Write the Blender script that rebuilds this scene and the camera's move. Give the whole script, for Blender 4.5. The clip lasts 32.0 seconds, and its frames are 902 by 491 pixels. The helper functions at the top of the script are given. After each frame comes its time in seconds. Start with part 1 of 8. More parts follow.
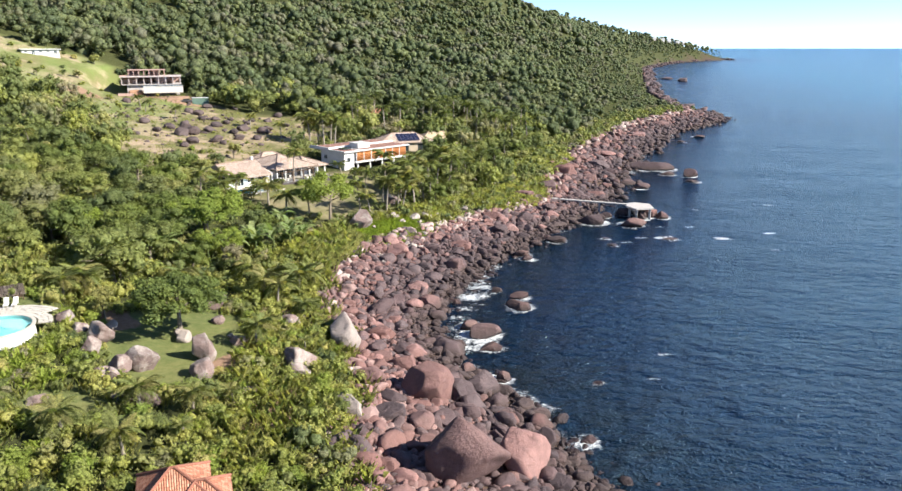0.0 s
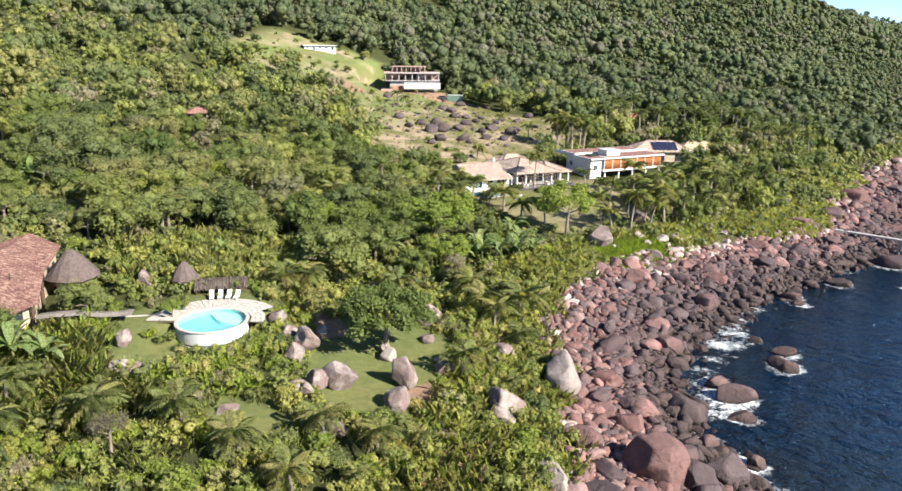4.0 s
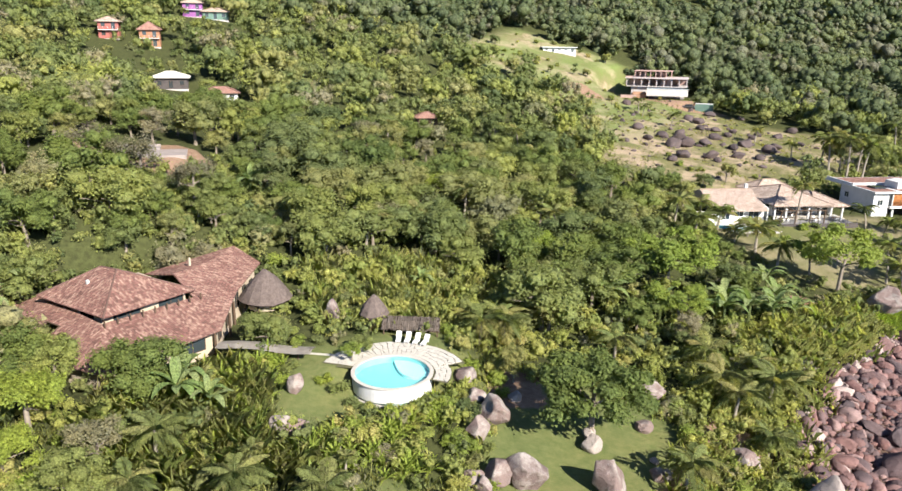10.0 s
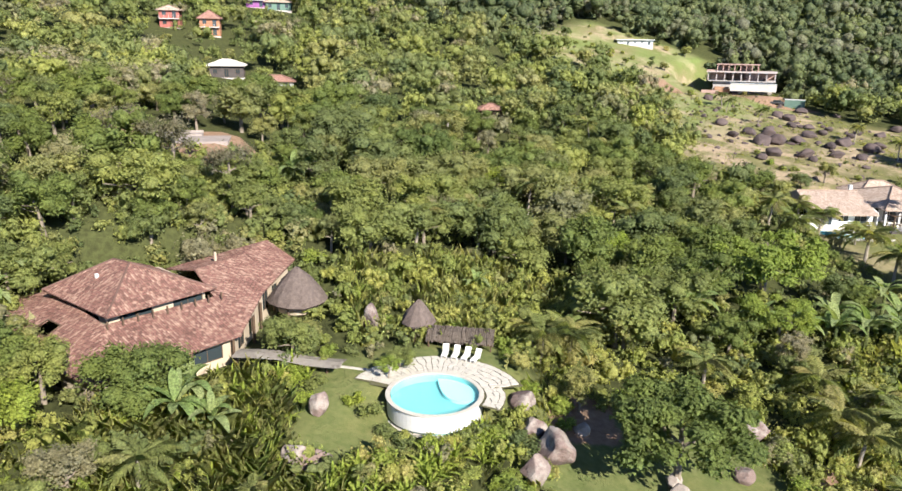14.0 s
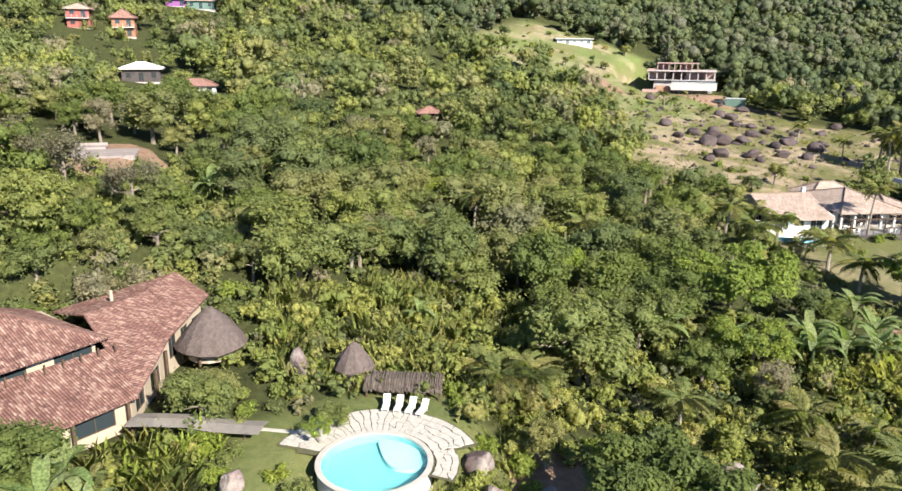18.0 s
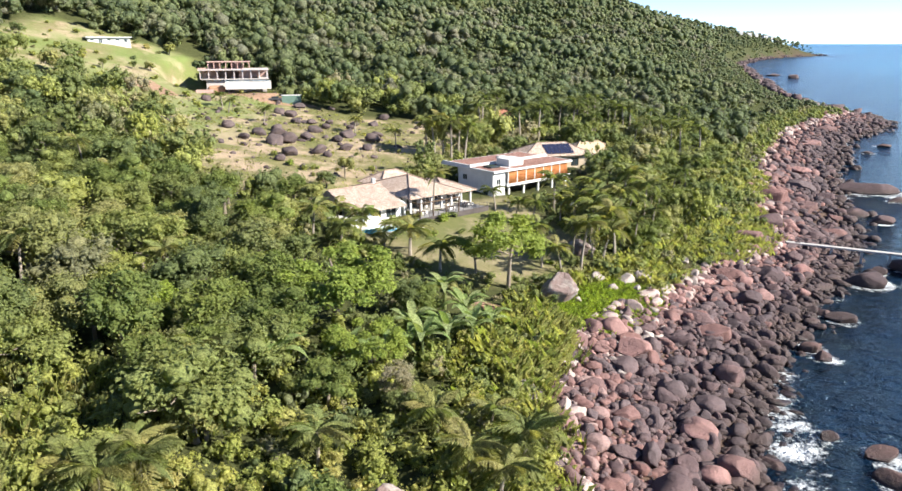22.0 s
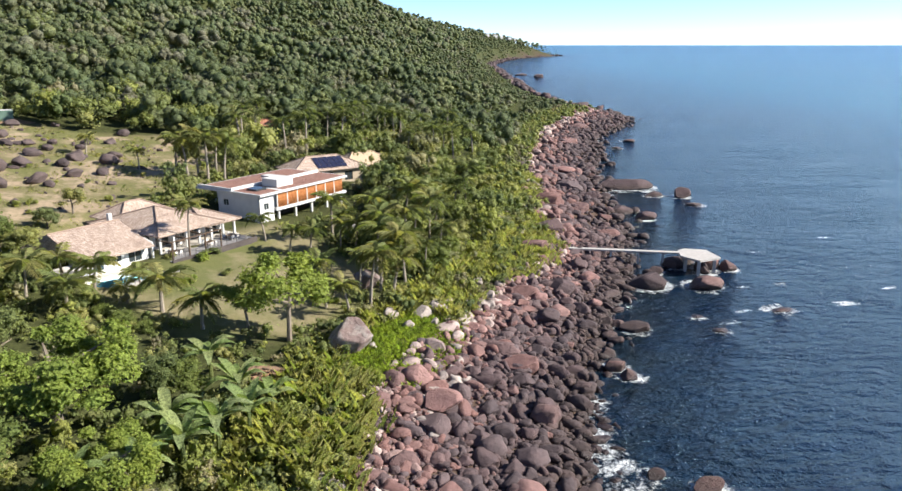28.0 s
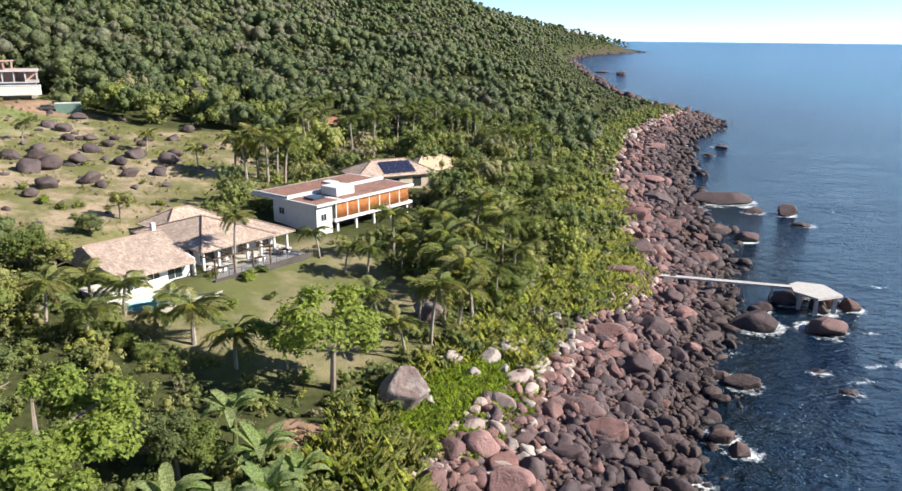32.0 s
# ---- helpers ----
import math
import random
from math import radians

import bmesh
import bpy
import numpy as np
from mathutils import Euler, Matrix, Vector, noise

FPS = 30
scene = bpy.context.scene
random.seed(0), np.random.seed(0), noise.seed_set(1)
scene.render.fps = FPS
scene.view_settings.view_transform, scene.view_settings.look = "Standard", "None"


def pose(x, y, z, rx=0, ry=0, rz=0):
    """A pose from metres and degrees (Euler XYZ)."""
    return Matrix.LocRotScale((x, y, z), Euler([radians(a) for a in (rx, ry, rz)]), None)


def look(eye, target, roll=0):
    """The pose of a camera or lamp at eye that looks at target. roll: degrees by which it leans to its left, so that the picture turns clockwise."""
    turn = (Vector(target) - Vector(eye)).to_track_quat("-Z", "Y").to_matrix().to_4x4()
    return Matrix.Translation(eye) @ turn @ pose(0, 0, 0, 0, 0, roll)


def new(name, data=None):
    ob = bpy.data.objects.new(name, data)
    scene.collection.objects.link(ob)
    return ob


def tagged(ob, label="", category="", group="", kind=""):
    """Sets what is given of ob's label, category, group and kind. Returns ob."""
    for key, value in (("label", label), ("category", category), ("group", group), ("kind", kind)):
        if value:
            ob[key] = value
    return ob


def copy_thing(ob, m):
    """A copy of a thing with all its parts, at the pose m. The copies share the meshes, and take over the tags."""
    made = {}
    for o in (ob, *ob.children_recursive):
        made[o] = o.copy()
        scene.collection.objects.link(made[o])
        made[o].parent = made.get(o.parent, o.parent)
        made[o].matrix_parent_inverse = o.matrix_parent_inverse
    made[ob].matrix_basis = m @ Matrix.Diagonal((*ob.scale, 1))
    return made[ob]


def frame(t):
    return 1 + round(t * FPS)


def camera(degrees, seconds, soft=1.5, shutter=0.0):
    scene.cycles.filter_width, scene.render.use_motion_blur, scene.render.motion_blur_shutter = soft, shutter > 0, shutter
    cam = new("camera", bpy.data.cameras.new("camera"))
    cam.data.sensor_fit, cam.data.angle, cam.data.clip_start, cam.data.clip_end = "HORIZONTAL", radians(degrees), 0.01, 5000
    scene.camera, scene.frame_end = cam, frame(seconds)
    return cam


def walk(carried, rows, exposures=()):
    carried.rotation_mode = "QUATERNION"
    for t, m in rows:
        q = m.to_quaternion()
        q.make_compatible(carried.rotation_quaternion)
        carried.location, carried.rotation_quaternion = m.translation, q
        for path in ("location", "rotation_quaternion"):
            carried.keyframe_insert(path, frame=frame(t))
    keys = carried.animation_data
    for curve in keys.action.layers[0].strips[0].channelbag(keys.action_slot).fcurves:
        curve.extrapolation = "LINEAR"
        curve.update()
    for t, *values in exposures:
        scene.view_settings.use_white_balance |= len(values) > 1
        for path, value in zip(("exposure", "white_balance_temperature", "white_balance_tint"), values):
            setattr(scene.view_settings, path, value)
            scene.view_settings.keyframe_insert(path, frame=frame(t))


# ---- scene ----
cam = camera(63.5, 32.0)
PATH = [
    (0, (-0.853, 0.663, 42.224), (-0.837, 2.592, 41.695), 0.0),
    (0.5, (-0.786, 2.957, 42.141), (-0.887, 4.884, 41.614), 0.1),
    (1, (-0.946, 5.114, 42.063), (-1.15, 7.032, 41.536), 0.4),
    (1.5, (-0.97, 6.979, 41.981), (-1.261, 8.886, 41.455), 0.5),
    (2, (-0.904, 8.697, 41.873), (-1.212, 10.602, 41.347), 0.4),
    (2.5, (-0.938, 10.381, 41.801), (-1.253, 12.284, 41.275), 0.4),
    (3, (-1.043, 12.014, 41.723), (-1.463, 13.896, 41.195), 0.6),
    (3.5, (-1.189, 13.376, 41.661), (-1.715, 15.232, 41.132), 0.6),
    (4, (-1.307, 14.827, 41.56), (-1.941, 16.648, 41.03), 0.6),
    (4.5, (-1.421, 16.134, 41.473), (-2.169, 17.911, 40.942), 0.7),
    (6.5, (-1.466, 19.83, 42.346), (-2.484, 21.465, 41.804), 0.7),
    (7, (-2.053, 20.915, 42.405), (-3.07, 22.55, 41.865), 0.8),
    (7.5, (-2.686, 22.126, 42.474), (-3.702, 23.762, 41.934), 0.7),
    (8, (-3.582, 23.736, 42.6), (-4.598, 25.371, 42.06), 0.7),
    (8.5, (-4.567, 25.333, 42.734), (-5.581, 26.97, 42.193), 0.8),
    (9, (-5.576, 26.927, 42.796), (-6.587, 28.566, 42.255), 0.8),
    (9.5, (-6.751, 28.602, 42.819), (-7.834, 30.194, 42.278), 0.8),
    (10, (-7.533, 30.186, 42.838), (-8.707, 31.713, 42.297), 0.8),
    (10.5, (-8.367, 31.695, 42.919), (-9.613, 33.162, 42.377), 0.8),
    (11, (-9.324, 33.1, 42.949), (-10.629, 34.515, 42.407), 0.9),
    (11.5, (-10.142, 34.385, 42.959), (-11.455, 35.793, 42.419), 0.8),
    (12, (-11.014, 35.708, 42.791), (-12.328, 37.116, 42.253), 0.7),
    (12.5, (-11.775, 36.846, 42.192), (-13.089, 38.254, 41.654), 0.7),
    (13, (-12.565, 37.87, 41.248), (-13.877, 39.28, 40.711), 0.8),
    (13.5, (-13.329, 38.814, 40.214), (-14.64, 40.225, 39.674), 0.7),
    (14, (-14.116, 39.762, 39.325), (-15.426, 41.174, 38.786), 0.8),
    (14.5, (-14.898, 40.682, 38.976), (-16.208, 42.094, 38.438), 0.7),
    (16.5, (-18.249, 44.39, 39.046), (-19.557, 45.804, 38.51), 0.7),
    (17, (-19.088, 45.318, 39.124), (-20.397, 46.732, 38.586), 0.7),
    (17.5, (-19.984, 46.278, 39.206), (-21.269, 47.713, 38.668), 0.7),
    (18, (-20.751, 47.33, 39.237), (-21.94, 48.846, 38.7), 0.5),
    (18.5, (-21.696, 48.192, 39.356), (-22.721, 49.824, 38.819), 0.4),
    (19, (-22.307, 49.066, 39.386), (-23.209, 50.768, 38.849), 0.2),
    (19.5, (-22.746, 49.76, 39.329), (-23.537, 51.517, 38.794), 0.1),
    (20, (-23.35, 50.592, 39.294), (-24.023, 52.397, 38.758), 0.1),
    (20.5, (-24.057, 51.414, 39.268), (-24.601, 53.262, 38.732), 0.2),
    (21, (-24.511, 52.196, 39.259), (-24.926, 54.078, 38.724), 0.0),
    (21.5, (-25.027, 52.89, 39.373), (-25.31, 54.796, 38.837), -0.0),
    (22, (-25.482, 53.613, 39.506), (-25.631, 55.533, 38.967), -0.0),
    (22.5, (-25.884, 54.375, 39.637), (-25.899, 56.301, 39.096), -0.1),
    (23, (-26.144, 55.246, 39.518), (-26.026, 57.169, 38.979), -0.1),
    (23.5, (-26.339, 56.135, 39.556), (-26.092, 58.045, 39.017), -0.1),
    (24, (-26.552, 56.966, 39.601), (-26.184, 58.857, 39.061), -0.2),
    (24.5, (-26.715, 57.893, 39.603), (-26.315, 59.777, 39.063), -0.1),
    (25, (-26.657, 59.211, 39.588), (-26.258, 61.095, 39.048), -0.2),
    (25.5, (-26.514, 60.703, 39.609), (-26.118, 62.588, 39.071), -0.1),
    (27.5, (-25.751, 67.145, 40.01), (-25.318, 69.022, 39.473), 0.0),
    (28, (-25.509, 68.592, 40.107), (-25.049, 70.464, 39.571), 0.0),
    (28.5, (-25.181, 70.162, 40.297), (-24.694, 72.026, 39.759), 0.1),
    (29, (-24.901, 71.816, 40.319), (-24.386, 73.672, 39.782), 0.2),
    (29.5, (-24.686, 73.403, 40.281), (-24.154, 75.255, 39.745), 0.2),
    (30, (-24.37, 74.997, 40.233), (-23.838, 76.849, 39.697), 0.2),
    (30.5, (-23.994, 76.8, 40.318), (-23.469, 78.653, 39.777), 0.3),
    (31, (-23.492, 78.836, 40.356), (-23.054, 80.71, 39.811), 0.4),
    (31.5, (-22.971, 80.931, 40.462), (-22.624, 82.823, 39.913), 0.5),
    (32, (-22.637, 82.989, 40.411), (-22.37, 84.893, 39.861), 0.6),
]
walk(cam, [(t, look(eye, target, roll)) for t, eye, target, roll in PATH], [(0, 1.42), (4, 1.43), (7, 1.42), (13, 1.38), (19, 1.39), (20, 1.52), (21, 1.58), (23, 1.60), (24, 1.44), (25, 1.35), (28, 1.27), (30, 1.18), (32, 1.28)])

# ---- world and sun ----
SUN_AZ, SUN_EL = 106.0, 33.0
world = bpy.data.worlds.new("sky")
scene.world = world
world.use_nodes = True
wt = world.node_tree
sky = wt.nodes.new("ShaderNodeTexSky")
sky.sky_type = "NISHITA"
sky.sun_disc = False
sky.sun_elevation, sky.sun_rotation = radians(SUN_EL), radians(SUN_AZ)
sky.air_density, sky.dust_density, sky.ozone_density = 0.4, 0.05, 3.0
wt.nodes["Background"].inputs[1].default_value = 0.105
wt.links.new(sky.outputs[0], wt.nodes["Background"].inputs[0])
sun_data = bpy.data.lights.new("sun", "SUN")
sun_data.energy, sun_data.angle, sun_data.color = 4.9, radians(0.55), (1.0, 0.94, 0.84)
sun = new("sun", sun_data)
sun_dir = Vector((math.sin(radians(SUN_AZ)) * math.cos(radians(SUN_EL)), math.cos(radians(SUN_AZ)) * math.cos(radians(SUN_EL)), math.sin(radians(SUN_EL))))
sun.matrix_world = look(sun_dir * 300, (0, 0, 0))

rng = np.random.default_rng(7)


# ---- materials ----
class Mat:
    """A node material with short calls."""

    def __init__(self, name, rough=0.8, spec=0.3):
        self.m = bpy.data.materials.new(name)
        self.m.use_nodes = True
        self.t = self.m.node_tree
        self.b = self.t.nodes["Principled BSDF"]
        self.b.inputs["Roughness"].default_value = rough
        self.b.inputs["Specular IOR Level"].default_value = spec

    def node(self, kind, **kw):
        n = self.t.nodes.new(kind)
        for k, v in kw.items():
            n.inputs[k.replace("_", " ")].default_value = v
        return n

    def link(self, a, b):
        self.t.links.new(a, b)

    def pos(self):
        return self.node("ShaderNodeNewGeometry").outputs["Position"]

    def noise(self, scale, detail=4.0, rough=0.55, vec=None):
        n = self.node("ShaderNodeTexNoise", Scale=scale, Detail=detail, Roughness=rough)
        self.link(vec if vec is not None else self.pos(), n.inputs["Vector"])
        return n.outputs["Fac"]

    def ramp(self, fac, stops):
        r = self.node("ShaderNodeValToRGB")
        e = r.color_ramp.elements
        while len(e) < len(stops):
            e.new(0.5)
        for el, (p, c) in zip(e, stops):
            el.position = p
            el.color = (*c, 1.0) if len(c) == 3 else c
        self.link(fac, r.inputs[0])
        return r.outputs[0]

    def step(self, fac, a, b):
        r = self.node("ShaderNodeMapRange")
        r.inputs["From Min"].default_value, r.inputs["From Max"].default_value = a, b
        r.clamp = True
        self.link(fac, r.inputs["Value"])
        return r.outputs[0]

    def mix(self, fac, a, b, kind="MIX"):
        m = self.t.nodes.new("ShaderNodeMix")
        m.data_type, m.blend_type = "RGBA", kind
        for v, s in ((fac, m.inputs[0]), (a, m.inputs[6]), (b, m.inputs[7])):
            if isinstance(v, (int, float)):
                s.default_value = v
            elif isinstance(v, tuple):
                s.default_value = (*v, 1.0)
            else:
                self.link(v, s)
        return m.outputs[2]

    def math(self, op, a, b=0.0):
        m = self.t.nodes.new("ShaderNodeMath")
        m.operation = op
        for v, s in ((a, m.inputs[0]), (b, m.inputs[1])):
            if isinstance(v, (int, float)):
                s.default_value = v
            else:
                self.link(v, s)
        return m.outputs[0]

    def attr(self, name):
        n = self.t.nodes.new("ShaderNodeAttribute")
        n.attribute_name = name
        return n.outputs["Fac"]

    def rand(self):
        return self.node("ShaderNodeObjectInfo").outputs["Random"]

    def island(self):
        return self.node("ShaderNodeNewGeometry").outputs["Random Per Island"]

    def axis(self, which, vec=None):
        s = self.node("ShaderNodeSeparateXYZ")
        self.link(vec if vec is not None else self.pos(), s.inputs[0])
        return s.outputs[which]

    def color(self, c):
        if isinstance(c, tuple):
            self.b.inputs["Base Color"].default_value = (*c, 1.0)
        else:
            self.link(c, self.b.inputs["Base Color"])
        return self

    def bump(self, h, strength=0.5, dist=0.1):
        n = self.node("ShaderNodeBump", Strength=strength, Distance=dist)
        self.link(h, n.inputs["Height"])
        self.link(n.outputs[0], self.b.inputs["Normal"])
        return self


def leaf_mat(name, stops, vary=0.26, translucent=0.42, grain=6.5, relief=0.16):
    """Foliage: a tint for each plant, a shade for each leaf, fine leafy relief, and some light let through."""
    m = Mat(name, 0.6, 0.2)
    tint = m.math("FRACT", m.math("ADD", m.attr("tint"), m.rand()))
    base = m.ramp(tint, stops)
    fine = m.noise(grain, 4.0, 0.75)
    clump = m.noise(grain * 0.22, 2.0, 0.5)
    shade = m.node("ShaderNodeHueSaturation")
    m.link(base, shade.inputs["Color"])
    val = m.math("ADD", 1.0 - vary / 2, m.math("MULTIPLY", m.island(), vary))
    val = m.math("MULTIPLY", val, m.math("ADD", 0.5, m.math("MULTIPLY", m.step(fine, 0.38, 0.62), 1.0)))
    m.link(val, shade.inputs["Value"])
    m.link(m.math("ADD", 0.485, m.math("MULTIPLY", clump, 0.03)), shade.inputs["Hue"])
    big = m.noise(0.35, 2.0)
    col = m.mix(m.step(big, 0.35, 0.7), shade.outputs[0], m.mix(1.0, shade.outputs[0], (1.10, 1.05, 0.86), "MULTIPLY"))
    m.color(col).bump(m.math("ADD", m.math("MULTIPLY", clump, 1.2), fine), 1.0, relief)
    tr = m.node("ShaderNodeBsdfTranslucent")
    m.link(m.mix(1.0, col, (1.25, 1.3, 0.7), "MULTIPLY"), tr.inputs["Color"])
    mx = m.node("ShaderNodeMixShader")
    mx.inputs[0].default_value = translucent
    m.link(m.b.outputs[0], mx.inputs[1])
    m.link(tr.outputs[0], mx.inputs[2])
    m.link(mx.outputs[0], m.t.nodes["Material Output"].inputs[0])
    return m.m


GREENS = [(0.0, (0.206, 0.236, 0.082)), (0.13, (0.112, 0.148, 0.064)), (0.26, (0.256, 0.280, 0.088)), (0.38, (0.158, 0.193, 0.078)), (0.50, (0.279, 0.276, 0.112)), (0.60, (0.123, 0.160, 0.070)),
          (0.71, (0.279, 0.304, 0.092)), (0.81, (0.268, 0.244, 0.168)), (0.90, (0.141, 0.176, 0.076)), (1.0, (0.206, 0.236, 0.082))]
M_LEAF = leaf_mat("foliage", GREENS)
M_WOODLEAF = leaf_mat("woodland_foliage", GREENS, 0.24, 0.42, 3.4, 0.2)
M_DARKLEAF = leaf_mat("dense_foliage", [(0.0, (0.109, 0.148, 0.048)), (0.5, (0.178, 0.217, 0.063)), (1.0, (0.131, 0.173, 0.056))])
M_LIME = leaf_mat("lime_foliage", [(0.0, (0.223, 0.290, 0.054)), (1.0, (0.270, 0.317, 0.066))])
M_BRIGHTLEAF = leaf_mat("bright_foliage", [(0.0, (0.205, 0.270, 0.062)), (0.5, (0.240, 0.292, 0.068)), (1.0, (0.218, 0.278, 0.064))])
M_PALM = leaf_mat("palm_frond", [(0.0, (0.150, 0.188, 0.070)), (0.5, (0.205, 0.228, 0.084)), (0.85, (0.262, 0.246, 0.104)), (1.0, (0.150, 0.188, 0.070))], grain=6.0)
M_ROYAL = leaf_mat("royal_palm_frond", [(0.0, (0.092, 0.122, 0.046)), (0.6, (0.130, 0.150, 0.060)), (1.0, (0.105, 0.132, 0.050))], grain=6.0)
M_BANANA = leaf_mat("banana_leaf", [(0.0, (0.167, 0.240, 0.083)), (1.0, (0.247, 0.294, 0.138))], grain=6.0)
M_REED = leaf_mat("reed", [(0.0, (0.300, 0.345, 0.105)), (0.5, (0.425, 0.415, 0.175)), (1.0, (0.225, 0.300, 0.082))], grain=5.0)
M_DRYTREE = leaf_mat("dry_foliage", [(0.0, (0.22, 0.195, 0.15)), (1.0, (0.18, 0.17, 0.12))])
# forest greens cooled and dulled: distance haze put into the leaf colour
M_HAZYHILL = leaf_mat("hazy_hill_foliage", [(0.0, (0.112, 0.140, 0.070)), (0.2, (0.080, 0.108, 0.058)), (0.4, (0.142, 0.166, 0.082)), (0.58, (0.092, 0.122, 0.063)), (0.72, (0.152, 0.178, 0.082)), (0.86, (0.156, 0.156, 0.116)), (1.0, (0.112, 0.140, 0.070))], 0.22, 0.40, 1.3, 0.35)
M_SCRUB = leaf_mat("coast_scrub", [(0.0, (0.299, 0.318, 0.098)), (0.3, (0.215, 0.256, 0.078)), (0.55, (0.347, 0.345, 0.110)), (0.8, (0.250, 0.285, 0.085)), (1.0, (0.383, 0.345, 0.140))])
M_BRIGHTGRASS = leaf_mat("bright_grass", [(0.0, (0.243, 0.350, 0.060)), (1.0, (0.338, 0.434, 0.078))], grain=5.0)

_m = Mat("bark", 0.9, 0.1)
M_BARK = _m.color(_m.mix(_m.noise(2.5), (0.12, 0.09, 0.065), (0.30, 0.26, 0.21))).bump(_m.noise(14.0), 0.6, 0.05).m
_m = Mat("palm_bark", 0.9, 0.1)
M_PALMBARK = _m.color(_m.mix(_m.noise(3.0), (0.20, 0.165, 0.13), (0.36, 0.32, 0.27))).bump(_m.noise(10.0), 0.6, 0.05).m


def rock_mat(name, stops, tide=True, lichen=0.0):
    stops = [(p, tuple(v * 0.86 for v in c)) for p, c in stops]
    m = Mat(name, 0.85, 0.25)
    at = m.attr("tint")
    tint = m.math("MAXIMUM", at, m.math("MULTIPLY", m.math("LESS_THAN", at, 0.0005), m.math("MULTIPLY", m.rand(), 0.88)))
    base = m.ramp(tint, stops)
    cloud = m.noise(0.9, 6.0, 0.6)
    grain = m.noise(9.0, 5.0, 0.7)
    col = m.mix(m.step(cloud, 0.35, 0.68), base, m.mix(1.0, base, (1.35, 1.3, 1.28), "MULTIPLY"))
    col = m.mix(m.step(grain, 0.45, 0.75), col, m.mix(1.0, col, (0.62, 0.6, 0.62), "MULTIPLY"))
    if lichen:
        col = m.mix(m.math("MULTIPLY", m.step(m.noise(0.55, 6.0, 0.65), 0.46, 0.60), lichen), col, m.mix(m.step(grain, 0.4, 0.7), (0.36, 0.32, 0.29), (0.24, 0.205, 0.185)))
    if tide:
        z = m.math("ADD", m.axis(2), m.math("MULTIPLY", m.noise(0.8, 3.0), 1.4))
        algae = m.step(z, 2.3, 1.5)
        col = m.mix(m.math("MULTIPLY", algae, 0.75), col, m.mix(m.noise(0.5, 2.0), (0.085, 0.056, 0.046), (0.042, 0.035, 0.036)))
        wet = m.step(z, 1.35, 0.9)
        col = m.mix(wet, col, m.mix(1.0, col, (0.45, 0.42, 0.42), "MULTIPLY"))
        m.link(m.math("SUBTRACT", 0.85, m.math("MULTIPLY", wet, 0.5)), m.b.inputs["Roughness"])
    m.color(col).bump(m.math("ADD", m.noise(2.2, 8.0, 0.65), m.math("MULTIPLY", m.noise(18.0, 4.0), 0.15)), 0.75, 0.35)
    return m.m


M_ROCK = rock_mat("shore_granite", [(0.0, (0.075, 0.058, 0.061)), (0.2, (0.112, 0.075, 0.075)), (0.4, (0.112, 0.086, 0.088)), (0.55, (0.191, 0.105, 0.093)), (0.7, (0.177, 0.112, 0.104)),
                                     (0.82, (0.285, 0.166, 0.150)), (0.89, (0.268, 0.187, 0.172)), (0.92, (0.319, 0.251, 0.229)), (1.0, (0.456, 0.374, 0.338))])
M_GREYROCK = rock_mat("garden_granite", [(0.0, (0.165, 0.118, 0.105)), (0.5, (0.215, 0.160, 0.145)), (1.0, (0.135, 0.100, 0.092))], False, 0.85)
M_MEADOWROCK = rock_mat("meadow_granite", [(0.0, (0.068, 0.054, 0.054)), (0.6, (0.109, 0.085, 0.082)), (1.0, (0.082, 0.061, 0.058))], False)
M_PALEROCK = rock_mat("pale_granite", [(0.0, (0.30, 0.26, 0.235)), (1.0, (0.38, 0.335, 0.30))], False)


def plain(name, c1, c2, scale=1.5, rough=0.8, spec=0.3, bump=0.2):
    c1, c2 = (tuple(v * 0.86 for v in c) for c in (c1, c2))
    m = Mat(name, rough, spec)
    n = m.noise(scale, 5.0, 0.6)
    fine = m.noise(scale * 12, 3.0)
    col = m.mix(m.step(n, 0.3, 0.72), c1, c2)
    m.color(m.mix(m.math("MULTIPLY", m.step(fine, 0.5, 0.8), 0.25), col, tuple(v * 0.6 for v in c1)))
    return m.bump(fine, bump, 0.02).m


M_WHITE = plain("white_paint", (0.56, 0.56, 0.55), (0.68, 0.68, 0.67), 0.6)
M_CREAM = plain("cream_plaster", (0.42, 0.34, 0.25), (0.52, 0.44, 0.34), 0.8)
M_CONCRETE = plain("raw_concrete", (0.42, 0.38, 0.36), (0.55, 0.50, 0.47), 0.7)
M_PINKCONC = plain("fresh_masonry", (0.42, 0.27, 0.23), (0.52, 0.36, 0.31), 0.6)
M_PINKPALE = plain("pale_pink_concrete", (0.46, 0.38, 0.36), (0.56, 0.48, 0.46), 0.7)
M_YARD = plain("weathered_yard_concrete", (0.28, 0.235, 0.215), (0.38, 0.33, 0.305), 0.5)
# near-black: painted shade for open rooms, plain dark colour on walls and tyres
M_DARKIN = plain("shaded_interior", (0.06, 0.05, 0.05), (0.10, 0.085, 0.08), 0.8)
M_WOODDARK = plain("dark_timber", (0.07, 0.045, 0.03), (0.13, 0.085, 0.055), 3.0)
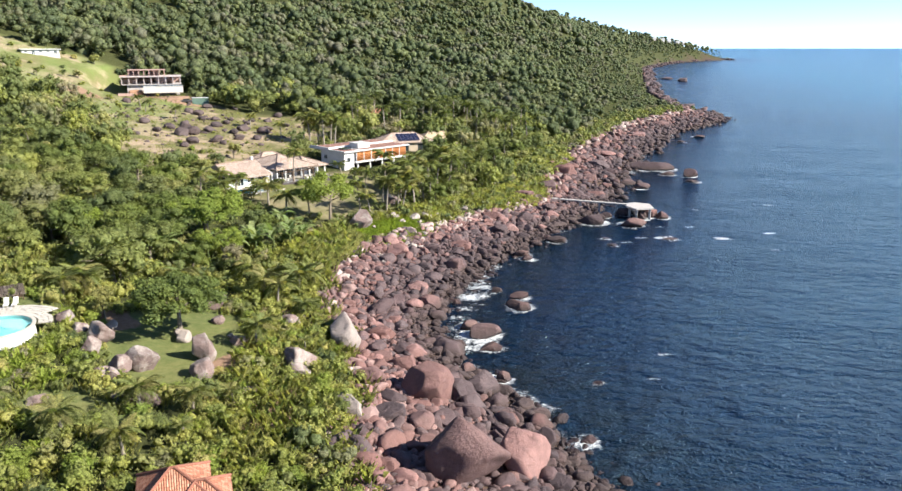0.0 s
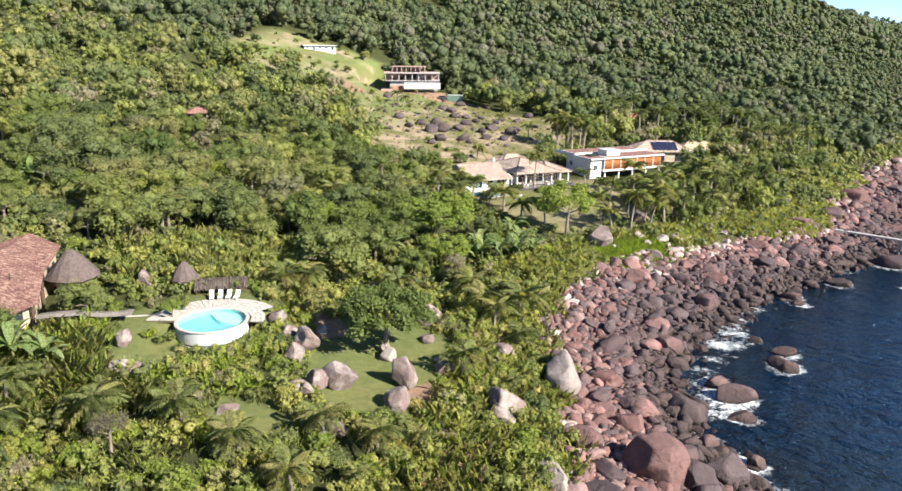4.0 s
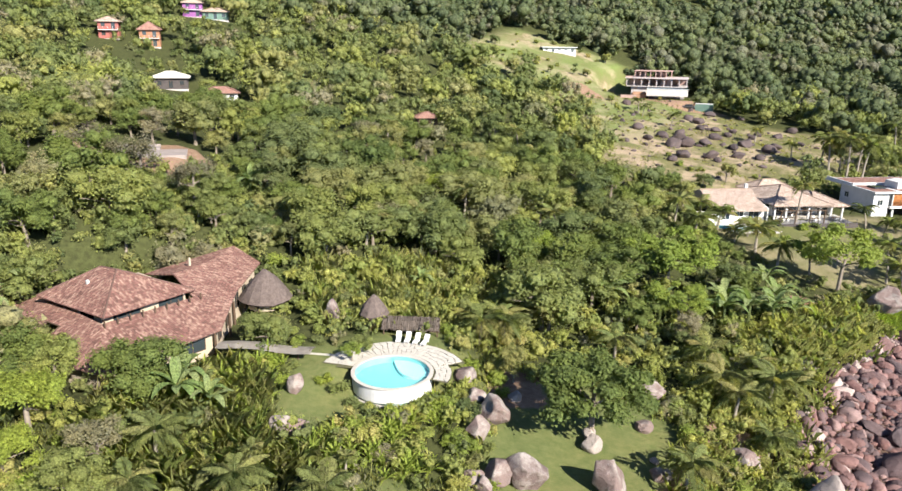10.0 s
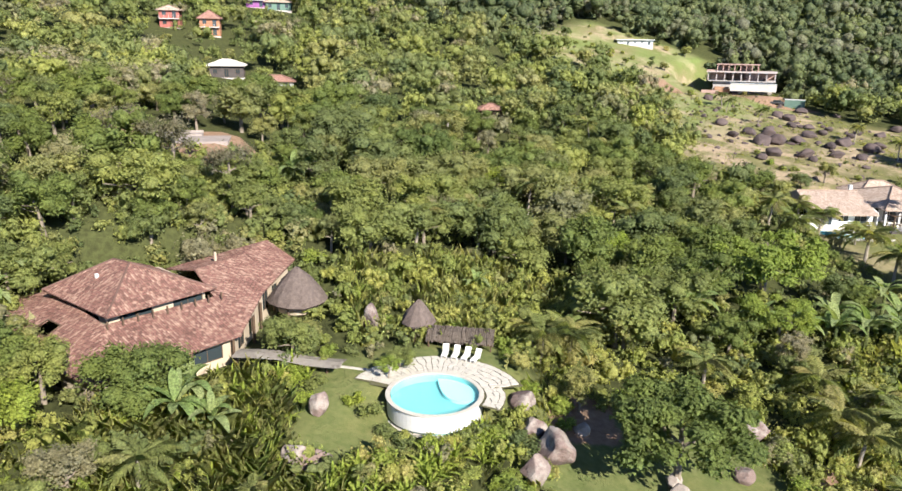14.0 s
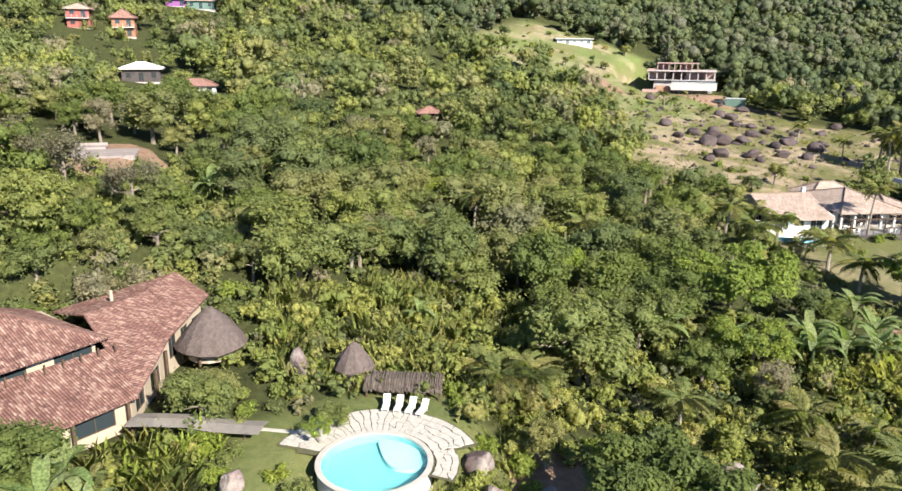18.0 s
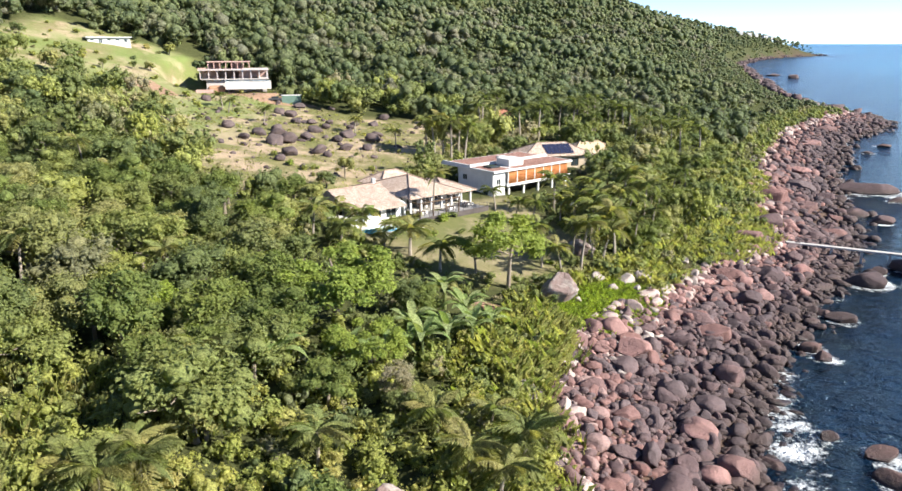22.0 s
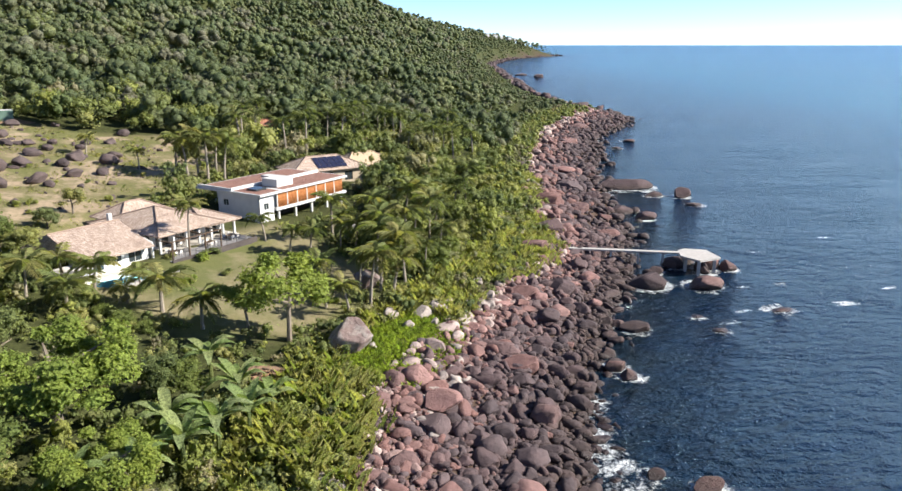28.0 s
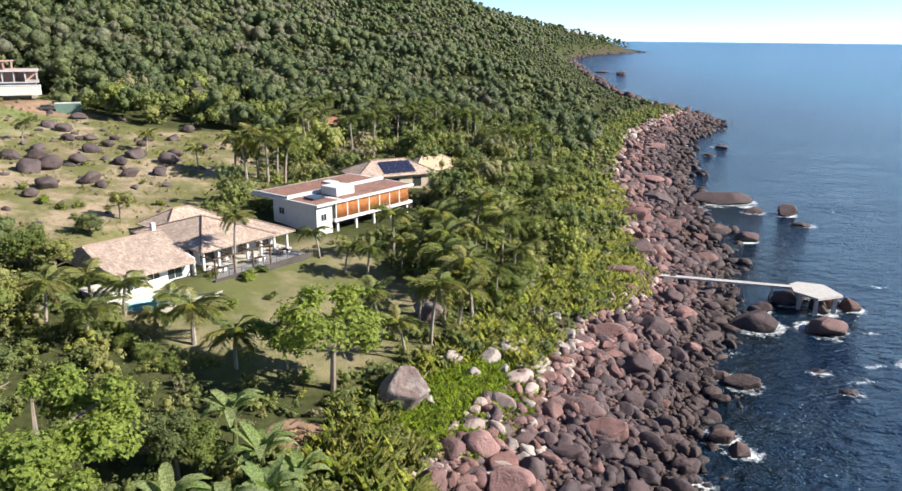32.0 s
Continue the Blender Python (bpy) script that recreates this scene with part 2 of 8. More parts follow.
M_ORANGE = plain("orange_timber", (0.50, 0.20, 0.07), (0.60, 0.27, 0.10), 1.2)
M_PIERDECK = plain("pier_concrete", (0.40, 0.38, 0.36), (0.55, 0.52, 0.49), 1.4)
M_PURPLE = plain("purple_paint", (0.24, 0.08, 0.25), (0.29, 0.11, 0.29), 1.0)
M_TIMBERFRAME = plain("orange_brown_frame", (0.30, 0.14, 0.08), (0.38, 0.19, 0.11), 1.0)
M_REDPAINT = plain("red_paint", (0.30, 0.09, 0.075), (0.36, 0.13, 0.11), 1.0)
M_GREENPAINT = plain("green_paint", (0.12, 0.20, 0.16), (0.16, 0.25, 0.20), 1.0)
M_CANVAS = plain("beige_canvas", (0.40, 0.36, 0.32), (0.50, 0.45, 0.40), 1.5)
M_FLAG = plain("pale_flagstone", (0.45, 0.42, 0.37), (0.58, 0.54, 0.48), 2.0)
M_SOIL = plain("red_soil", (0.30, 0.16, 0.09), (0.40, 0.25, 0.16), 1.0)
M_TERRACE = plain("grey_paving", (0.22, 0.21, 0.21), (0.30, 0.29, 0.29), 1.0)
M_STEEL = plain("dark_metal", (0.05, 0.05, 0.055), (0.09, 0.09, 0.09), 2.0, 0.5, 0.5)
M_FABRIC = plain("white_fabric", (0.72, 0.70, 0.66), (0.80, 0.78, 0.74), 3.0)
M_SOLAR = plain("solar_glass", (0.02, 0.022, 0.05), (0.03, 0.035, 0.07), 2.0, 0.15, 0.6, 0.02)
_m = Mat("window_glass", 0.06, 0.6)
M_GLASS = _m.color((0.03, 0.04, 0.045)).m

_m = Mat("thatch", 0.95, 0.1)
_n = _m.noise(3.0, 6.0, 0.7)
M_THATCH = _m.color(_m.mix(_m.step(_n, 0.3, 0.7), (0.14, 0.115, 0.098), (0.27, 0.22, 0.185))).bump(_m.noise(14.0, 5.0), 0.9, 0.12).m


_m = Mat("old_thatch", 0.95, 0.1)
_n = _m.noise(3.0, 6.0, 0.7)
M_OLDTHATCH = _m.color(_m.mix(_m.step(_n, 0.3, 0.7), (0.085, 0.066, 0.06), (0.165, 0.130, 0.115))).bump(_m.noise(14.0, 5.0), 0.9, 0.12).m


def tile_mat(name, a, b, c, mortar):
    """Barrel tiles in courses, from the mesh's own map in metres."""
    a, b, c, mortar = (tuple(v * 0.88 for v in k) for k in (a, b, c, mortar))
    m = Mat(name, 0.85, 0.2)
    uv = m.t.nodes.new("ShaderNodeUVMap")
    uv.uv_map = "map"
    br = m.t.nodes.new("ShaderNodeTexBrick")
    m.link(uv.outputs[0], br.inputs["Vector"])
    br.offset = 0.0
    for k, v in (("Scale", 1.0), ("Mortar Size", 0.03), ("Mortar Smooth", 0.6), ("Bias", 0.0), ("Brick Width", 0.22), ("Row Height", 0.36)):
        br.inputs[k].default_value = v
    br.inputs["Color1"].default_value, br.inputs["Color2"].default_value, br.inputs["Mortar"].default_value = (*a, 1), (*b, 1), (*mortar, 1)
    lich = m.step(m.noise(0.45, 7.0, 0.72), 0.5, 0.68)
    col = m.mix(m.math("MULTIPLY", lich, 0.9), br.outputs["Color"], m.mix(1.0, br.outputs["Color"], (0.62, 0.6, 0.6), "MULTIPLY"))
    cell = m.t.nodes.new("ShaderNodeTexWhiteNoise")
    sc = m.node("ShaderNodeVectorMath")
    sc.operation = "MULTIPLY"
    m.link(uv.outputs[0], sc.inputs[0])
    sc.inputs[1].default_value = (1 / 0.22, 1 / 0.36, 1.0)
    fl = m.node("ShaderNodeVectorMath")
    fl.operation = "FLOOR"
    m.link(sc.outputs[0], fl.inputs[0])
    m.link(fl.outputs[0], cell.inputs["Vector"])
    st = m.node("ShaderNodeVectorMath")
    st.operation = "MULTIPLY"
    m.link(uv.outputs[0], st.inputs[0])
    st.inputs[1].default_value = (3.2, 0.8, 1.0)
    streak = m.step(m.noise(1.0, 6.0, 0.7, st.outputs[0]), 0.42, 0.66)
    pale = m.math("MULTIPLY", m.step(m.math("ADD", m.math("MULTIPLY", cell.outputs["Value"], 0.6), m.math("MULTIPLY", streak, 0.5)), 0.48, 0.88), 0.75)
    dark = m.math("MULTIPLY", m.step(cell.outputs["Value"], 0.28, 0.05), 0.45)
    col = m.mix(dark, col, mortar)
    col = m.mix(pale, col, c)
    m.color(col)
    wave = m.math("ABSOLUTE", m.math("SINE", m.math("MULTIPLY", m.axis(0, uv.outputs[0]), math.pi / 0.22)))
    step = m.math("FRACT", m.math("MULTIPLY", m.axis(1, uv.outputs[0]), 1 / 0.36))
    return m.bump(m.math("SUBTRACT", wave, m.math("MULTIPLY", step, 0.5)), 0.9, 0.07).m


M_CLAY = tile_mat("old_clay_tile", (0.234, 0.116, 0.094), (0.325, 0.166, 0.133), (0.513, 0.354, 0.276), (0.108, 0.060, 0.052))
M_PALETILE = tile_mat("pale_clay_tile", (0.495, 0.374, 0.302), (0.572, 0.447, 0.364), (0.682, 0.562, 0.478), (0.275, 0.198, 0.156))
M_REDTILE = tile_mat("new_clay_tile", (0.48, 0.20, 0.12), (0.55, 0.26, 0.16), (0.62, 0.36, 0.25), (0.25, 0.10, 0.07))
M_BROWNTILE = tile_mat("brown_flat_roof", (0.33, 0.17, 0.13), (0.38, 0.21, 0.165), (0.44, 0.29, 0.23), (0.22, 0.12, 0.10))
M_STRAW = plain("straw", (0.44, 0.33, 0.22), (0.55, 0.43, 0.30), 2.5)
M_PALEPLAIN = plain("pale_sheet", (0.56, 0.52, 0.47), (0.68, 0.64, 0.58), 0.5)
M_LAWNPATCH = plain("turf_joint", (0.09, 0.085, 0.045), (0.14, 0.13, 0.07), 2.0)

# the ground: woodland floor, lawn, meadow and bare earth blended by zone
_m = Mat("ground_cover", 0.95, 0.1)
_n1, _n2, _n3 = _m.noise(0.12, 6.0, 0.6), _m.noise(1.3, 5.0, 0.65), _m.noise(9.0, 4.0, 0.7)
_floor = _m.mix(_m.step(_n2, 0.35, 0.65), (0.045, 0.050, 0.020), (0.085, 0.095, 0.035))
_lawn = _m.mix(_m.step(_n2, 0.3, 0.7), (0.115, 0.150, 0.048), (0.185, 0.20, 0.078))
_lawn = _m.mix(_m.step(_n1, 0.42, 0.62), _lawn, _m.mix(1.0, _lawn, (1.25, 1.12, 1.15), "MULTIPLY"))
_mead = _m.mix(_m.step(_m.noise(0.05, 7.0, 0.7), 0.46, 0.60), (0.165, 0.165, 0.065), (0.245, 0.205, 0.115))
_mead = _m.mix(_m.step(_m.noise(0.09, 6.0, 0.62), 0.465, 0.575), _mead, (0.40, 0.31, 0.215))
_mead = _m.mix(_m.math("MULTIPLY", _m.step(_n2, 0.5, 0.7), 0.55), _mead, (0.085, 0.10, 0.035))
_mead = _m.mix(_m.math("MULTIPLY", _m.math("MULTIPLY", _m.attr("lush"), 0.75), _m.step(_m.noise(0.07, 6.0, 0.65), 0.38, 0.58)), _mead, _m.mix(_m.step(_n2, 0.35, 0.65), (0.135, 0.195, 0.055), (0.19, 0.235, 0.075)))
# shade of the gaps between stones is put into this ground colour
_shaded_sand = _m.mix(_m.step(_n2, 0.35, 0.65), (0.15, 0.10, 0.075), (0.07, 0.05, 0.042))
_dirt = _m.mix(_m.step(_n2, 0.35, 0.7), (0.27, 0.165, 0.11), (0.36, 0.25, 0.175))
_c = _m.mix(_m.attr("lawn"), _floor, _lawn)
_c = _m.mix(_m.attr("meadow"), _c, _mead)
_c = _m.mix(_m.attr("beach"), _c, _shaded_sand)
_edge = _m.step(_m.math("ADD", _m.attr("dirt"), _m.math("MULTIPLY", _m.math("SUBTRACT", _n2, 0.5), 0.7)), 0.4, 0.6)
_c = _m.mix(_edge, _c, _dirt)
_c = _m.mix(_m.math("MULTIPLY", _m.step(_n3, 0.5, 0.75), 0.35), _c, _m.mix(1.0, _c, (0.5, 0.5, 0.45), "MULTIPLY"))
_c = _m.mix(1.0, _c, (0.86, 0.86, 0.86), "MULTIPLY")
M_GROUND = _m.color(_c).bump(_m.math("ADD", _n2, _n3), 0.8, 0.15).m

# the sea
_m = Mat("sea_water", 0.12, 0.3)
_m.b.inputs["Specular Tint"].default_value = (0.5, 0.88, 1.0, 1.0)
_w = _m.node("ShaderNodeMapping")
_w.inputs["Scale"].default_value = (0.55, 1.0, 1.0)
_w.inputs["Rotation"].default_value = (0, 0, 0.5)
_m.link(_m.pos(), _w.inputs[0])
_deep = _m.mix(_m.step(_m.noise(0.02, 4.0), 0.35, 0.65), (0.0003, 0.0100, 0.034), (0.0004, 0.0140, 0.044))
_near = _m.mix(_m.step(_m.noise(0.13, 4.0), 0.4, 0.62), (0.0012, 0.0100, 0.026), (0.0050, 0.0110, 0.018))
# brighter cyan far from shore: sky reflection and haze put into base colour
_deep = _m.mix(_m.attr("offshore_sheen"), _deep, _m.mix(_m.step(_m.noise(0.012, 4.0), 0.35, 0.65), (0.004, 0.070, 0.125), (0.006, 0.088, 0.145)))
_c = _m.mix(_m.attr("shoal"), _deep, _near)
_fn = _m.math("ADD", _m.math("MULTIPLY", _m.noise(0.22, 5.0, 0.65, _w.outputs[0]), 0.65), _m.math("MULTIPLY", _m.noise(1.4, 7.0, 0.8), 0.6))
_foam = _m.step(_m.math("ADD", _fn, _m.math("MULTIPLY", _m.attr("foam"), 0.42)), 0.84, 1.0)
_m.color(_m.mix(_foam, _c, (0.80, 0.83, 0.84)))
_m.link(_m.math("ADD", 0.15, _m.math("MULTIPLY", _foam, 0.6)), _m.b.inputs["Roughness"])
_m.b.inputs["IOR"].default_value = 1.33
_h = _m.math("ADD", _m.math("ADD", _m.math("MULTIPLY", _m.noise(0.035, 3.0, 0.5, _w.outputs[0]), 5.0), _m.math("MULTIPLY", _m.noise(0.16, 3.0, 0.5, _w.outputs[0]), 1.8)), _m.math("ADD", _m.math("MULTIPLY", _m.noise(0.62, 4.0, 0.6, _w.outputs[0]), 1.9), _m.math("MULTIPLY", _m.noise(2.6, 3.0, 0.6), 0.42)))
M_SEA = _m.bump(_h, 1.0, 1.1).m
_m = Mat("pool_water", 0.03, 0.5)
_m.b.inputs["Transmission Weight"].default_value = 1.0
_m.b.inputs["IOR"].default_value = 1.33
M_POOLWATER = _m.color((0.80, 0.97, 0.98)).bump(_m.noise(2.5, 2.0), 0.1, 0.05).m
M_POOLFLOOR = plain("pool_turquoise", (0.125, 0.32, 0.335), (0.145, 0.36, 0.375), 0.8, 0.4, 0.3, 0.02)
M_POOLLEDGE = plain("pool_pale_turquoise", (0.26, 0.52, 0.55), (0.29, 0.56, 0.59), 0.8, 0.4, 0.3, 0.02)
M_POOLDEEP = plain("pool_blue", (0.09, 0.34, 0.52), (0.12, 0.40, 0.58), 1.0, 0.2, 0.5, 0.05)


# ---- mesh helpers ----
def fast_mesh(name, V, F, mats, attrs=None, mat_ids=None, smooth=False):
    """A mesh from arrays; every face has the same number of corners."""
    V, F = np.asarray(V, np.float32), np.asarray(F, np.int32)
    me = bpy.data.meshes.new(name)
    n, k = F.shape
    me.vertices.add(len(V))
    me.vertices.foreach_set("co", V.ravel())
    me.loops.add(n * k)
    me.loops.foreach_set("vertex_index", F.ravel())
    me.polygons.add(n)
    me.polygons.foreach_set("loop_start", np.arange(0, n * k, k, dtype=np.int32))
    if smooth:
        me.polygons.foreach_set("use_smooth", np.ones(n, bool))
    for m in mats:
        me.materials.append(m)
    if mat_ids is not None:
        me.polygons.foreach_set("material_index", np.asarray(mat_ids, np.int32))
    for key, val in (attrs or {}).items():
        a = me.attributes.new(key, "FLOAT", "POINT")
        a.data.foreach_set("value", np.asarray(val, np.float32))
    me.update()
    return me


def thing(name, label, category, m=None, group="", kind=""):
    ob = new(name)
    if m is not None:
        ob.matrix_world = m
    return tagged(ob, label, category, group, kind)


def part(name, bm, material, parent, label=""):
    """One bmesh as one mesh object under a thing or a part."""
    me = bpy.data.meshes.new(name)
    bm.normal_update()
    bm.to_mesh(me)
    bm.free()
    me.materials.append(material)
    return put_part(name, me, parent, label)


def put_part(name, me, parent, label=""):
    ob = new(name, me)
    ob.parent = parent
    if label:
        ob["label"] = label
    return ob


def box(bm, x0, x1, y0, y1, z0, z1, bevel=0.0):
    vs = [bm.verts.new(p) for p in ((x0, y0, z0), (x1, y0, z0), (x1, y1, z0), (x0, y1, z0), (x0, y0, z1), (x1, y0, z1), (x1, y1, z1), (x0, y1, z1))]
    fs = [bm.faces.new([vs[i] for i in q]) for q in ((3, 2, 1, 0), (4, 5, 6, 7), (0, 1, 5, 4), (1, 2, 6, 5), (2, 3, 7, 6), (3, 0, 4, 7))]
    if bevel:
        es = list({e for f in fs for e in f.edges})
        bmesh.ops.bevel(bm, geom=es, offset=bevel, segments=1, affect="EDGES")
    return bm


def boxed(x0, x1, y0, y1, z0, z1, bevel=0.0):
    return box(bmesh.new(), x0, x1, y0, y1, z0, z1, bevel)


def tube(bm, points, radii, sides=8):
    """A tapered tube along points."""
    rings = []
    for i, p in enumerate(points):
        p = Vector(p)
        a, b = Vector(points[max(i - 1, 0)]), Vector(points[min(i + 1, len(points) - 1)])
        d = (b - a).normalized()
        s = d.orthogonal().normalized()
        u = d.cross(s)
        rings.append([bm.verts.new(p + (s * math.cos(k * math.tau / sides) + u * math.sin(k * math.tau / sides)) * radii[i]) for k in range(sides)])
    for r, q in zip(rings, rings[1:]):
        for k in range(sides):
            bm.faces.new((r[k], r[(k + 1) % sides], q[(k + 1) % sides], q[k]))
    bm.faces.new(rings[0][::-1])
    bm.faces.new(rings[-1])
    return bm


def slab(name, corners, thick, material, parent, label="", uv=True):
    """A flat piece of roof or deck with thickness; corners run round it, the first edge is the eave; the map is in metres."""
    c = [Vector(p) for p in corners]
    nrm = (c[1] - c[0]).cross(c[2] - c[0]).normalized()
    if nrm.z < 0:
        nrm = -nrm
    e = (c[1] - c[0]).normalized()
    up = nrm.cross(e)
    bm = bmesh.new()
    top = [bm.verts.new(p) for p in c]
    low = [bm.verts.new(p - nrm * thick) for p in c]
    n = len(c)
    bm.faces.new(top)
    bm.faces.new(low[::-1])
    for i in range(n):
        bm.faces.new((top[i], low[i], low[(i + 1) % n], top[(i + 1) % n]))
    lay = bm.loops.layers.uv.new("map")
    for f in bm.faces:
        for l in f.loops:
            d = l.vert.co - c[0]
            l[lay].uv = (d.dot(e) + 50, d.dot(up) + 50)
    bmesh.ops.recalc_face_normals(bm, faces=bm.faces)
    return part(name, bm, material, parent, label)


# ---- the lie of the land ----
COAST = [(125, -400), (70, -120), (45, -30), (25, 35), (13, 68), (9, 80), (0, 93), (-3, 108), (-1, 118), (4, 131), (15, 152), (24, 167), (36, 184), (46, 206), (58, 238), (76, 288),
         (110, 360), (163, 432), (170, 470), (165, 520), (185, 640), (225, 800), (280, 1016), (380, 1400), (500, 1700), (640, 2000), (800, 2230), (900, 2330), (880, 2420), (600, 2500)]
FROM_SHORE = [-60, -25, -8, 0, 8, 18, 24, 35, 60, 90, 120, 178, 285, 500, 900, 1500]
RISE = [-9, -5, -2, 0, 1.6, 4.2, 5.6, 6.6, 9.6, 13, 18.5, 29.5, 58, 118, 215, 300]


# level ground round the pool, the houses and the building site: place, radius, height, width of the slope round it
PADS = [(-57.5, 84, 5.5, 10.8, 7), (-80, 70, 12, 10.6, 7), (-118, 297, 17, 23.3, 7), (-48, 190, 8, 9.6, 7), (-20, 214, 8, 8.8, 7), (-52.6, 79.5, 3.9, 8.9, 0.9), (-46.6, 171, 3.2, 8.0, 2.0), (-122, 94, 6.5, 24.2, 6)]


def inland(X, Y):
    """Metres from the shore line; below zero out at sea."""
    X, Y = np.asarray(X, float), np.asarray(Y, float)
    best, sg = np.full(X.shape, 1e18), np.ones(X.shape)
    for (ax, ay), (bx, by) in zip(COAST[:-1], COAST[1:]):
        dx, dy = bx - ax, by - ay
        t = np.clip(((X - ax) * dx + (Y - ay) * dy) / (dx * dx + dy * dy), 0, 1)
        ex, ey = X - ax - t * dx, Y - ay - t * dy
        q = ex * ex + ey * ey
        m = q < best - 1e-9
        s = np.where(dx * (Y - ay) - dy * (X - ax) > 0, 1.0, -1.0)
        best, sg = np.where(m, q, best), np.where(m, s, sg)
    return np.sqrt(best) * sg


def from_water(X, Y):
    """Metres from the shore, stretched so that the stones always end at 20."""
    return inland(X, Y) + 20 - np.interp(Y, [40, 65, 80, 100, 113, 124, 138, 146, 158, 178, 198, 210, 225, 260, 330], [24, 24, 16.5, 16, 17.5, 20.5, 21, 20.5, 17.5, 14, 14.5, 17.5, 19, 21, 20])


def ramp01(a, b, v):
    t = np.clip((v - a) / (b - a), 0, 1)
    return t * t * (3 - 2 * t)


def waves(X, Y, step, seed):
    """Soft unevenness between -1 and 1."""
    r = np.random.default_rng(seed)
    out = 0.0
    for k in range(7):
        a, p = r.uniform(0, math.tau), r.uniform(0, math.tau)
        f = math.tau / step * r.uniform(0.6, 1.7)
        out = out + np.sin((X * math.cos(a) + Y * math.sin(a)) * f + p)
    return out / 4.0


def height(X, Y):
    X, Y = np.asarray(X, float), np.asarray(Y, float)
    d = inland(X, Y)
    h = np.interp(d, FROM_SHORE, RISE)
    h = h * (1 + 2.4 * ramp01(500, 1200, Y) * ramp01(15, 60, d)) * (1 - 0.8 * ramp01(60, 500, d) * ramp01(600, 1400, Y))
    h = h + 27 * ramp01(10, 150, d) * ramp01(1500, 2050, Y)
    w = ramp01(1400, 2000, Y)
    h = h * (1 - w) + w * np.minimum(h, 10 + 0.31 * d)
    h = h + 6.5 * np.exp(-((X + 122) ** 2 + (Y - 85) ** 2) / 1570) - 6.0 * np.exp(-((X + 104) ** 2 + (Y - 280) ** 2) / 4400)
    for px, py, pr, pz, soft_edge in PADS:
        k = ramp01(pr + soft_edge, pr, np.hypot(X - px, Y - py))
        h = h * (1 - k) + pz * k
    h = h + waves(X, Y, 120, 3) * 5.5 * ramp01(180, 420, d) * ramp01(260, 420, Y) + waves(X, Y, 300, 5) * 9 * ramp01(250, 600, d) * ramp01(300, 900, Y)
    return h


def gz(x, y):
    return float(height(np.array([x]), np.array([y]))[0])


def inside(X, Y, poly):
    X, Y = np.asarray(X, float), np.asarray(Y, float)
    r = np.zeros(X.shape, bool)
    for (ax, ay), (bx, by) in zip(poly, poly[1:] + poly[:1]):
        c = ((ay > Y) != (by > Y)) & (X < (bx - ax) * (Y - ay) / (by - ay + 1e-12) + ax)
        r ^= c
    return r


def soft(X, Y, poly, w):
    """1 inside an outline, falling to 0 over w metres outside."""
    X, Y = np.asarray(X, float), np.asarray(Y, float)
    best = np.full(X.shape, 1e18)
    for (ax, ay), (bx, by) in zip(poly, poly[1:] + poly[:1]):
        dx, dy = bx - ax, by - ay
        t = np.clip(((X - ax) * dx + (Y - ay) * dy) / (dx * dx + dy * dy + 1e-9), 0, 1)
        best = np.minimum(best, (X - ax - t * dx) ** 2 + (Y - ay - t * dy) ** 2)
    return np.where(inside(X, Y, poly), 1.0, np.clip(1 - np.sqrt(best) / w, 0, 1))


LAWN_POOL = [(-62.5, 77), (-59, 71), (-55, 67.5), (-51.5, 70), (-48.6, 78), (-48.5, 88), (-56, 90), (-61, 84)]
LAWN_GARDEN = [(-46, 92), (-44, 84), (-39.5, 77), (-36.5, 70), (-31, 69), (-26.5, 71.5), (-26.5, 80), (-24.5, 86), (-27, 93), (-33, 96)]
LAWN_SEA = [(-52, 170), (-46, 162), (-40, 155), (-33, 151), (-24, 153), (-15, 163), (-12, 176), (-18, 186), (-26, 196), (-33, 190), (-40, 177)]
MEADOW = [(-182, 262), (-166, 250), (-150, 262), (-128, 254), (-104, 224), (-88, 198), (-72, 184), (-62, 190), (-50, 206), (-44, 224), (-40, 262), (-54, 280), (-72, 277), (-90, 284), (-104, 297), (-114, 307),
          (-150, 309), (-182, 303)]
LAWN_LOW = [(-43, 67.5), (-38, 69.5), (-34.5, 66.5), (-35, 63.5), (-41, 63)]
BARE_SPOT = [(-21.5, 72.4), (-16.9, 73.7), (-15.8, 61.5), (-20.0, 61.5)]
HEAP_SPOT = [(-31.5, 139), (-26, 137.5), (-24.5, 142), (-30, 144.5)]
GREEN_BANK = [(-20, 143), (-13, 138), (-5, 147), (-2, 155), (-8, 158), (-16, 152)]
HOUSE_ZONES = [[(-89, 60), (-86, 55), (-68.5, 58), (-69, 72), (-78, 86), (-84, 85)],
               [(-65, 184), (-50, 167), (-40, 172), (-28, 190), (-36, 204), (-52, 204)],
               [(-38, 204), (-30, 189), (-8, 212), (-20, 230), (-34, 228)],
               [(-24, 228), (-10, 226), (-2, 240), (-18, 250)]]
CLEAR = [LAWN_POOL, LAWN_GARDEN, LAWN_LOW, BARE_SPOT, LAWN_SEA, MEADOW, GREEN_BANK, HEAP_SPOT] + HOUSE_ZONES


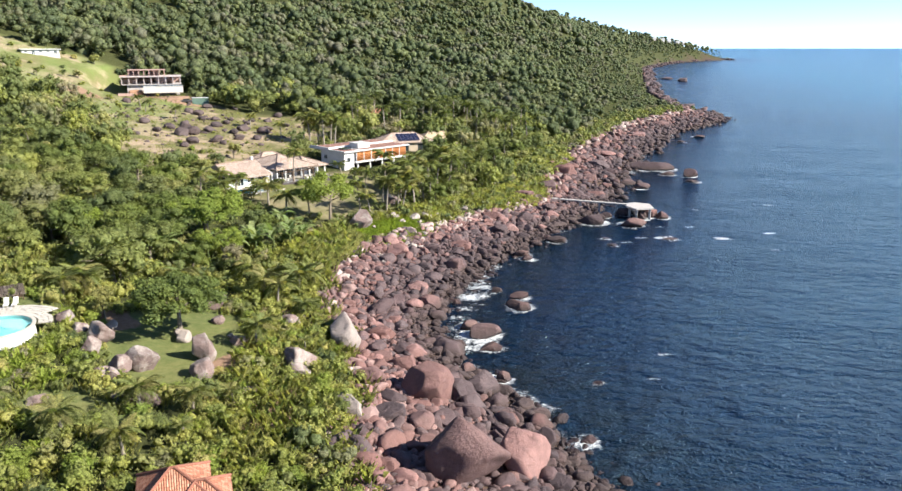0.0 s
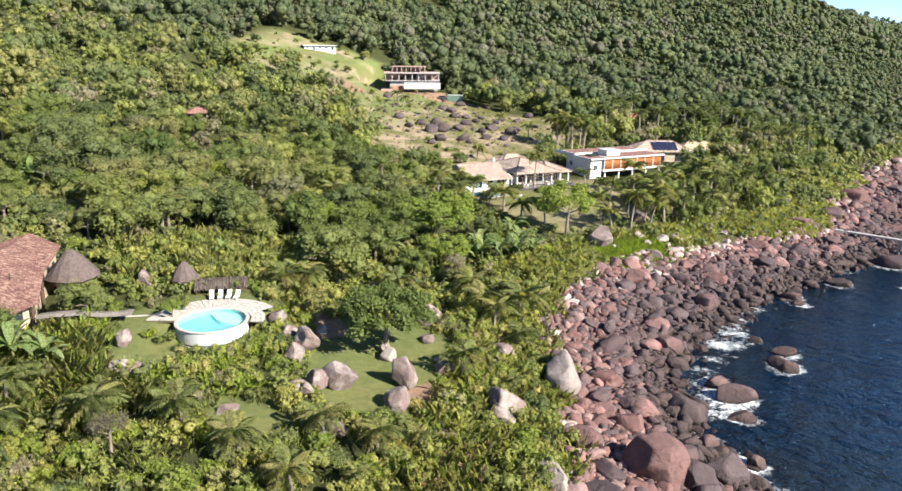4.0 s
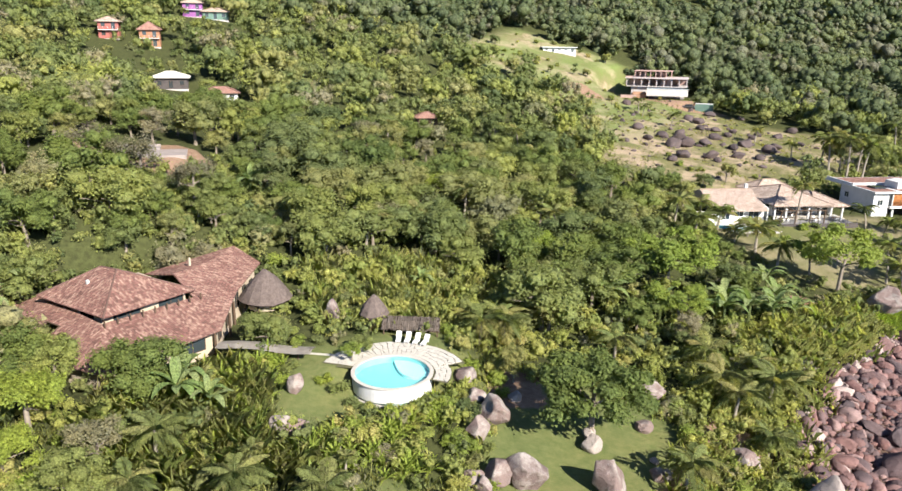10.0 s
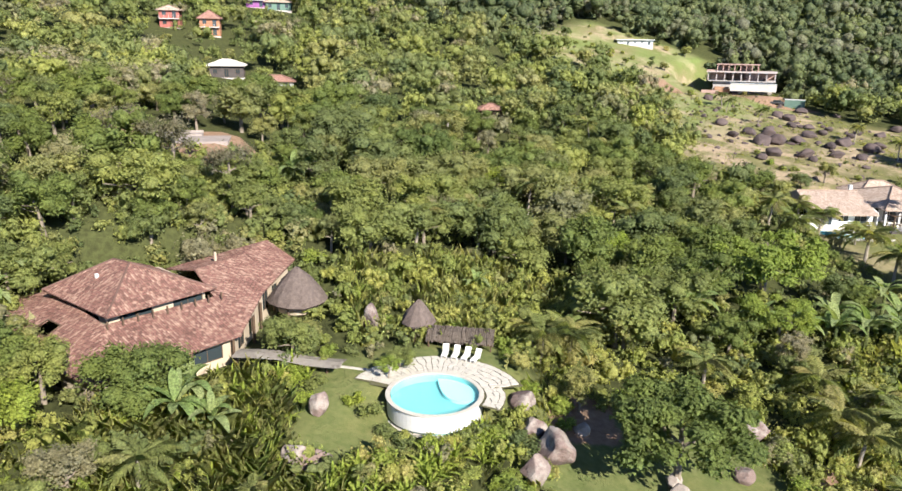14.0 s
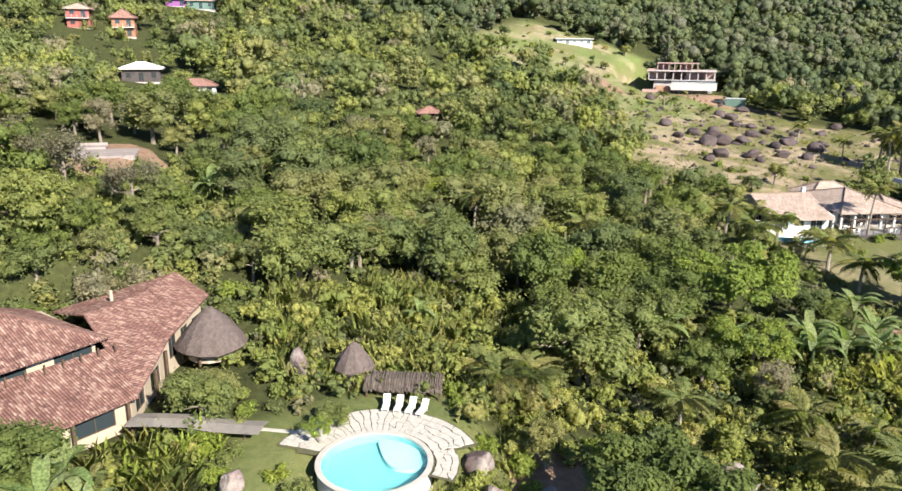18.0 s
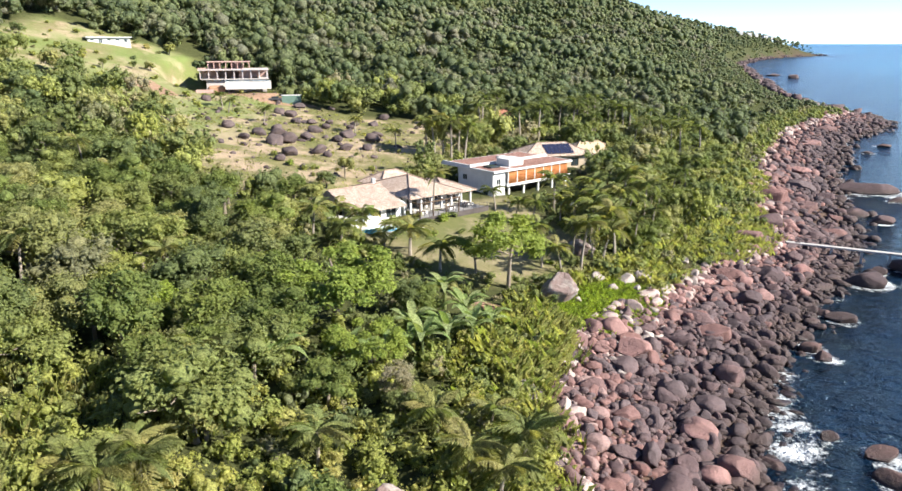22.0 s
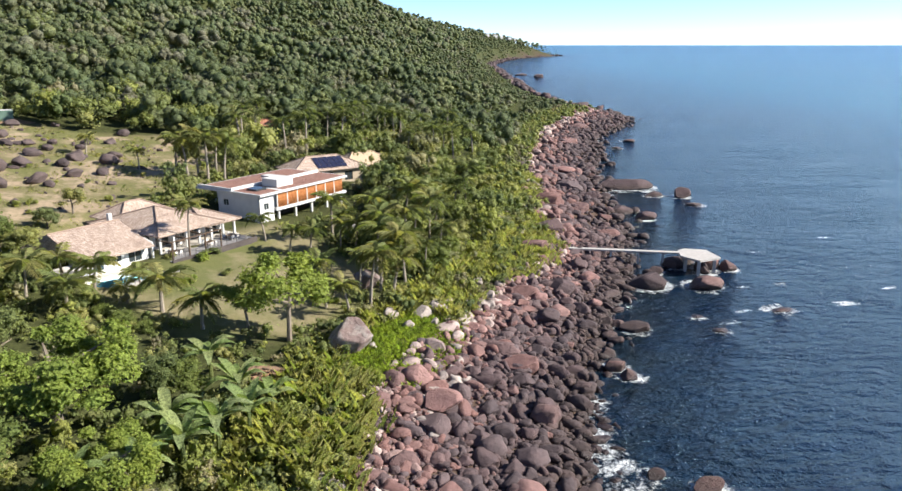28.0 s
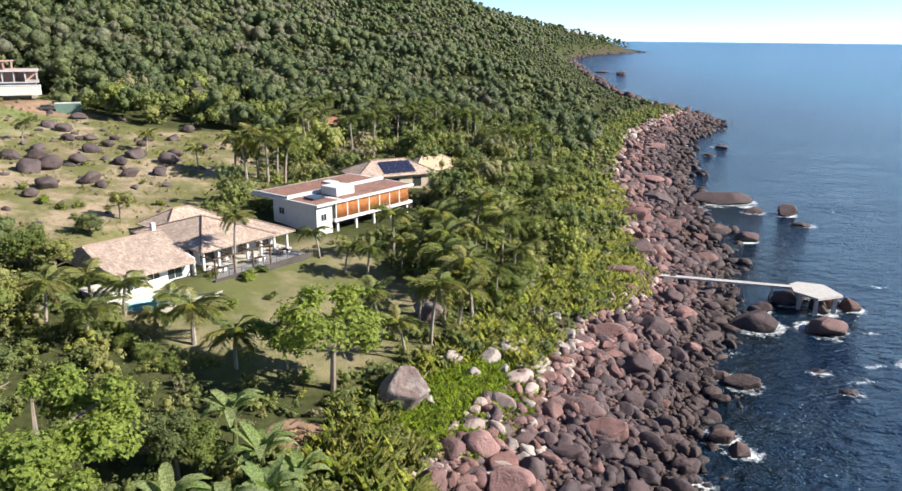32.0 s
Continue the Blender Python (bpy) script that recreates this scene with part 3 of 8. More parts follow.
def grid_axis(fine0, fine1, step, low, high, grow=1.12):
    mid = list(np.arange(fine0, fine1 + 0.01, step))
    a, s = [], step
    v = fine0
    while v > low:
        s *= grow
        v -= s
        a.append(v)
    b, s = [], step
    v = fine1
    while v < high:
        s *= grow
        v += s
        b.append(v)
    return np.array(a[::-1] + mid + b)


def sheet(xs, ys):
    X, Y = np.meshgrid(xs, ys)
    nx, ny = len(xs), len(ys)
    i = np.arange(nx * ny).reshape(ny, nx)
    F = np.stack([i[:-1, :-1], i[:-1, 1:], i[1:, 1:], i[1:, :-1]], -1).reshape(-1, 4)
    return X.ravel(), Y.ravel(), F


X, Y, F = sheet(grid_axis(-150, 60, 1.6, -1500, 1300, 1.06), grid_axis(40, 330, 1.8, -500, 2900, 1.06))
Z = height(X, Y)
D = inland(X, Y)
Z = Z + waves(X, Y, 9, 11) * 0.22 * ramp01(20, 40, D)
ground = tagged(new("ground", fast_mesh("ground", np.stack([X, Y, Z], 1), F, [M_GROUND], {
    "lawn": np.max([soft(X, Y, p, 2.5) * k for p, k in ((LAWN_POOL, 1), (LAWN_GARDEN, 1), (LAWN_LOW, 1), (LAWN_SEA, 0.8), (GREEN_BANK, 1))], 0),
    "meadow": np.maximum(soft(X, Y, MEADOW, 6), 0.5 * soft(X, Y, LAWN_SEA, 4)),
    "lush": ramp01(-84, -104, X) * ramp01(150, 200, Y),
    "beach": np.where(Y < 470, ramp01(25, 20, from_water(X, Y)), ramp01(9, 4, from_water(X, Y))),
    "dirt": np.max([soft(X, Y, p, 2.0) for p in ([(-47, 90), (-44, 86), (-41, 89), (-45, 93)], [(-28, 80), (-23, 76), (-20, 84), (-22, 88)], [(-30, 141.5), (-27.5, 139.5), (-26, 141.5), (-28.5, 143.5)], [(-21.5, 72.4), (-16.9, 73.7), (-16.7, 65.1), (-20.5, 65.1)], [(-25, 84), (-22, 84), (-20, 92), (-23, 100), (-27, 99)],
                     [(-121, 286), (-110, 281), (-96, 282), (-88, 288), (-97, 291), (-112, 289)], [(-140, 268), (-128, 262), (-124, 267), (-136, 273)], [(-131, 86), (-122, 84), (-111, 92), (-114, 101), (-125, 103)])], 0)}, smooth=True)),
    "grassy coastal hillside with lawns, meadow and woodland floor", "ground", kind="structure")

# ---- sea ----
SEA_ROCKS = []


def build_sea():
    X, Y, F = sheet(grid_axis(-14, 130, 1.3, -4200, 4850, 1.12), grid_axis(40, 300, 1.3, -1500, 4850, 1.10))
    R = np.hypot(X + 20, Y - 50)
    Z = 24.0 * np.clip((R - 2600) / 2250, 0, 1) ** 2
    D = inland(X, Y)
    foam = 0.66 * ramp01(-6, -1.0, D) * (0.25 + 0.75 * ramp01(-0.3, 0.5, waves(X, Y, 34, 21)))
    for x, y, r in SEA_ROCKS:
        foam = np.maximum(foam, 0.66 * ramp01(r + 1.6, r - 0.3, np.hypot(X - x, Y - y)))
    for x, y, r in ((5.5, 129, 3.2), (3.6, 120.5, 3.4), (2.6, 114.5, 3.4), (4.5, 116.8, 2.6), (7.8, 139.5, 2.6), (1.4, 106.7, 2.6), (5.1, 98.0, 2.6), (51.6, 171, 2.6), (43.5, 161, 2.2), (39.5, 156.5, 3.4), (65.5, 190, 2.6), (62, 160, 2.6), (58, 171, 2.6), (75, 165, 2.4), (88, 196, 3.0), (45, 128, 2.0), (30, 96, 2.4), (70, 150, 2.0), (27, 88, 1.8), (1.5, 110, 4.0), (4.2, 121, 4.2), (6.0, 126, 4.0), (3.0, 104, 3.0)):
        foam = np.maximum(foam, 0.76 * ramp01(r, 0, np.hypot((X - x) * 0.6, (Y - y))))
    me = fast_mesh("sea", np.stack([X, Y, Z], 1), F, [M_SEA], {"foam": foam, "shoal": ramp01(-26, -4, D), "offshore_sheen": ramp01(18, 230, -D)}, smooth=True)
    return tagged(new("water_sea", me), "deep blue sea with small ripples and white foam by the rocks", "water", kind="structure")


# ---- stones ----
def ico(level):
    """A ball of triangles; level 0 has twenty."""
    bm = bmesh.new()
    bmesh.ops.create_icosphere(bm, subdivisions=level, radius=1.0)
    bm.verts.ensure_lookup_table()
    V = np.array([v.co[:] for v in bm.verts])
    F = np.array([[v.index for v in f.verts] for f in bm.faces])
    bm.free()
    return V, F


ICO = {k: ico(k) for k in (1, 2, 3, 4)}
ICO[0] = (np.array([(1, 0, 0), (0, 1, 0), (-1, 0, 0), (0, -1, 0), (0, 0, 1), (0, 0, -1)], float),
          np.array([(0, 1, 4), (1, 2, 4), (2, 3, 4), (3, 0, 4), (1, 0, 5), (2, 1, 5), (3, 2, 5), (0, 3, 5)]))


def stone_shape(seed, level, cuts=9, lo=0.50, hi=0.84):
    """A worn boulder: a ball cut by planes and roughened."""
    r = np.random.default_rng(seed)
    V, F = ICO[level]
    V = V.copy()
    for _ in range(cuts):
        n = r.normal(size=3)
        n /= np.linalg.norm(n)
        d = r.uniform(lo, hi)
        over = np.maximum(V @ n - d, 0)
        V -= np.outer(over * 0.97, n)
    for f, a in ((1.6, 0.07), (3.7, 0.035), (8.0, 0.02)):
        ph = r.uniform(0, 6.28, (3, 3))
        k = r.normal(size=(3, 3)) * f
        for j in range(3):
            V *= (1 + a / 1.7 * np.sin(V @ k[j] + ph[j, 0]))[:, None]
    V /= np.abs(V).max(0)
    return V, F


SCATTERED = [fast_mesh("boulder_shape", *stone_shape(20 + i, 3), [M_ROCK], smooth=True) for i in range(10)]
BOULDERS = [fast_mesh("boulder_shape", *stone_shape(40 + i, 4, 13), [M_ROCK], smooth=True) for i in range(8)]


def boulder_set(mat, n, seed, level=4, cuts=9, lo=0.5, hi=0.84):
    return [fast_mesh("boulder_shape", *stone_shape(seed + i, level, cuts, lo, hi), [mat], smooth=True) for i in range(n)]


GARDEN_STONES, MEADOW_STONES, PALE_STONES = boulder_set(M_GREYROCK, 7, 80, 4, 14, 0.55, 0.86), boulder_set(M_MEADOWROCK, 5, 120, 3), boulder_set(M_PALEROCK, 4, 160, 3)
SLABS = [fast_mesh("slab_shape", *stone_shape(230 + i, 4, 8, 0.52, 0.82), [M_ROCK], smooth=True) for i in range(4)]
PALE_SLABS = [fast_mesh("slab_shape", *stone_shape(240 + i, 4, 8, 0.52, 0.82), [M_PALEROCK], smooth=True) for i in range(3)]
stone_count = [0]


def boulder(x, y, sx, sy, sz, turn=0, sink=0.3, shapes=BOULDERS, label="rounded pinkish-brown granite boulder on the rocky shore", group="shore boulders", z=None, lean=0):
    """A boulder of half-sizes sx, sy, sz that rests in the ground."""
    stone_count[0] += 1
    me = shapes[stone_count[0] % len(shapes)]
    ob = tagged(new("boulder", me), label, "boulder", group)
    base = (max(gz(x, y), -1.5) if z is None else z)
    ob.matrix_world = pose(x, y, base + sz * (1 - 2 * sink), lean, 0, turn) @ Matrix.Diagonal((sx, sy, sz, 1))
    return ob


def stones(name, label, P, S, seed, level, tints, mats):
    """Many stones joined into one mesh: places, sizes, shapes."""
    r = np.random.default_rng(seed)
    shapes = [stone_shape(seed * 50 + i, level, 8)[0] for i in range(14)]
    F0 = ICO[level][1]
    nv = len(ICO[level][0])
    n = len(P)
    Vs = np.empty((n, nv, 3), np.float32)
    for i in range(n):
        a, b = r.uniform(0, math.tau), r.uniform(-0.5, 0.5)
        ca, sa, cb, sb = math.cos(a), math.sin(a), math.cos(b), math.sin(b)
        M = np.array([[ca, -sa * cb, sa * sb], [sa, ca * cb, -ca * sb], [0, sb, cb]])
        s = S[i] * np.array([r.uniform(0.9, 1.6), r.uniform(0.75, 1.05), r.uniform(0.55, 0.95)])
        Vs[i] = (shapes[i % 14] * s) @ M.T + P[i]
    Fs = (F0[None] + (np.arange(n) * nv)[:, None, None]).reshape(-1, 3)
    me = fast_mesh(name, Vs.reshape(-1, 3), Fs, mats, {"tint": np.repeat(tints, nv)}, smooth=level > 2)
    return tagged(new(name, me), label, "stones", kind="stuff")


def scatter(x0, x1, y0, y1, step, seed, jitter=0.5):
    r = np.random.default_rng(seed)
    gx, gy = np.meshgrid(np.arange(x0, x1, step), np.arange(y0, y1, step))
    gx, gy = gx.ravel(), gy.ravel()
    return gx + r.uniform(-jitter, jitter, gx.size) * step, gy + r.uniform(-jitter, jitter, gx.size) * step


def shore_stones(name, x0, x1, y0, y1, step, smin, smax, seed, level, power=3.0, dmin=-3.5, dmax=21.0):
    r = np.random.default_rng(seed)
    x, y = scatter(x0, x1, y0, y1, step, seed)
    d = inland(x, y)
    top = from_water(x, y)
    keep = (d > dmin + r.normal(0, 1.3, d.size)) & (top < dmax + waves(x, y, 22, 77) * 1.6)
    thin = ramp01(-7, 1.5, d)
    keep &= r.uniform(size=d.size) < 0.15 + 0.85 * thin
    x, y, d = x[keep], y[keep], d[keep]
    top = top[keep]
    s = smin + (smax - smin) * r.uniform(size=x.size) ** power
    z = np.maximum(height(x, y), -0.5) + s * 0.25
    tint = np.clip(0.08 + 0.60 * ramp01(4, 18, top) - 0.14 * ramp01(100, 128, y) + r.normal(0, 0.20, x.size), 0.001, 0.885)
    pale = (r.uniform(size=x.size) < ramp01(15, 20.5, top) * (0.12 + 0.33 * ramp01(106, 125, y)))
    tint = np.where(pale, r.uniform(0.9, 0.995, x.size), tint)
    return stones(name, "countless rounded reddish-brown granite stones along the shore", np.stack([x, y, z], 1), s, seed, level, tint, [M_ROCK])


# ---- plants ----
def leaf_cloud(r, n, centers, radii, size, lift=0.35, squash=1.0, inner=0.25):
    """Leaf sprays on the skins of several lobes: corners and faces."""
    k = r.integers(0, len(centers), n)
    d = r.normal(size=(n, 3))
    d[:, 2] += lift
    d /= np.linalg.norm(d, axis=1)[:, None]
    rad = radii[k] * (1 - inner * r.uniform(size=n) ** 2 + 0.2 * r.normal(size=n))
    c = centers[k] + d * rad[:, None] * np.array([1, 1, squash])
    nrm = d * 0.55 + r.normal(0, 0.36, (n, 3))
    nrm[:, 2] += 0.6
    nrm /= np.linalg.norm(nrm, axis=1)[:, None]
    t = np.cross(nrm, r.normal(size=(n, 3)))
    t /= np.linalg.norm(t, axis=1)[:, None] + 1e-9
    b = np.cross(nrm, t)
    s = size * r.uniform(0.6, 1.35, n)[:, None]
    V = np.stack([c + t * s, c - t * s * 0.6 + b * s * 0.7 - nrm * s * 0.15, c - t * s * 0.6 - b * s * 0.7 - nrm * s * 0.15], 1).reshape(-1, 3)
    return V, np.arange(n * 3).reshape(-1, 3)


def lobes(r, R, H, n):
    """Centres and radii of a crown's lobes; R and H are its half-width and half-height."""
    a = r.uniform(0, math.tau, n)
    q = np.sqrt(r.uniform(0.05, 1, n)) * 0.72
    c = np.stack([np.cos(a) * q * R, np.sin(a) * q * R, (r.uniform(-0.45, 0.5, n) + 0.25 * (1 - q / 0.72)) * H], 1)
    return c, r.uniform(0.22, 0.46, n) * min(R, H * 1.4) * (14 / max(n, 6)) ** 0.25


def hearts(r, centers, radii, level, shrink, squash, lo=0.7, hi=1.15):
    """Ragged dense hearts inside the lobes of a crown."""
    V0, F0 = ICO[level]
    k = r.uniform(lo, hi, (len(centers), len(V0), 1))
    V = (V0[None] * (radii * shrink)[:, None, None] * k * np.array([1, 1, squash]) + centers[:, None]).reshape(-1, 3)
    return V, (F0[None] + (np.arange(len(centers)) * len(V0))[:, None, None]).reshape(-1, 3)


def crown_arrays(seed, R, H, n_lobes, n_leaves, size, core=1, squash=0.85, inner=0.25):
    r = np.random.default_rng(seed)
    c, rad = lobes(r, R, H, n_lobes)
    V, F = leaf_cloud(r, n_leaves, c, rad, size, squash=squash, inner=inner)
    return V, F, c, rad


def quads_and_tris(name, Vq, Fq, Vt, Ft, mats, smooth_tris=True):
    me = bpy.data.meshes.new(name)
    V = np.concatenate([Vq, Vt]) if len(Vt) else Vq
    loops = np.concatenate([Fq.ravel(), (Ft + len(Vq)).ravel()]) if len(Vt) else Fq.ravel()
    counts = np.concatenate([np.full(len(Fq), Fq.shape[1]), np.full(len(Ft), 3)]) if len(Vt) else np.full(len(Fq), Fq.shape[1])
    me.vertices.add(len(V))
    me.vertices.foreach_set("co", V.astype(np.float32).ravel())
    me.loops.add(len(loops))
    me.loops.foreach_set("vertex_index", loops.astype(np.int32))
    me.polygons.add(len(counts))
    me.polygons.foreach_set("loop_start", np.concatenate([[0], np.cumsum(counts)[:-1]]).astype(np.int32))
    if smooth_tris and len(Vt):
        me.polygons.foreach_set("use_smooth", np.arange(len(counts)) >= len(Fq))
    for m in mats:
        me.materials.append(m)
    me.update()
    return me


def crown_mesh(seed, R, H, n_lobes, n_leaves, size, mat, core=1, squash=0.8, shrink=0.66, inner=0.25):
    V, F, c, rad = crown_arrays(seed, R, H, n_lobes, n_leaves, size, squash=squash, inner=inner)
    Vt, Ft = hearts(np.random.default_rng(seed + 5), c, rad, core, shrink, squash)
    return quads_and_tris("crown", V, F, Vt, Ft, [mat])


def trunk_mesh(seed, top, thick, R, n_limbs=4):
    """A tapered trunk with a few limbs that reach into the crown."""
    r = random.Random(seed)
    bm = bmesh.new()
    bend = (r.uniform(-0.5, 0.5), r.uniform(-0.5, 0.5))
    tube(bm, [(0, 0, -0.6), (bend[0] * 0.3, bend[1] * 0.3, top * 0.5), (bend[0], bend[1], top)], [thick * 1.25, thick * 0.9, thick * 0.6], 7)
    for k in range(n_limbs):
        a = k * math.tau / n_limbs + r.uniform(-0.5, 0.5)
        z0 = top * r.uniform(0.6, 0.95)
        q = R * r.uniform(0.45, 0.7)
        f = z0 / top
        tube(bm, [(bend[0] * f, bend[1] * f, z0), (bend[0] * f + math.cos(a) * q * 0.5, bend[1] * f + math.sin(a) * q * 0.5, z0 + q * 0.22),
                  (bend[0] * f + math.cos(a) * q, bend[1] * f + math.sin(a) * q, z0 + q * 0.34)], [thick * 0.5, thick * 0.33, thick * 0.12], 5)
    me = bpy.data.meshes.new("trunk")
    bm.to_mesh(me)
    bm.free()
    me.materials.append(M_BARK)
    return me


def tree_kind(seed, R, H, top, n_lobes, n_leaves, size, mat, thick=0.22, squash=0.72, shrink=0.72, inner=0.35):
    return (trunk_mesh(seed, top, thick, R), crown_mesh(seed, R, H, n_lobes, n_leaves, size, mat, squash=squash, shrink=shrink, inner=inner), top + H * 0.1)


TREES = [tree_kind(11, 3.7, 3.1, 3.2, 26, 3600, 0.155, M_LEAF), tree_kind(12, 3.0, 3.0, 3.4, 22, 3200, 0.15, M_LEAF), tree_kind(13, 4.5, 3.1, 3.2, 32, 4400, 0.165, M_LEAF),
         tree_kind(14, 2.6, 3.4, 3.7, 22, 3000, 0.15, M_LEAF), tree_kind(15, 3.9, 2.8, 3.0, 28, 3600, 0.165, M_LEAF), tree_kind(16, 3.3, 3.1, 3.4, 18, 3000, 0.16, M_LEAF, shrink=0.5, inner=0.5)]
# darker-leaved kinds: part variety, part shade put into the leaf colour
TREES += [tree_kind(23, 3.9, 3.2, 3.3, 28, 3800, 0.16, M_DARKLEAF), tree_kind(24, 3.1, 3.2, 3.5, 22, 3300, 0.155, M_DARKLEAF)]
BROAD = tree_kind(17, 5.2, 2.0, 3.8, 40, 9500, 0.16, M_DARKLEAF, 0.2, 0.6, 0.8)
LIME = tree_kind(18, 3.6, 2.4, 4.0, 26, 6000, 0.14, M_LIME)
UMBRELLA = tree_kind(22, 5.2, 1.9, 3.4, 40, 9500, 0.14, M_BRIGHTLEAF, 0.24, 0.6)
DOME = tree_kind(21, 3.9, 2.5, 2.4, 28, 7000, 0.125, M_DARKLEAF, 0.2)
DRY = tree_kind(19, 3.4, 2.8, 4.8, 14, 2600, 0.13, M_DRYTREE, shrink=0.15, inner=0.7)
AIRY = tree_kind(20, 3.4, 1.8, 3.4, 18, 3600, 0.14, M_BRIGHTLEAF, 0.14, 0.6, 0.25, 0.6)


def tree(kind, x, y, s=1.0, turn=0.0, label="leafy green broadleaf tree on the hillside", group="hillside trees", z=None, name="tree"):
    trunk, crown, zc = kind
    ob = thing(name, label, "tree", pose(x, y, gz(x, y) if z is None else z, 0, 0, turn) @ Matrix.Diagonal((s, s, s, 1)), group)
    put_part("trunk", trunk, ob)
    c = put_part("crown", crown, ob)
    c.location = (0, 0, zc)
    return ob


def forest(name, label, P, S, seed, n_lobes, n_leaves, size, mat, core_level=1, patches=0.0):
    """Many trees joined into one mesh of leaves and dense hearts."""
    r = np.random.default_rng(seed)
    kinds = []
    for i in range(8):
        V, F, c, rad = crown_arrays(seed * 31 + i, r.uniform(0.85, 1.1), r.uniform(0.45, 0.8), n_lobes, n_leaves, size, squash=0.75, inner=0.3)
        Vt = hearts(r, c, rad, core_level, 0.66 if not patches else 0.8, 0.7, 0.7 if not patches else 0.88, 1.12)[0]
        kinds.append((V, Vt))
    F0 = ICO[core_level][1]
    nvq, nvt = n_leaves * 3, n_lobes * len(ICO[core_level][0])
    n = len(P)
    Vq, Vt = np.empty((n, nvq, 3), np.float32), np.empty((n, nvt, 3), np.float32)
    for i in range(n):
        a = r.uniform(0, math.tau)
        M = np.array([[math.cos(a), -math.sin(a), 0], [math.sin(a), math.cos(a), 0], [0, 0, r.uniform(1.0, 1.6)]]) * S[i]
        q, t = kinds[r.integers(0, 8)]
        Vq[i] = q @ M.T + P[i]
        Vt[i] = t @ M.T + P[i]
    tint = r.uniform(size=n)
    if patches:
        tint = (0.5 + 0.4 * waves(P[:, 0], P[:, 1], patches, seed) + 0.3 * r.normal(size=n)) % 1.0
    Ft = (F0[None] + (np.arange(n * n_lobes) * len(ICO[core_level][0]))[:, None, None]).reshape(-1, 3)
    me = quads_and_tris(name, Vq.reshape(-1, 3), np.arange(n * nvq).reshape(-1, 3), Vt.reshape(-1, 3), Ft, [mat])
    at = me.attributes.new("tint", "FLOAT", "POINT")
    at.data.foreach_set("value", np.concatenate([np.repeat(tint, nvq), np.repeat(tint, nvt)]).astype(np.float32))
    return tagged(new(name, me), label, "woods", kind="stuff")


def frond_mesh(seed, length, droop, width, pairs, mat):
    """A palm leaf: an arched rib with two rows of narrow leaflets, along +x."""
    r = np.random.default_rng(seed)
    V, F = [], []

    def rib(t):
        return np.array([length * (t - 0.12 * t * t), 0, length * (0.42 * t - droop * t * t)])

    for k in range(pairs):
        t = 0.12 + 0.88 * k / (pairs - 1)
        p, q = rib(t), rib(min(t + 0.05, 1.05))
        w = width * math.sin(math.pi * min(0.12 + t * 0.84, 1)) + 0.08
        for s in (-1, 1):
            tip = p + np.array([w * 0.55 + r.uniform(-0.05, 0.05), s * w * r.uniform(0.85, 1.05), -w * r.uniform(0.3, 0.75)])
            mid = (p + tip) / 2 + np.array([0.0, 0.0, w * 0.12])
            e = np.array([0.05 + 0.02 * length, 0, 0])
            i = len(V)
            V += [p, mid - e, tip, mid + e]
            F.append((i, i + 1, i + 2, i + 3))
    for k in range(6):
        a, b = rib(k / 6), rib((k + 1) / 6)
        o, u = np.array([0, 0.035 * (1 - k / 7), 0]), np.array([0, 0, 0.03])
        i = len(V)
        V += [a - o, b - o, b + o + u, a + o + u]
        F.append((i, i + 1, i + 2, i + 3))
    return fast_mesh("frond", np.array(V), np.array(F), [mat])


FRONDS = [frond_mesh(i, 3.1, d, 0.8, 19, M_PALM) for i, d in ((1, 0.72), (2, 0.92), (3, 0.5))]
FRONDS_DARK = [frond_mesh(i, 3.1, d, 0.8, 17, M_ROYAL) for i, d in ((6, 0.7), (7, 0.9), (8, 0.55))]
FRONDS_SMALL = [frond_mesh(i, 1.6, d, 0.5, 11, M_PALM) for i, d in ((4, 0.7), (5, 0.45))]


def palm_trunk(seed, h, lean, thick=0.17):
    r = random.Random(seed)
    a = r.uniform(0, math.tau)
    bm = bmesh.new()
    pts, rad = [], []
    for k in range(6):
        t = k / 5
        pts.append((math.cos(a) * lean * t * t, math.sin(a) * lean * t * t, -0.5 + (h + 0.5) * t))
        rad.append(thick * (1.3 - 0.55 * t))
    tube(bm, pts, rad, 7)
    me = bpy.data.meshes.new("trunk")
    bm.to_mesh(me)
    bm.free()
    me.materials.append(M_PALMBARK)
    return me, pts[-1]


PALM_TRUNKS = [palm_trunk(1, 6.5, 0.8), palm_trunk(2, 5.0, 1.0), palm_trunk(3, 8.0, 0.6), palm_trunk(4, 3.2, 0.4)]


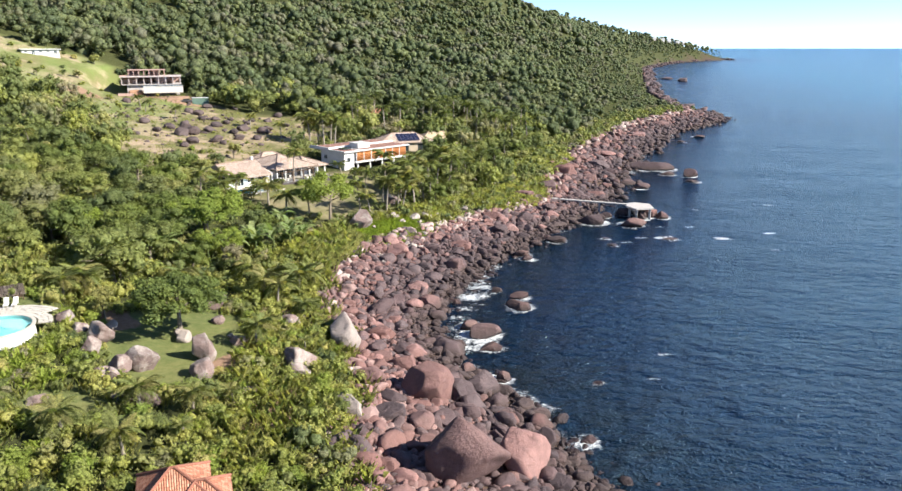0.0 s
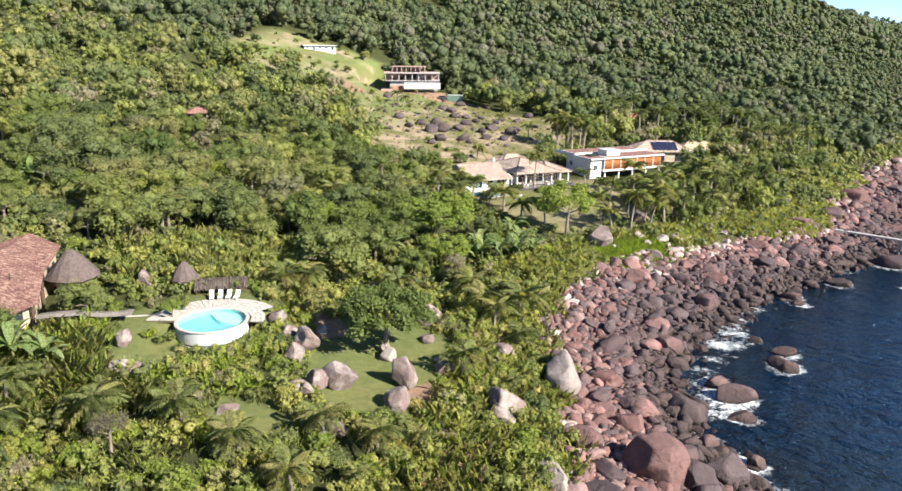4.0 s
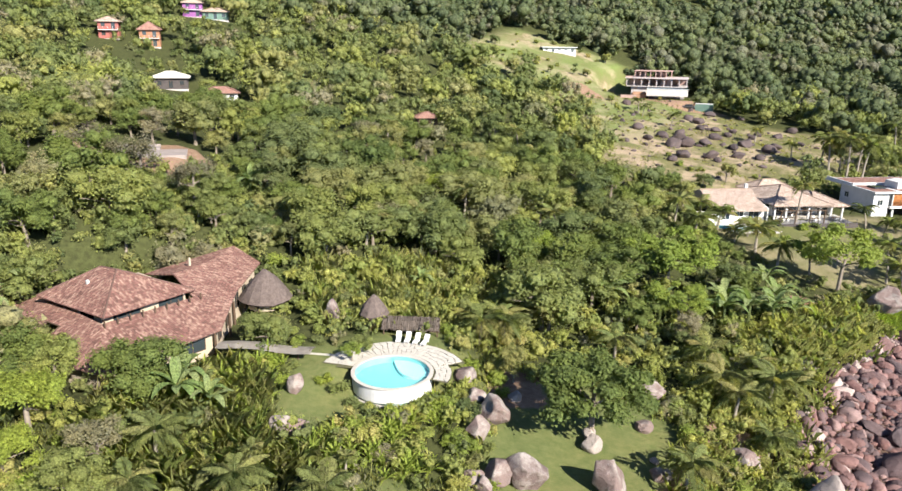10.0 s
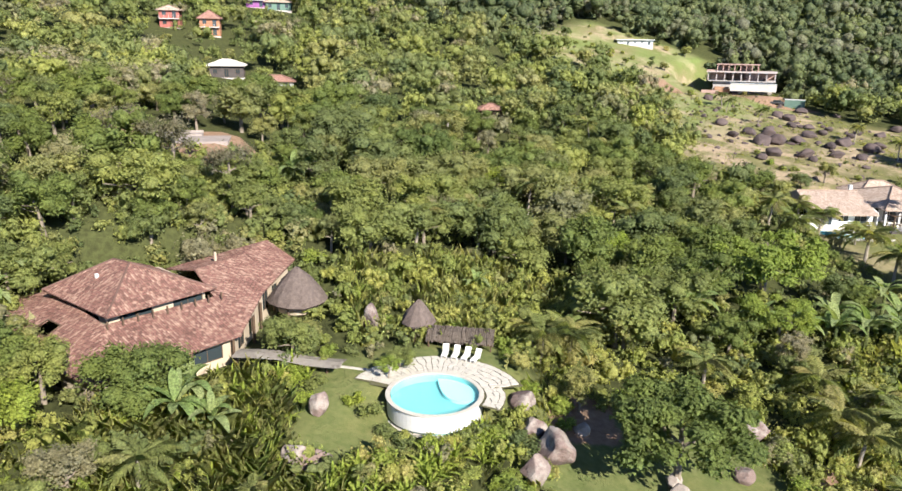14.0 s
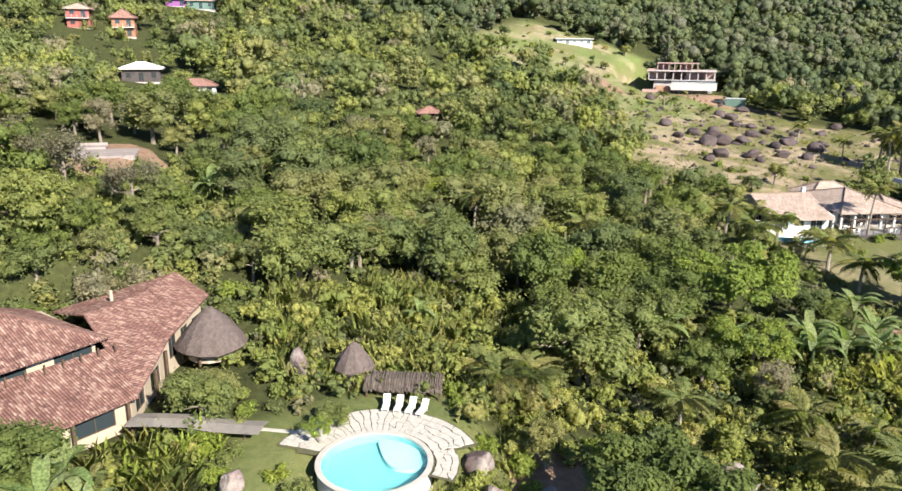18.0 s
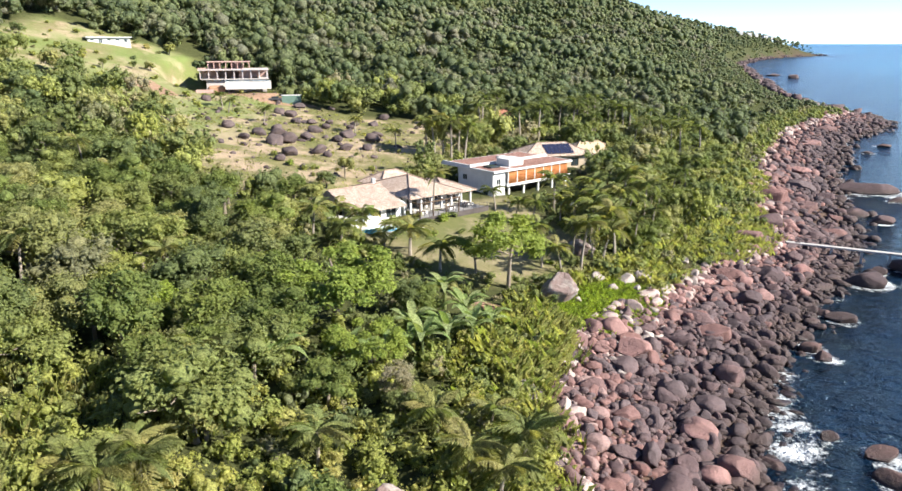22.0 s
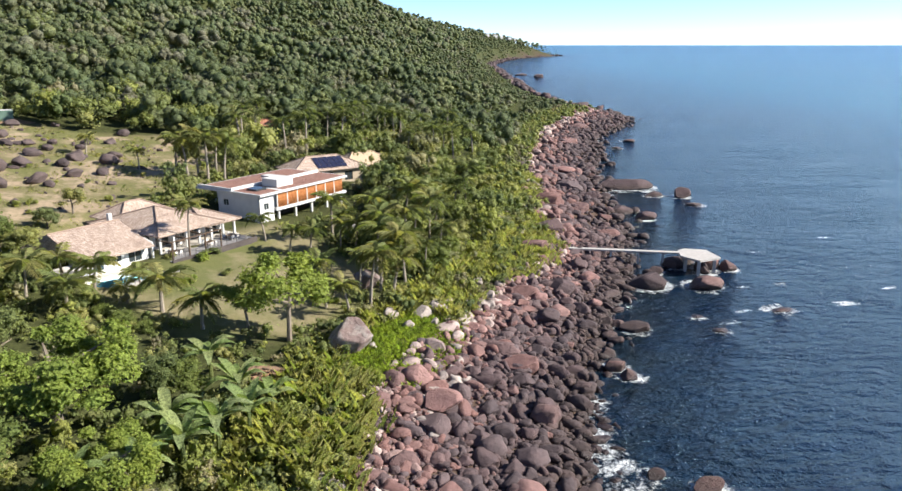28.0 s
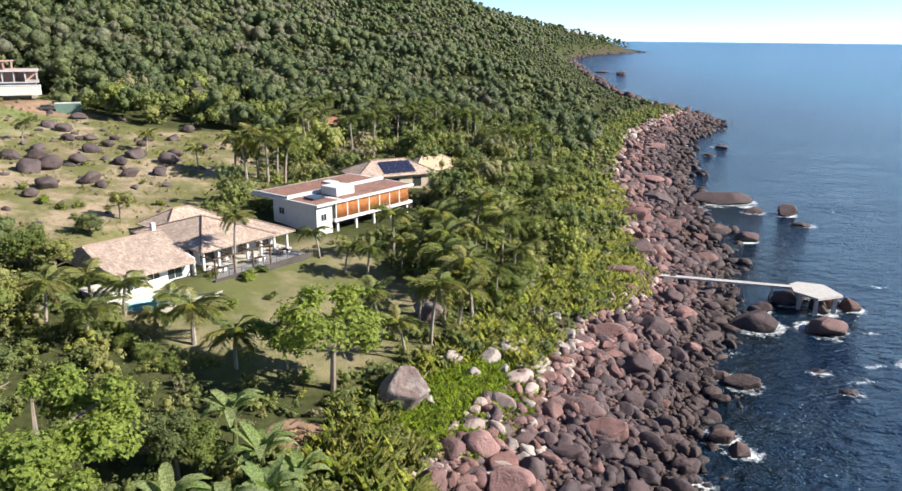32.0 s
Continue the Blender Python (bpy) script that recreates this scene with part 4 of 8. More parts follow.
def palm(x, y, k=0, s=1.0, n=15, turn=0.0, label="tall coconut palm with arching green fronds", group="coconut palms", z=None, fronds=FRONDS):
    me, top = PALM_TRUNKS[k]
    r = random.Random(int(x * 13 + y * 7) + k)
    ob = thing("palm_tree", label, "palm", pose(x, y, gz(x, y) if z is None else z, 0, 0, turn) @ Matrix.Diagonal((s, s, s, 1)), group)
    put_part("trunk", me, ob)
    for i in range(n):
        f = put_part("frond", fronds[i % len(fronds)], ob)
        up = -60 + 62 * (i / n) + r.uniform(-8, 8)
        f.matrix_local = pose(*top, 0, up + 22, i * 137.5 + r.uniform(-12, 12))
        f.scale = [r.uniform(0.85, 1.12)] * 3
    return ob


def blade_mesh(name, length, width, bend, mat):
    """A broad arching leaf along +x, folded along its middle."""
    V, F = [], []
    n = 6
    for k in range(n + 1):
        t = k / n
        w = width * math.sin(math.pi * min(0.06 + t * 0.92, 1)) ** 0.7
        c = (length * t * (1 - 0.25 * bend * t), 0.0, length * (0.75 * t - bend * t * t))
        V += [(c[0], -w, c[2] + w * 0.25), c, (c[0], w, c[2] + w * 0.25)]
    for k in range(n):
        i = 3 * k
        F += [(i, i + 3, i + 4, i + 1), (i + 1, i + 4, i + 5, i + 2)]
    return fast_mesh(name, np.array(V), np.array(F), [mat])


BANANA_LEAVES = [blade_mesh("leaf", 2.6, 0.34, 0.85, M_BANANA), blade_mesh("leaf", 2.2, 0.30, 0.45, M_BANANA)]
YUCCA_LEAVES = [blade_mesh("leaf", 1.15, 0.075, 0.6, M_LIME), blade_mesh("leaf", 1.0, 0.065, 0.3, M_LIME)]
_bm = bmesh.new()
tube(_bm, [(0, 0, -0.3), (0.05, 0, 1.0), (0.0, 0.05, 2.2)], [0.16, 0.13, 0.09], 7)
STEM = bpy.data.meshes.new("stem")
_bm.to_mesh(STEM)
_bm.free()
STEM.materials.append(M_LEAF)


def banana(x, y, s=1.0, n=8):
    r = random.Random(int(x * 17 + y * 5))
    ob = thing("banana_plant", "banana plant with broad arching blue-green leaves", "plant", pose(x, y, gz(x, y)) @ Matrix.Diagonal((s, s, s, 1)), "banana plants")
    put_part("stem", STEM, ob)
    for i in range(n):
        f = put_part("leaf", BANANA_LEAVES[i % 2], ob)
        f.matrix_local = pose(0, 0, 2.0, 0, r.uniform(-40, 12), i * 137.5)
    return ob


def yucca(x, y, s=1.0, n=16, z=None):
    r = random.Random(int(x * 19 + y * 3))
    ob = thing("yucca", "spiky yellow-green yucca rosette in the garden", "plant", pose(x, y, gz(x, y) if z is None else z) @ Matrix.Diagonal((s, s, s, 1)), "garden yuccas")
    for i in range(n):
        f = put_part("leaf", YUCCA_LEAVES[i % 2], ob)
        f.matrix_local = pose(0, 0, 0.15, 0, -55 + 70 * i / n + r.uniform(-6, 6), i * 137.5)
    return ob


BUSHES = [crown_mesh(300 + i, 1.1, 0.8, 6, 720, 0.125, m, core=1, shrink=0.7) for i, m in enumerate((M_LEAF, M_SCRUB, M_LIME, M_BRIGHTLEAF))]


def bush(x, y, s=1.0, k=0, label="low leafy green shrub", group="shrubs", z=None):
    ob = tagged(new("shrub", BUSHES[k]), label, "shrub", group)
    ob.matrix_world = pose(x, y, (gz(x, y) if z is None else z) + 0.45 * s, 0, 0, x * 50 % 360) @ Matrix.Diagonal((s, s, s * 0.9, 1))
    return ob


def tufts(name, label, x, y, size, seed, mat, blades=9, spread=0.4, lean=0.5):
    """Grass or reeds: narrow blades that rise and bend out, joined."""
    r = np.random.default_rng(seed)
    n = len(x) * blades
    X, Yy = np.repeat(x, blades), np.repeat(y, blades)
    S = np.repeat(size, blades) * r.uniform(0.6, 1.2, n)
    base = np.stack([X + r.normal(0, spread, n), Yy + r.normal(0, spread, n), np.zeros(n)], 1)
    base[:, 2] = height(base[:, 0], base[:, 1]) - 0.1
    a = r.uniform(0, math.tau, n)
    o = np.stack([np.cos(a), np.sin(a), np.zeros(n)], 1)
    w = np.stack([-np.sin(a), np.cos(a), np.zeros(n)], 1) * (S * 0.022)[:, None]
    up = np.array([0, 0, 1.0])
    mid = base + o * (S * lean * 0.35)[:, None] + up * (S * 0.62)[:, None]
    tip = base + o * (S * lean)[:, None] + up * (S * r.uniform(0.7, 1.0, n))[:, None]
    V = np.stack([base - w, base + w, mid + w, tip, mid - w], 1).reshape(-1, 3)
    tint = np.repeat(r.uniform(size=len(x)), blades * 5)
    me = fast_mesh(name, V, np.arange(n * 5).reshape(-1, 5), [mat], {"tint": tint})
    return tagged(new(name, me), label, "grass", kind="stuff")

# ---- stones of the shore ----
shore_stones("shore_rubble", -40, 60, 45, 210, 0.66, 0.20, 0.50, 30, 1, 1.5)
shore_stones("shore_stones", -40, 60, 22, 210, 1.15, 0.40, 1.0, 31, 2, 2.0)
shore_stones("shore_blocks", -40, 60, 22, 210, 2.2, 0.6, 1.35, 32, 3, 2.0, -2.5, 20)
shore_stones("far_shore_stones", 20, 190, 200, 480, 1.75, 0.5, 1.7, 33, 2, 2.2, -6, 22)
shore_stones("headland_rocks", 150, 920, 470, 2420, 7, 1.6, 4.5, 38, 1, 2.0, -8, 10)
x, y = scatter(-25, 150, 58, 300, 7.5, 34, 0.5)
d = inland(x, y)
ok = (d > -1) & (from_water(x, y) < 18)
rb = np.random.default_rng(5)
for bx, by in zip(x[ok][:96], y[ok][:96]):
    s = 0.8 + 1.15 * rb.uniform() ** 1.8
    boulder(float(bx), float(by), s * rb.uniform(1, 1.4), s, s * rb.uniform(0.6, 0.85), rb.uniform(0, 360), shapes=SCATTERED)
# the largest of them, one by one
boulder(-3.0, 79.0, 3.4, 2.6, 2.7, 30, 0.25, SLABS, lean=14)
boulder(1.0, 79.6, 2.3, 2.0, 1.9, 3)
boulder(1.0, 61.6, 4.3, 3.2, 4.4, 40, 0.22, SLABS, "huge split pinkish granite slab leaning on the shore", lean=18)
boulder(7.1, 65.0, 3.1, 2.8, 2.6, 70, 0.2, SLABS)
boulder(-6.7, 70.4, 2.1, 1.6, 1.1, 3)
boulder(-5.7, 65.8, 1.2, 1.0, 0.7, 40)
boulder(-10.4, 79.4, 2.5, 1.9, 1.3, 3)
boulder(-6.3, 88.7, 2.7, 1.8, 1.3, -30)
boulder(-10.4, 92.6, 1.6, 1.4, 1.0, 3)
boulder(-4.7, 93.6, 2.0, 1.8, 1.3, 60)
boulder(-9.8, 99.0, 2.3, 1.9, 1.1, 3)
boulder(3.4, 83.4, 3.0, 2.3, 1.8, 3)
boulder(-1.0, 72.0, 1.6, 1.4, 1.0, 80)
boulder(6.3, 75.8, 1.5, 1.4, 1.0, 3)
boulder(9.8, 70.6, 1.3, 1.6, 1.6, 3)
boulder(-9.2, 64.9, 1.1, 1.2, 1.0, 3)
boulder(-12.0, 114.1, 1.1, 1.3, 1.7, -4, lean=25)
boulder(-3.3, 115.1, 2.2, 1.8, 1.4, -4)
boulder(1.4, 134.7, 2.1, 1.9, 1.7, -4)
boulder(-13.0, 121.1, 1.8, 1.3, 0.9, -4)
boulder(2.4, 145.7, 2.7, 1.9, 1.3, -14)
boulder(0.6, 150.0, 3.4, 2.0, 1.2, -24)
boulder(-10.4, 135.4, 2.6, 1.9, 1.4, -4, 0.25)
boulder(-7.4, 129.9, 1.3, 1.3, 1.0, 30)
boulder(11.0, 160.7, 2.3, 2.1, 1.4, -4)
boulder(14.6, 163.2, 2.1, 1.8, 1.2, 50)
boulder(8.7, 141.6, 1.6, 1.4, 1.0, -4)
boulder(-5.7, 125.0, 1.4, 1.3, 1.0, -4)
boulder(-8.5, 114.3, 1.3, 1.2, 1.0, 70)
boulder(0.8, 118.3, 1.4, 1.3, 0.9, -4)
boulder(9.9, 168.1, 2.9, 2.1, 1.2, -4)
boulder(18.4, 172.5, 2.6, 2.3, 1.6, 20)
boulder(25.2, 182.7, 2.2, 2.0, 1.4, -4)
boulder(26.2, 178.1, 2.4, 2.0, 1.2, 50)
boulder(36.8, 225.0, 4.4, 3.4, 2.5, -4)
boulder(27.5, 202.2, 3.8, 3.1, 1.8, -40)
boulder(43.9, 224.5, 3.2, 2.7, 1.6, -4)
boulder(42.4, 205.9, 3.0, 2.4, 1.5, 30)
boulder(53.5, 239.1, 2.9, 2.4, 1.5, -4)
boulder(56.6, 228.5, 3.9, 3.1, 1.7, -4)
boulder(59.0, 272.2, 4.1, 3.1, 1.6, -30)
boulder(52.2, 249.8, 4.2, 3.2, 1.6, -4)
boulder(20.6, 190.6, 3.5, 2.4, 1.2, -4)
boulder(110.2, 379.8, 6.0, 4.4, 1.7, -4)
boulder(86.9, 333.9, 4.8, 3.5, 1.6, -4)
PALE = "pale bleached granite slab at the top of the shore"
boulder(-14.7, 93.0, 2.4, 3.6, 3.0, 12, 0.3, PALE_SLABS, PALE, "bleached slabs")
boulder(-10.6, 69.6, 2.0, 2.4, 1.7, 30, 0.3, PALE_SLABS, PALE, "bleached slabs")
boulder(-18.5, 78.8, 2.1, 1.9, 1.1, 3, 0.4, GARDEN_STONES, "flat brown granite outcrop in the scrub", "garden boulders")
boulder(-22.8, 73.0, 2.6, 2.0, 0.7, 3, 0.5, GARDEN_STONES, "flat brown granite outcrop in the scrub", "garden boulders")
for k in range(48):
    s_ = rb.uniform(0, 1)
    bx = -17.5 + 22 * s_ + rb.normal(0, 1.1) - 6 * (s_ < 0.25)
    by = 118 + 52 * s_ + rb.normal(0, 1.4)
    q = rb.uniform(0.45, 1.05)
    boulder(float(bx), float(by), q * 1.2, q, q * 0.75, rb.uniform(0, 360), 0.25, PALE_STONES, "pale cream stone along the foot of the bank", "bleached stones")
for k in range(20):
    bx, by = 17 + rb.normal(0, 5.0), 203 + rb.normal(0, 5.5)
    q = rb.uniform(0.6, 1.3)
    boulder(float(bx), float(by), q * 1.2, q, q * 0.8, rb.uniform(0, 360), 0.2, PALE_STONES, "pale cream stone heaped on the bank", "bleached stones")


def sea_rock(x, y, sx, sy, sz, turn=0, label="dark wet granite rock standing in the sea"):
    SEA_ROCKS.append((x, y, max(sx, sy)))
    return boulder(x, y, sx, sy, sz, turn, 0.32, BOULDERS, label, "sea rocks", z=-0.3)


sea_rock(73.0, 257.0, 8.5, 4.6, 3.0, 6)
sea_rock(80.5, 241.0, 3.0, 2.6, 2.2, -4)
sea_rock(74.5, 244.5, 3.0, 1.8, 1.3, -4)
sea_rock(58.9, 221.1, 3.3, 2.5, 1.6, -4)
sea_rock(78.6, 230.6, 2.6, 1.6, 0.8, -4)
sea_rock(15.4, 146.6, 1.9, 1.4, 1.2, -4)
sea_rock(15.9, 143.8, 1.7, 1.3, 0.9, 30)
sea_rock(12.2, 120.6, 2.0, 1.3, 0.9, 10)
sea_rock(11.6, 115.6, 2.5, 1.8, 1.4, -20)
sea_rock(8.1, 123.6, 1.2, 1.0, 0.8, -4)
sea_rock(35.8, 175.7, 4.0, 3.0, 2.2, -30)
sea_rock(44.4, 172.9, 3.7, 2.6, 1.7, -4)
sea_rock(45.9, 184.5, 2.6, 2.2, 1.5, -4)
sea_rock(51.5, 182.6, 3.2, 2.5, 1.9, -4)
sea_rock(54.5, 180.5, 2.2, 1.8, 1.5, 40)
sea_rock(24.2, 158.0, 2.5, 1.6, 1.1, -24)
sea_rock(22.2, 160.4, 1.5, 1.3, 1.2, -4)
sea_rock(40.0, 181.5, 1.7, 1.5, 1.2, -4)
sea_rock(34.5, 185.5, 2.0, 1.7, 1.5, 20)
sea_rock(120.5, 350.5, 3.4, 2.3, 1.0, -4)
sea_rock(106.5, 331.0, 2.4, 1.7, 0.8, -4)
sea_rock(292.0, 916.0, 8.0, 5.0, 3.4, 10)
sea_rock(291.0, 980.0, 12.0, 5.0, 2.2, 20)
sea_rock(268.0, 972.0, 9.0, 5.0, 2.0, 40)
sea_rock(-0.6, 97.6, 3.4, 2.6, 2.1, -25)
sea_rock(4.6, 103.0, 3.2, 2.0, 1.6, 12)
sea_rock(5.9, 98.3, 2.0, 1.3, 1.0, 3)
sea_rock(2.6, 106.5, 1.8, 1.6, 1.2, 3)
sea_rock(6.9, 88.0, 1.1, 1.0, 1.1, 3)
sea_rock(9.6, 75.0, 1.2, 1.0, 0.9, 3)
sea_rock(15.0, 72.7, 1.3, 1.0, 0.55, 3)
sea_rock(19.0, 87.0, 0.8, 0.6, 0.4, 3)
sea_rock(48.5, 186.5, 2.4, 2.0, 1.7, 15)
sea_rock(49.0, 180.0, 2.2, 1.7, 1.6, 70)
sea_rock(35.5, 160.5, 1.3, 0.9, 0.5, 3)
sea_rock(49.5, 160.0, 2.6, 1.0, 0.45, 3)
sea_rock(36.0, 154.5, 1.5, 1.1, 0.5, 3)
build_sea()

# boulders on the lawns and the meadow
GB = "large angular brown granite boulder with pale lichen on the garden lawn"
for bx, by, sx, sy, sz, tn in ((-34.9, 76.5, 1.9, 1.7, 2.0, 32), (-36.6, 75.0, 1.5, 1.3, 1.3, 10), (-29.6, 80.9, 1.8, 1.7, 2.1, 70), (-28.1, 75.3, 1.6, 1.4, 1.4, 32), (-38.0, 73.2, 1.2, 1.1, 0.8, 32), (-36.8, 73.0, 1.0, 0.9, 0.9, 0),
                               (-41.9, 79.2, 1.2, 1.1, 1.3, 60), (-32.8, 67.9, 1.9, 1.4, 1.0, 20), (-30.6, 67.3, 1.4, 1.1, 0.9, 70), (-52.9, 66.4, 2.1, 1.3, 1.3, 60), (-58.0, 71.4, 1.0, 0.8, 1.2, 32)):
    boulder(bx, by, sx, sy, sz, tn, 0.18, GARDEN_STONES, GB, "garden boulders")
for bx, by, q in ((-34.9, 87.6, 0.8), (-33.6, 85.9, 1.0), (-31.4, 84.2, 0.4), (-26.6, 86.4, 0.9), (-28.4, 88.2, 0.5), (-43.2, 87.6, 0.7)):
    boulder(bx, by, q, q * 0.9, q * 0.85, bx * 40, 0.2, PALE_STONES, "pale rounded stone under the almond tree", "bleached stones")
for bx, by, sx, sy, sz, tn in ((-47.9, 85.0, 1.4, 1.1, 1.0, 32), (-45.2, 83.5, 1.3, 1.2, 1.2, 0), (-42.6, 82.6, 1.7, 2.5, 1.7, 40), (-34.0, 98.6, 2.2, 1.7, 1.5, 32), (-26.9, 85.9, 1.0, 0.8, 0.9, 32),
                               (-22.3, 94.2, 1.9, 1.5, 1.1, 32), (-18.2, 80.6, 2.3, 1.9, 1.9, 20), (-31.5, 92.6, 1.1, 0.9, 0.6, 32), (-40.8, 65.8, 1.3, 0.9, 0.6, 32), (-66.5, 84.6, 1.3, 1.2, 1.9, 0)):
    boulder(bx, by, sx, sy, sz, tn, 0.2, GARDEN_STONES, "rounded grey granite boulder among garden plants", "garden boulders")
for bx, by, sx, sy, sz, tn in ((-18.2, 147.5, 3.0, 2.4, 2.4, -20), (-13.3, 168.0, 2.3, 1.8, 1.8, -8)):
    boulder(bx, by, sx, sy, sz, tn, 0.2, GARDEN_STONES, "big rounded grey boulder at the edge of the sea lawn", "lawn boulders")
for bx, by, q in ((-15.6, 147.6, 0.8), (-11.8, 156.6, 1.2), (-10.2, 153.8, 0.9), (-7.7, 157.3, 1.3), (-13.7, 156.4, 0.8), (-6.5, 155.2, 0.8), (-10.7, 159.8, 0.9), (-5.0, 159.5, 1.4), (-3.0, 162.0, 1.0)):
    boulder(bx, by, q, q * 0.9, q * 0.75, bx * 40, 0.25, PALE_STONES, "pale stone in the grass bank", "bleached stones")
MB = "dark weathered boulder on the dry meadow"
for bx, by, q in ((-79, 229, 2.7), (-81, 225.5, 2.8), (-76, 236, 2.1), (-69, 238, 1.7), (-68, 246, 2.4), (-61, 243, 2.4), (-75, 215, 2.4), (-70, 222, 2.2), (-89, 266, 2.1), (-84, 236, 2.4), (-70, 258, 1.4)):
    boulder(bx, by, q * 1.05, q * 0.9, q * 0.66, bx * 30, 0.3, MEADOW_STONES, MB, "meadow boulders")
for bx, by, q in ((-77, 262, 1.5), (-81, 259, 1.5), (-85, 256, 1.6), (-65, 268, 1.8), (-64, 280, 2.0), (-60, 232, 1.6), (-65, 229, 1.8), (-67, 219, 1.4), (-88, 234, 2.0), (-97, 237, 2.0), (-93, 268, 2.1)):
    boulder(bx, by, q * 1.05, q * 0.9, q * 0.66, by * 30, 0.3, MEADOW_STONES, MB, "meadow boulders")
for bx, by, q in ((-91, 282, 1.8), (-86, 242, 1.9), (-77, 247, 2.0), (-76, 254, 1.5), (-70, 264, 1.5), (-61, 250, 1.8), (-89, 226, 1.6), (-82, 286, 1.4), (-75, 209, 1.5), (-115, 268, 1.9), (-110, 228, 1.9), (-57, 262, 1.3)):
    boulder(bx, by, q * 1.05, q * 0.9, q * 0.66, by * 30, 0.3, MEADOW_STONES, MB, "meadow boulders")
x, y = scatter(-120, -45, 195, 300, 4.2, 36, 0.5)
ok = inside(x, y, MEADOW) & (rb.uniform(size=x.size) < 0.6)
x, y = x[ok], y[ok]
s = 0.25 + 0.8 * rb.uniform(size=x.size) ** 2.2
stones("meadow_stones", "small dark stones strewn over the dry meadow", np.stack([x, y, height(x, y) + 0.1], 1), s, 37, 2, rb.uniform(0, 1, x.size), [M_MEADOWROCK])


# ---- building helpers ----
def wall(name, p, q, z0, z1, thick, material, parent, holes=(), label="", glass=True, gable=0.0):
    """An upright wall from p to q with openings (from, to, bottom, top) cut right through it, and panes set in them."""
    p, q = Vector((*p, 0)), Vector((*q, 0))
    d = (q - p).normalized()
    n = Vector((-d.y, d.x, 0)) * thick / 2
    length = (q - p).length
    bm = bmesh.new()
    ss = sorted({0.0, length, *(h[0] for h in holes), *(h[1] for h in holes)})
    zs = sorted({z0, z1, *(z0 + h[2] for h in holes), *(z0 + h[3] for h in holes)})
    made = {}

    def vert(i, j, side):
        if (i, j, side) not in made:
            c = p + d * ss[i] + n * side
            made[i, j, side] = bm.verts.new((c.x, c.y, zs[j]))
        return made[i, j, side]

    def solid(i, j):
        if not (0 <= i < len(ss) - 1 and 0 <= j < len(zs) - 1):
            return False
        s, z = (ss[i] + ss[i + 1]) / 2, (zs[j] + zs[j + 1]) / 2 - z0
        return not any(h[0] < s < h[1] and h[2] < z < h[3] for h in holes)

    for i in range(len(ss) - 1):
        for j in range(len(zs) - 1):
            if not solid(i, j):
                continue
            for side in (-1, 1):
                bm.faces.new((vert(i, j, side), vert(i + 1, j, side), vert(i + 1, j + 1, side), vert(i, j + 1, side)))
            for open_, a, c in ((not solid(i - 1, j), (i, j), (i, j + 1)), (not solid(i + 1, j), (i + 1, j), (i + 1, j + 1)), (not solid(i, j - 1), (i, j), (i + 1, j)),
                                (not solid(i, j + 1) and not (gable and j == len(zs) - 2), (i, j + 1), (i + 1, j + 1))):
                if open_:
                    bm.faces.new((vert(*a, -1), vert(*c, -1), vert(*c, 1), vert(*a, 1)))
    if gable:
        top = len(zs) - 1
        m0, m1 = (p + q) / 2 - n, (p + q) / 2 + n
        t0, t1 = bm.verts.new((m0.x, m0.y, z1 + gable)), bm.verts.new((m1.x, m1.y, z1 + gable))
        k = len(ss) - 1
        bm.faces.new([vert(i, top, -1) for i in range(k + 1)] + [t0])
        bm.faces.new([vert(i, top, 1) for i in range(k, -1, -1)] + [t1])
        bm.faces.new((vert(k, top, -1), vert(k, top, 1), t1, t0))
        bm.faces.new((vert(0, top, 1), vert(0, top, -1), t0, t1))
    bmesh.ops.recalc_face_normals(bm, faces=bm.faces)
    ob = part(name, bm, material, parent, label)
    for h0, h1, b, t in holes:
        if not glass:
            continue
        w = bmesh.new()
        us = [h0, h0 + 0.07, (h0 + h1) / 2 - 0.03, (h0 + h1) / 2 + 0.03, h1 - 0.07, h1]
        ws = [z0 + b, z0 + b + 0.07, z0 + t - 0.07, z0 + t]
        vv = {(i, j, k): w.verts.new((*(p + d * us[i] + n * 0.5 * k).xy, ws[j])) for i in range(6) for j in range(4) for k in (-1, 1)}
        bar = lambda i, j: 0 <= i < 5 and 0 <= j < 3 and not (j == 1 and i in (1, 3))
        for i in range(5):
            for j in range(3):
                if not bar(i, j):
                    continue
                for k in (-1, 1):
                    w.faces.new((vv[i, j, k], vv[i + 1, j, k], vv[i + 1, j + 1, k], vv[i, j + 1, k]))
                for far_, a, c in ((bar(i - 1, j), (i, j), (i, j + 1)), (bar(i + 1, j), (i + 1, j), (i + 1, j + 1)), (bar(i, j - 1), (i, j), (i + 1, j)), (bar(i, j + 1), (i, j + 1), (i + 1, j + 1))):
                    if not far_:
                        w.faces.new((vv[*a, -1], vv[*c, -1], vv[*c, 1], vv[*a, 1]))
        bmesh.ops.recalc_face_normals(w, faces=w.faces)
        fr = part("window_frame", w, M_WOODDARK if material is not M_WHITE else M_WHITE, ob)
        g = bmesh.new()
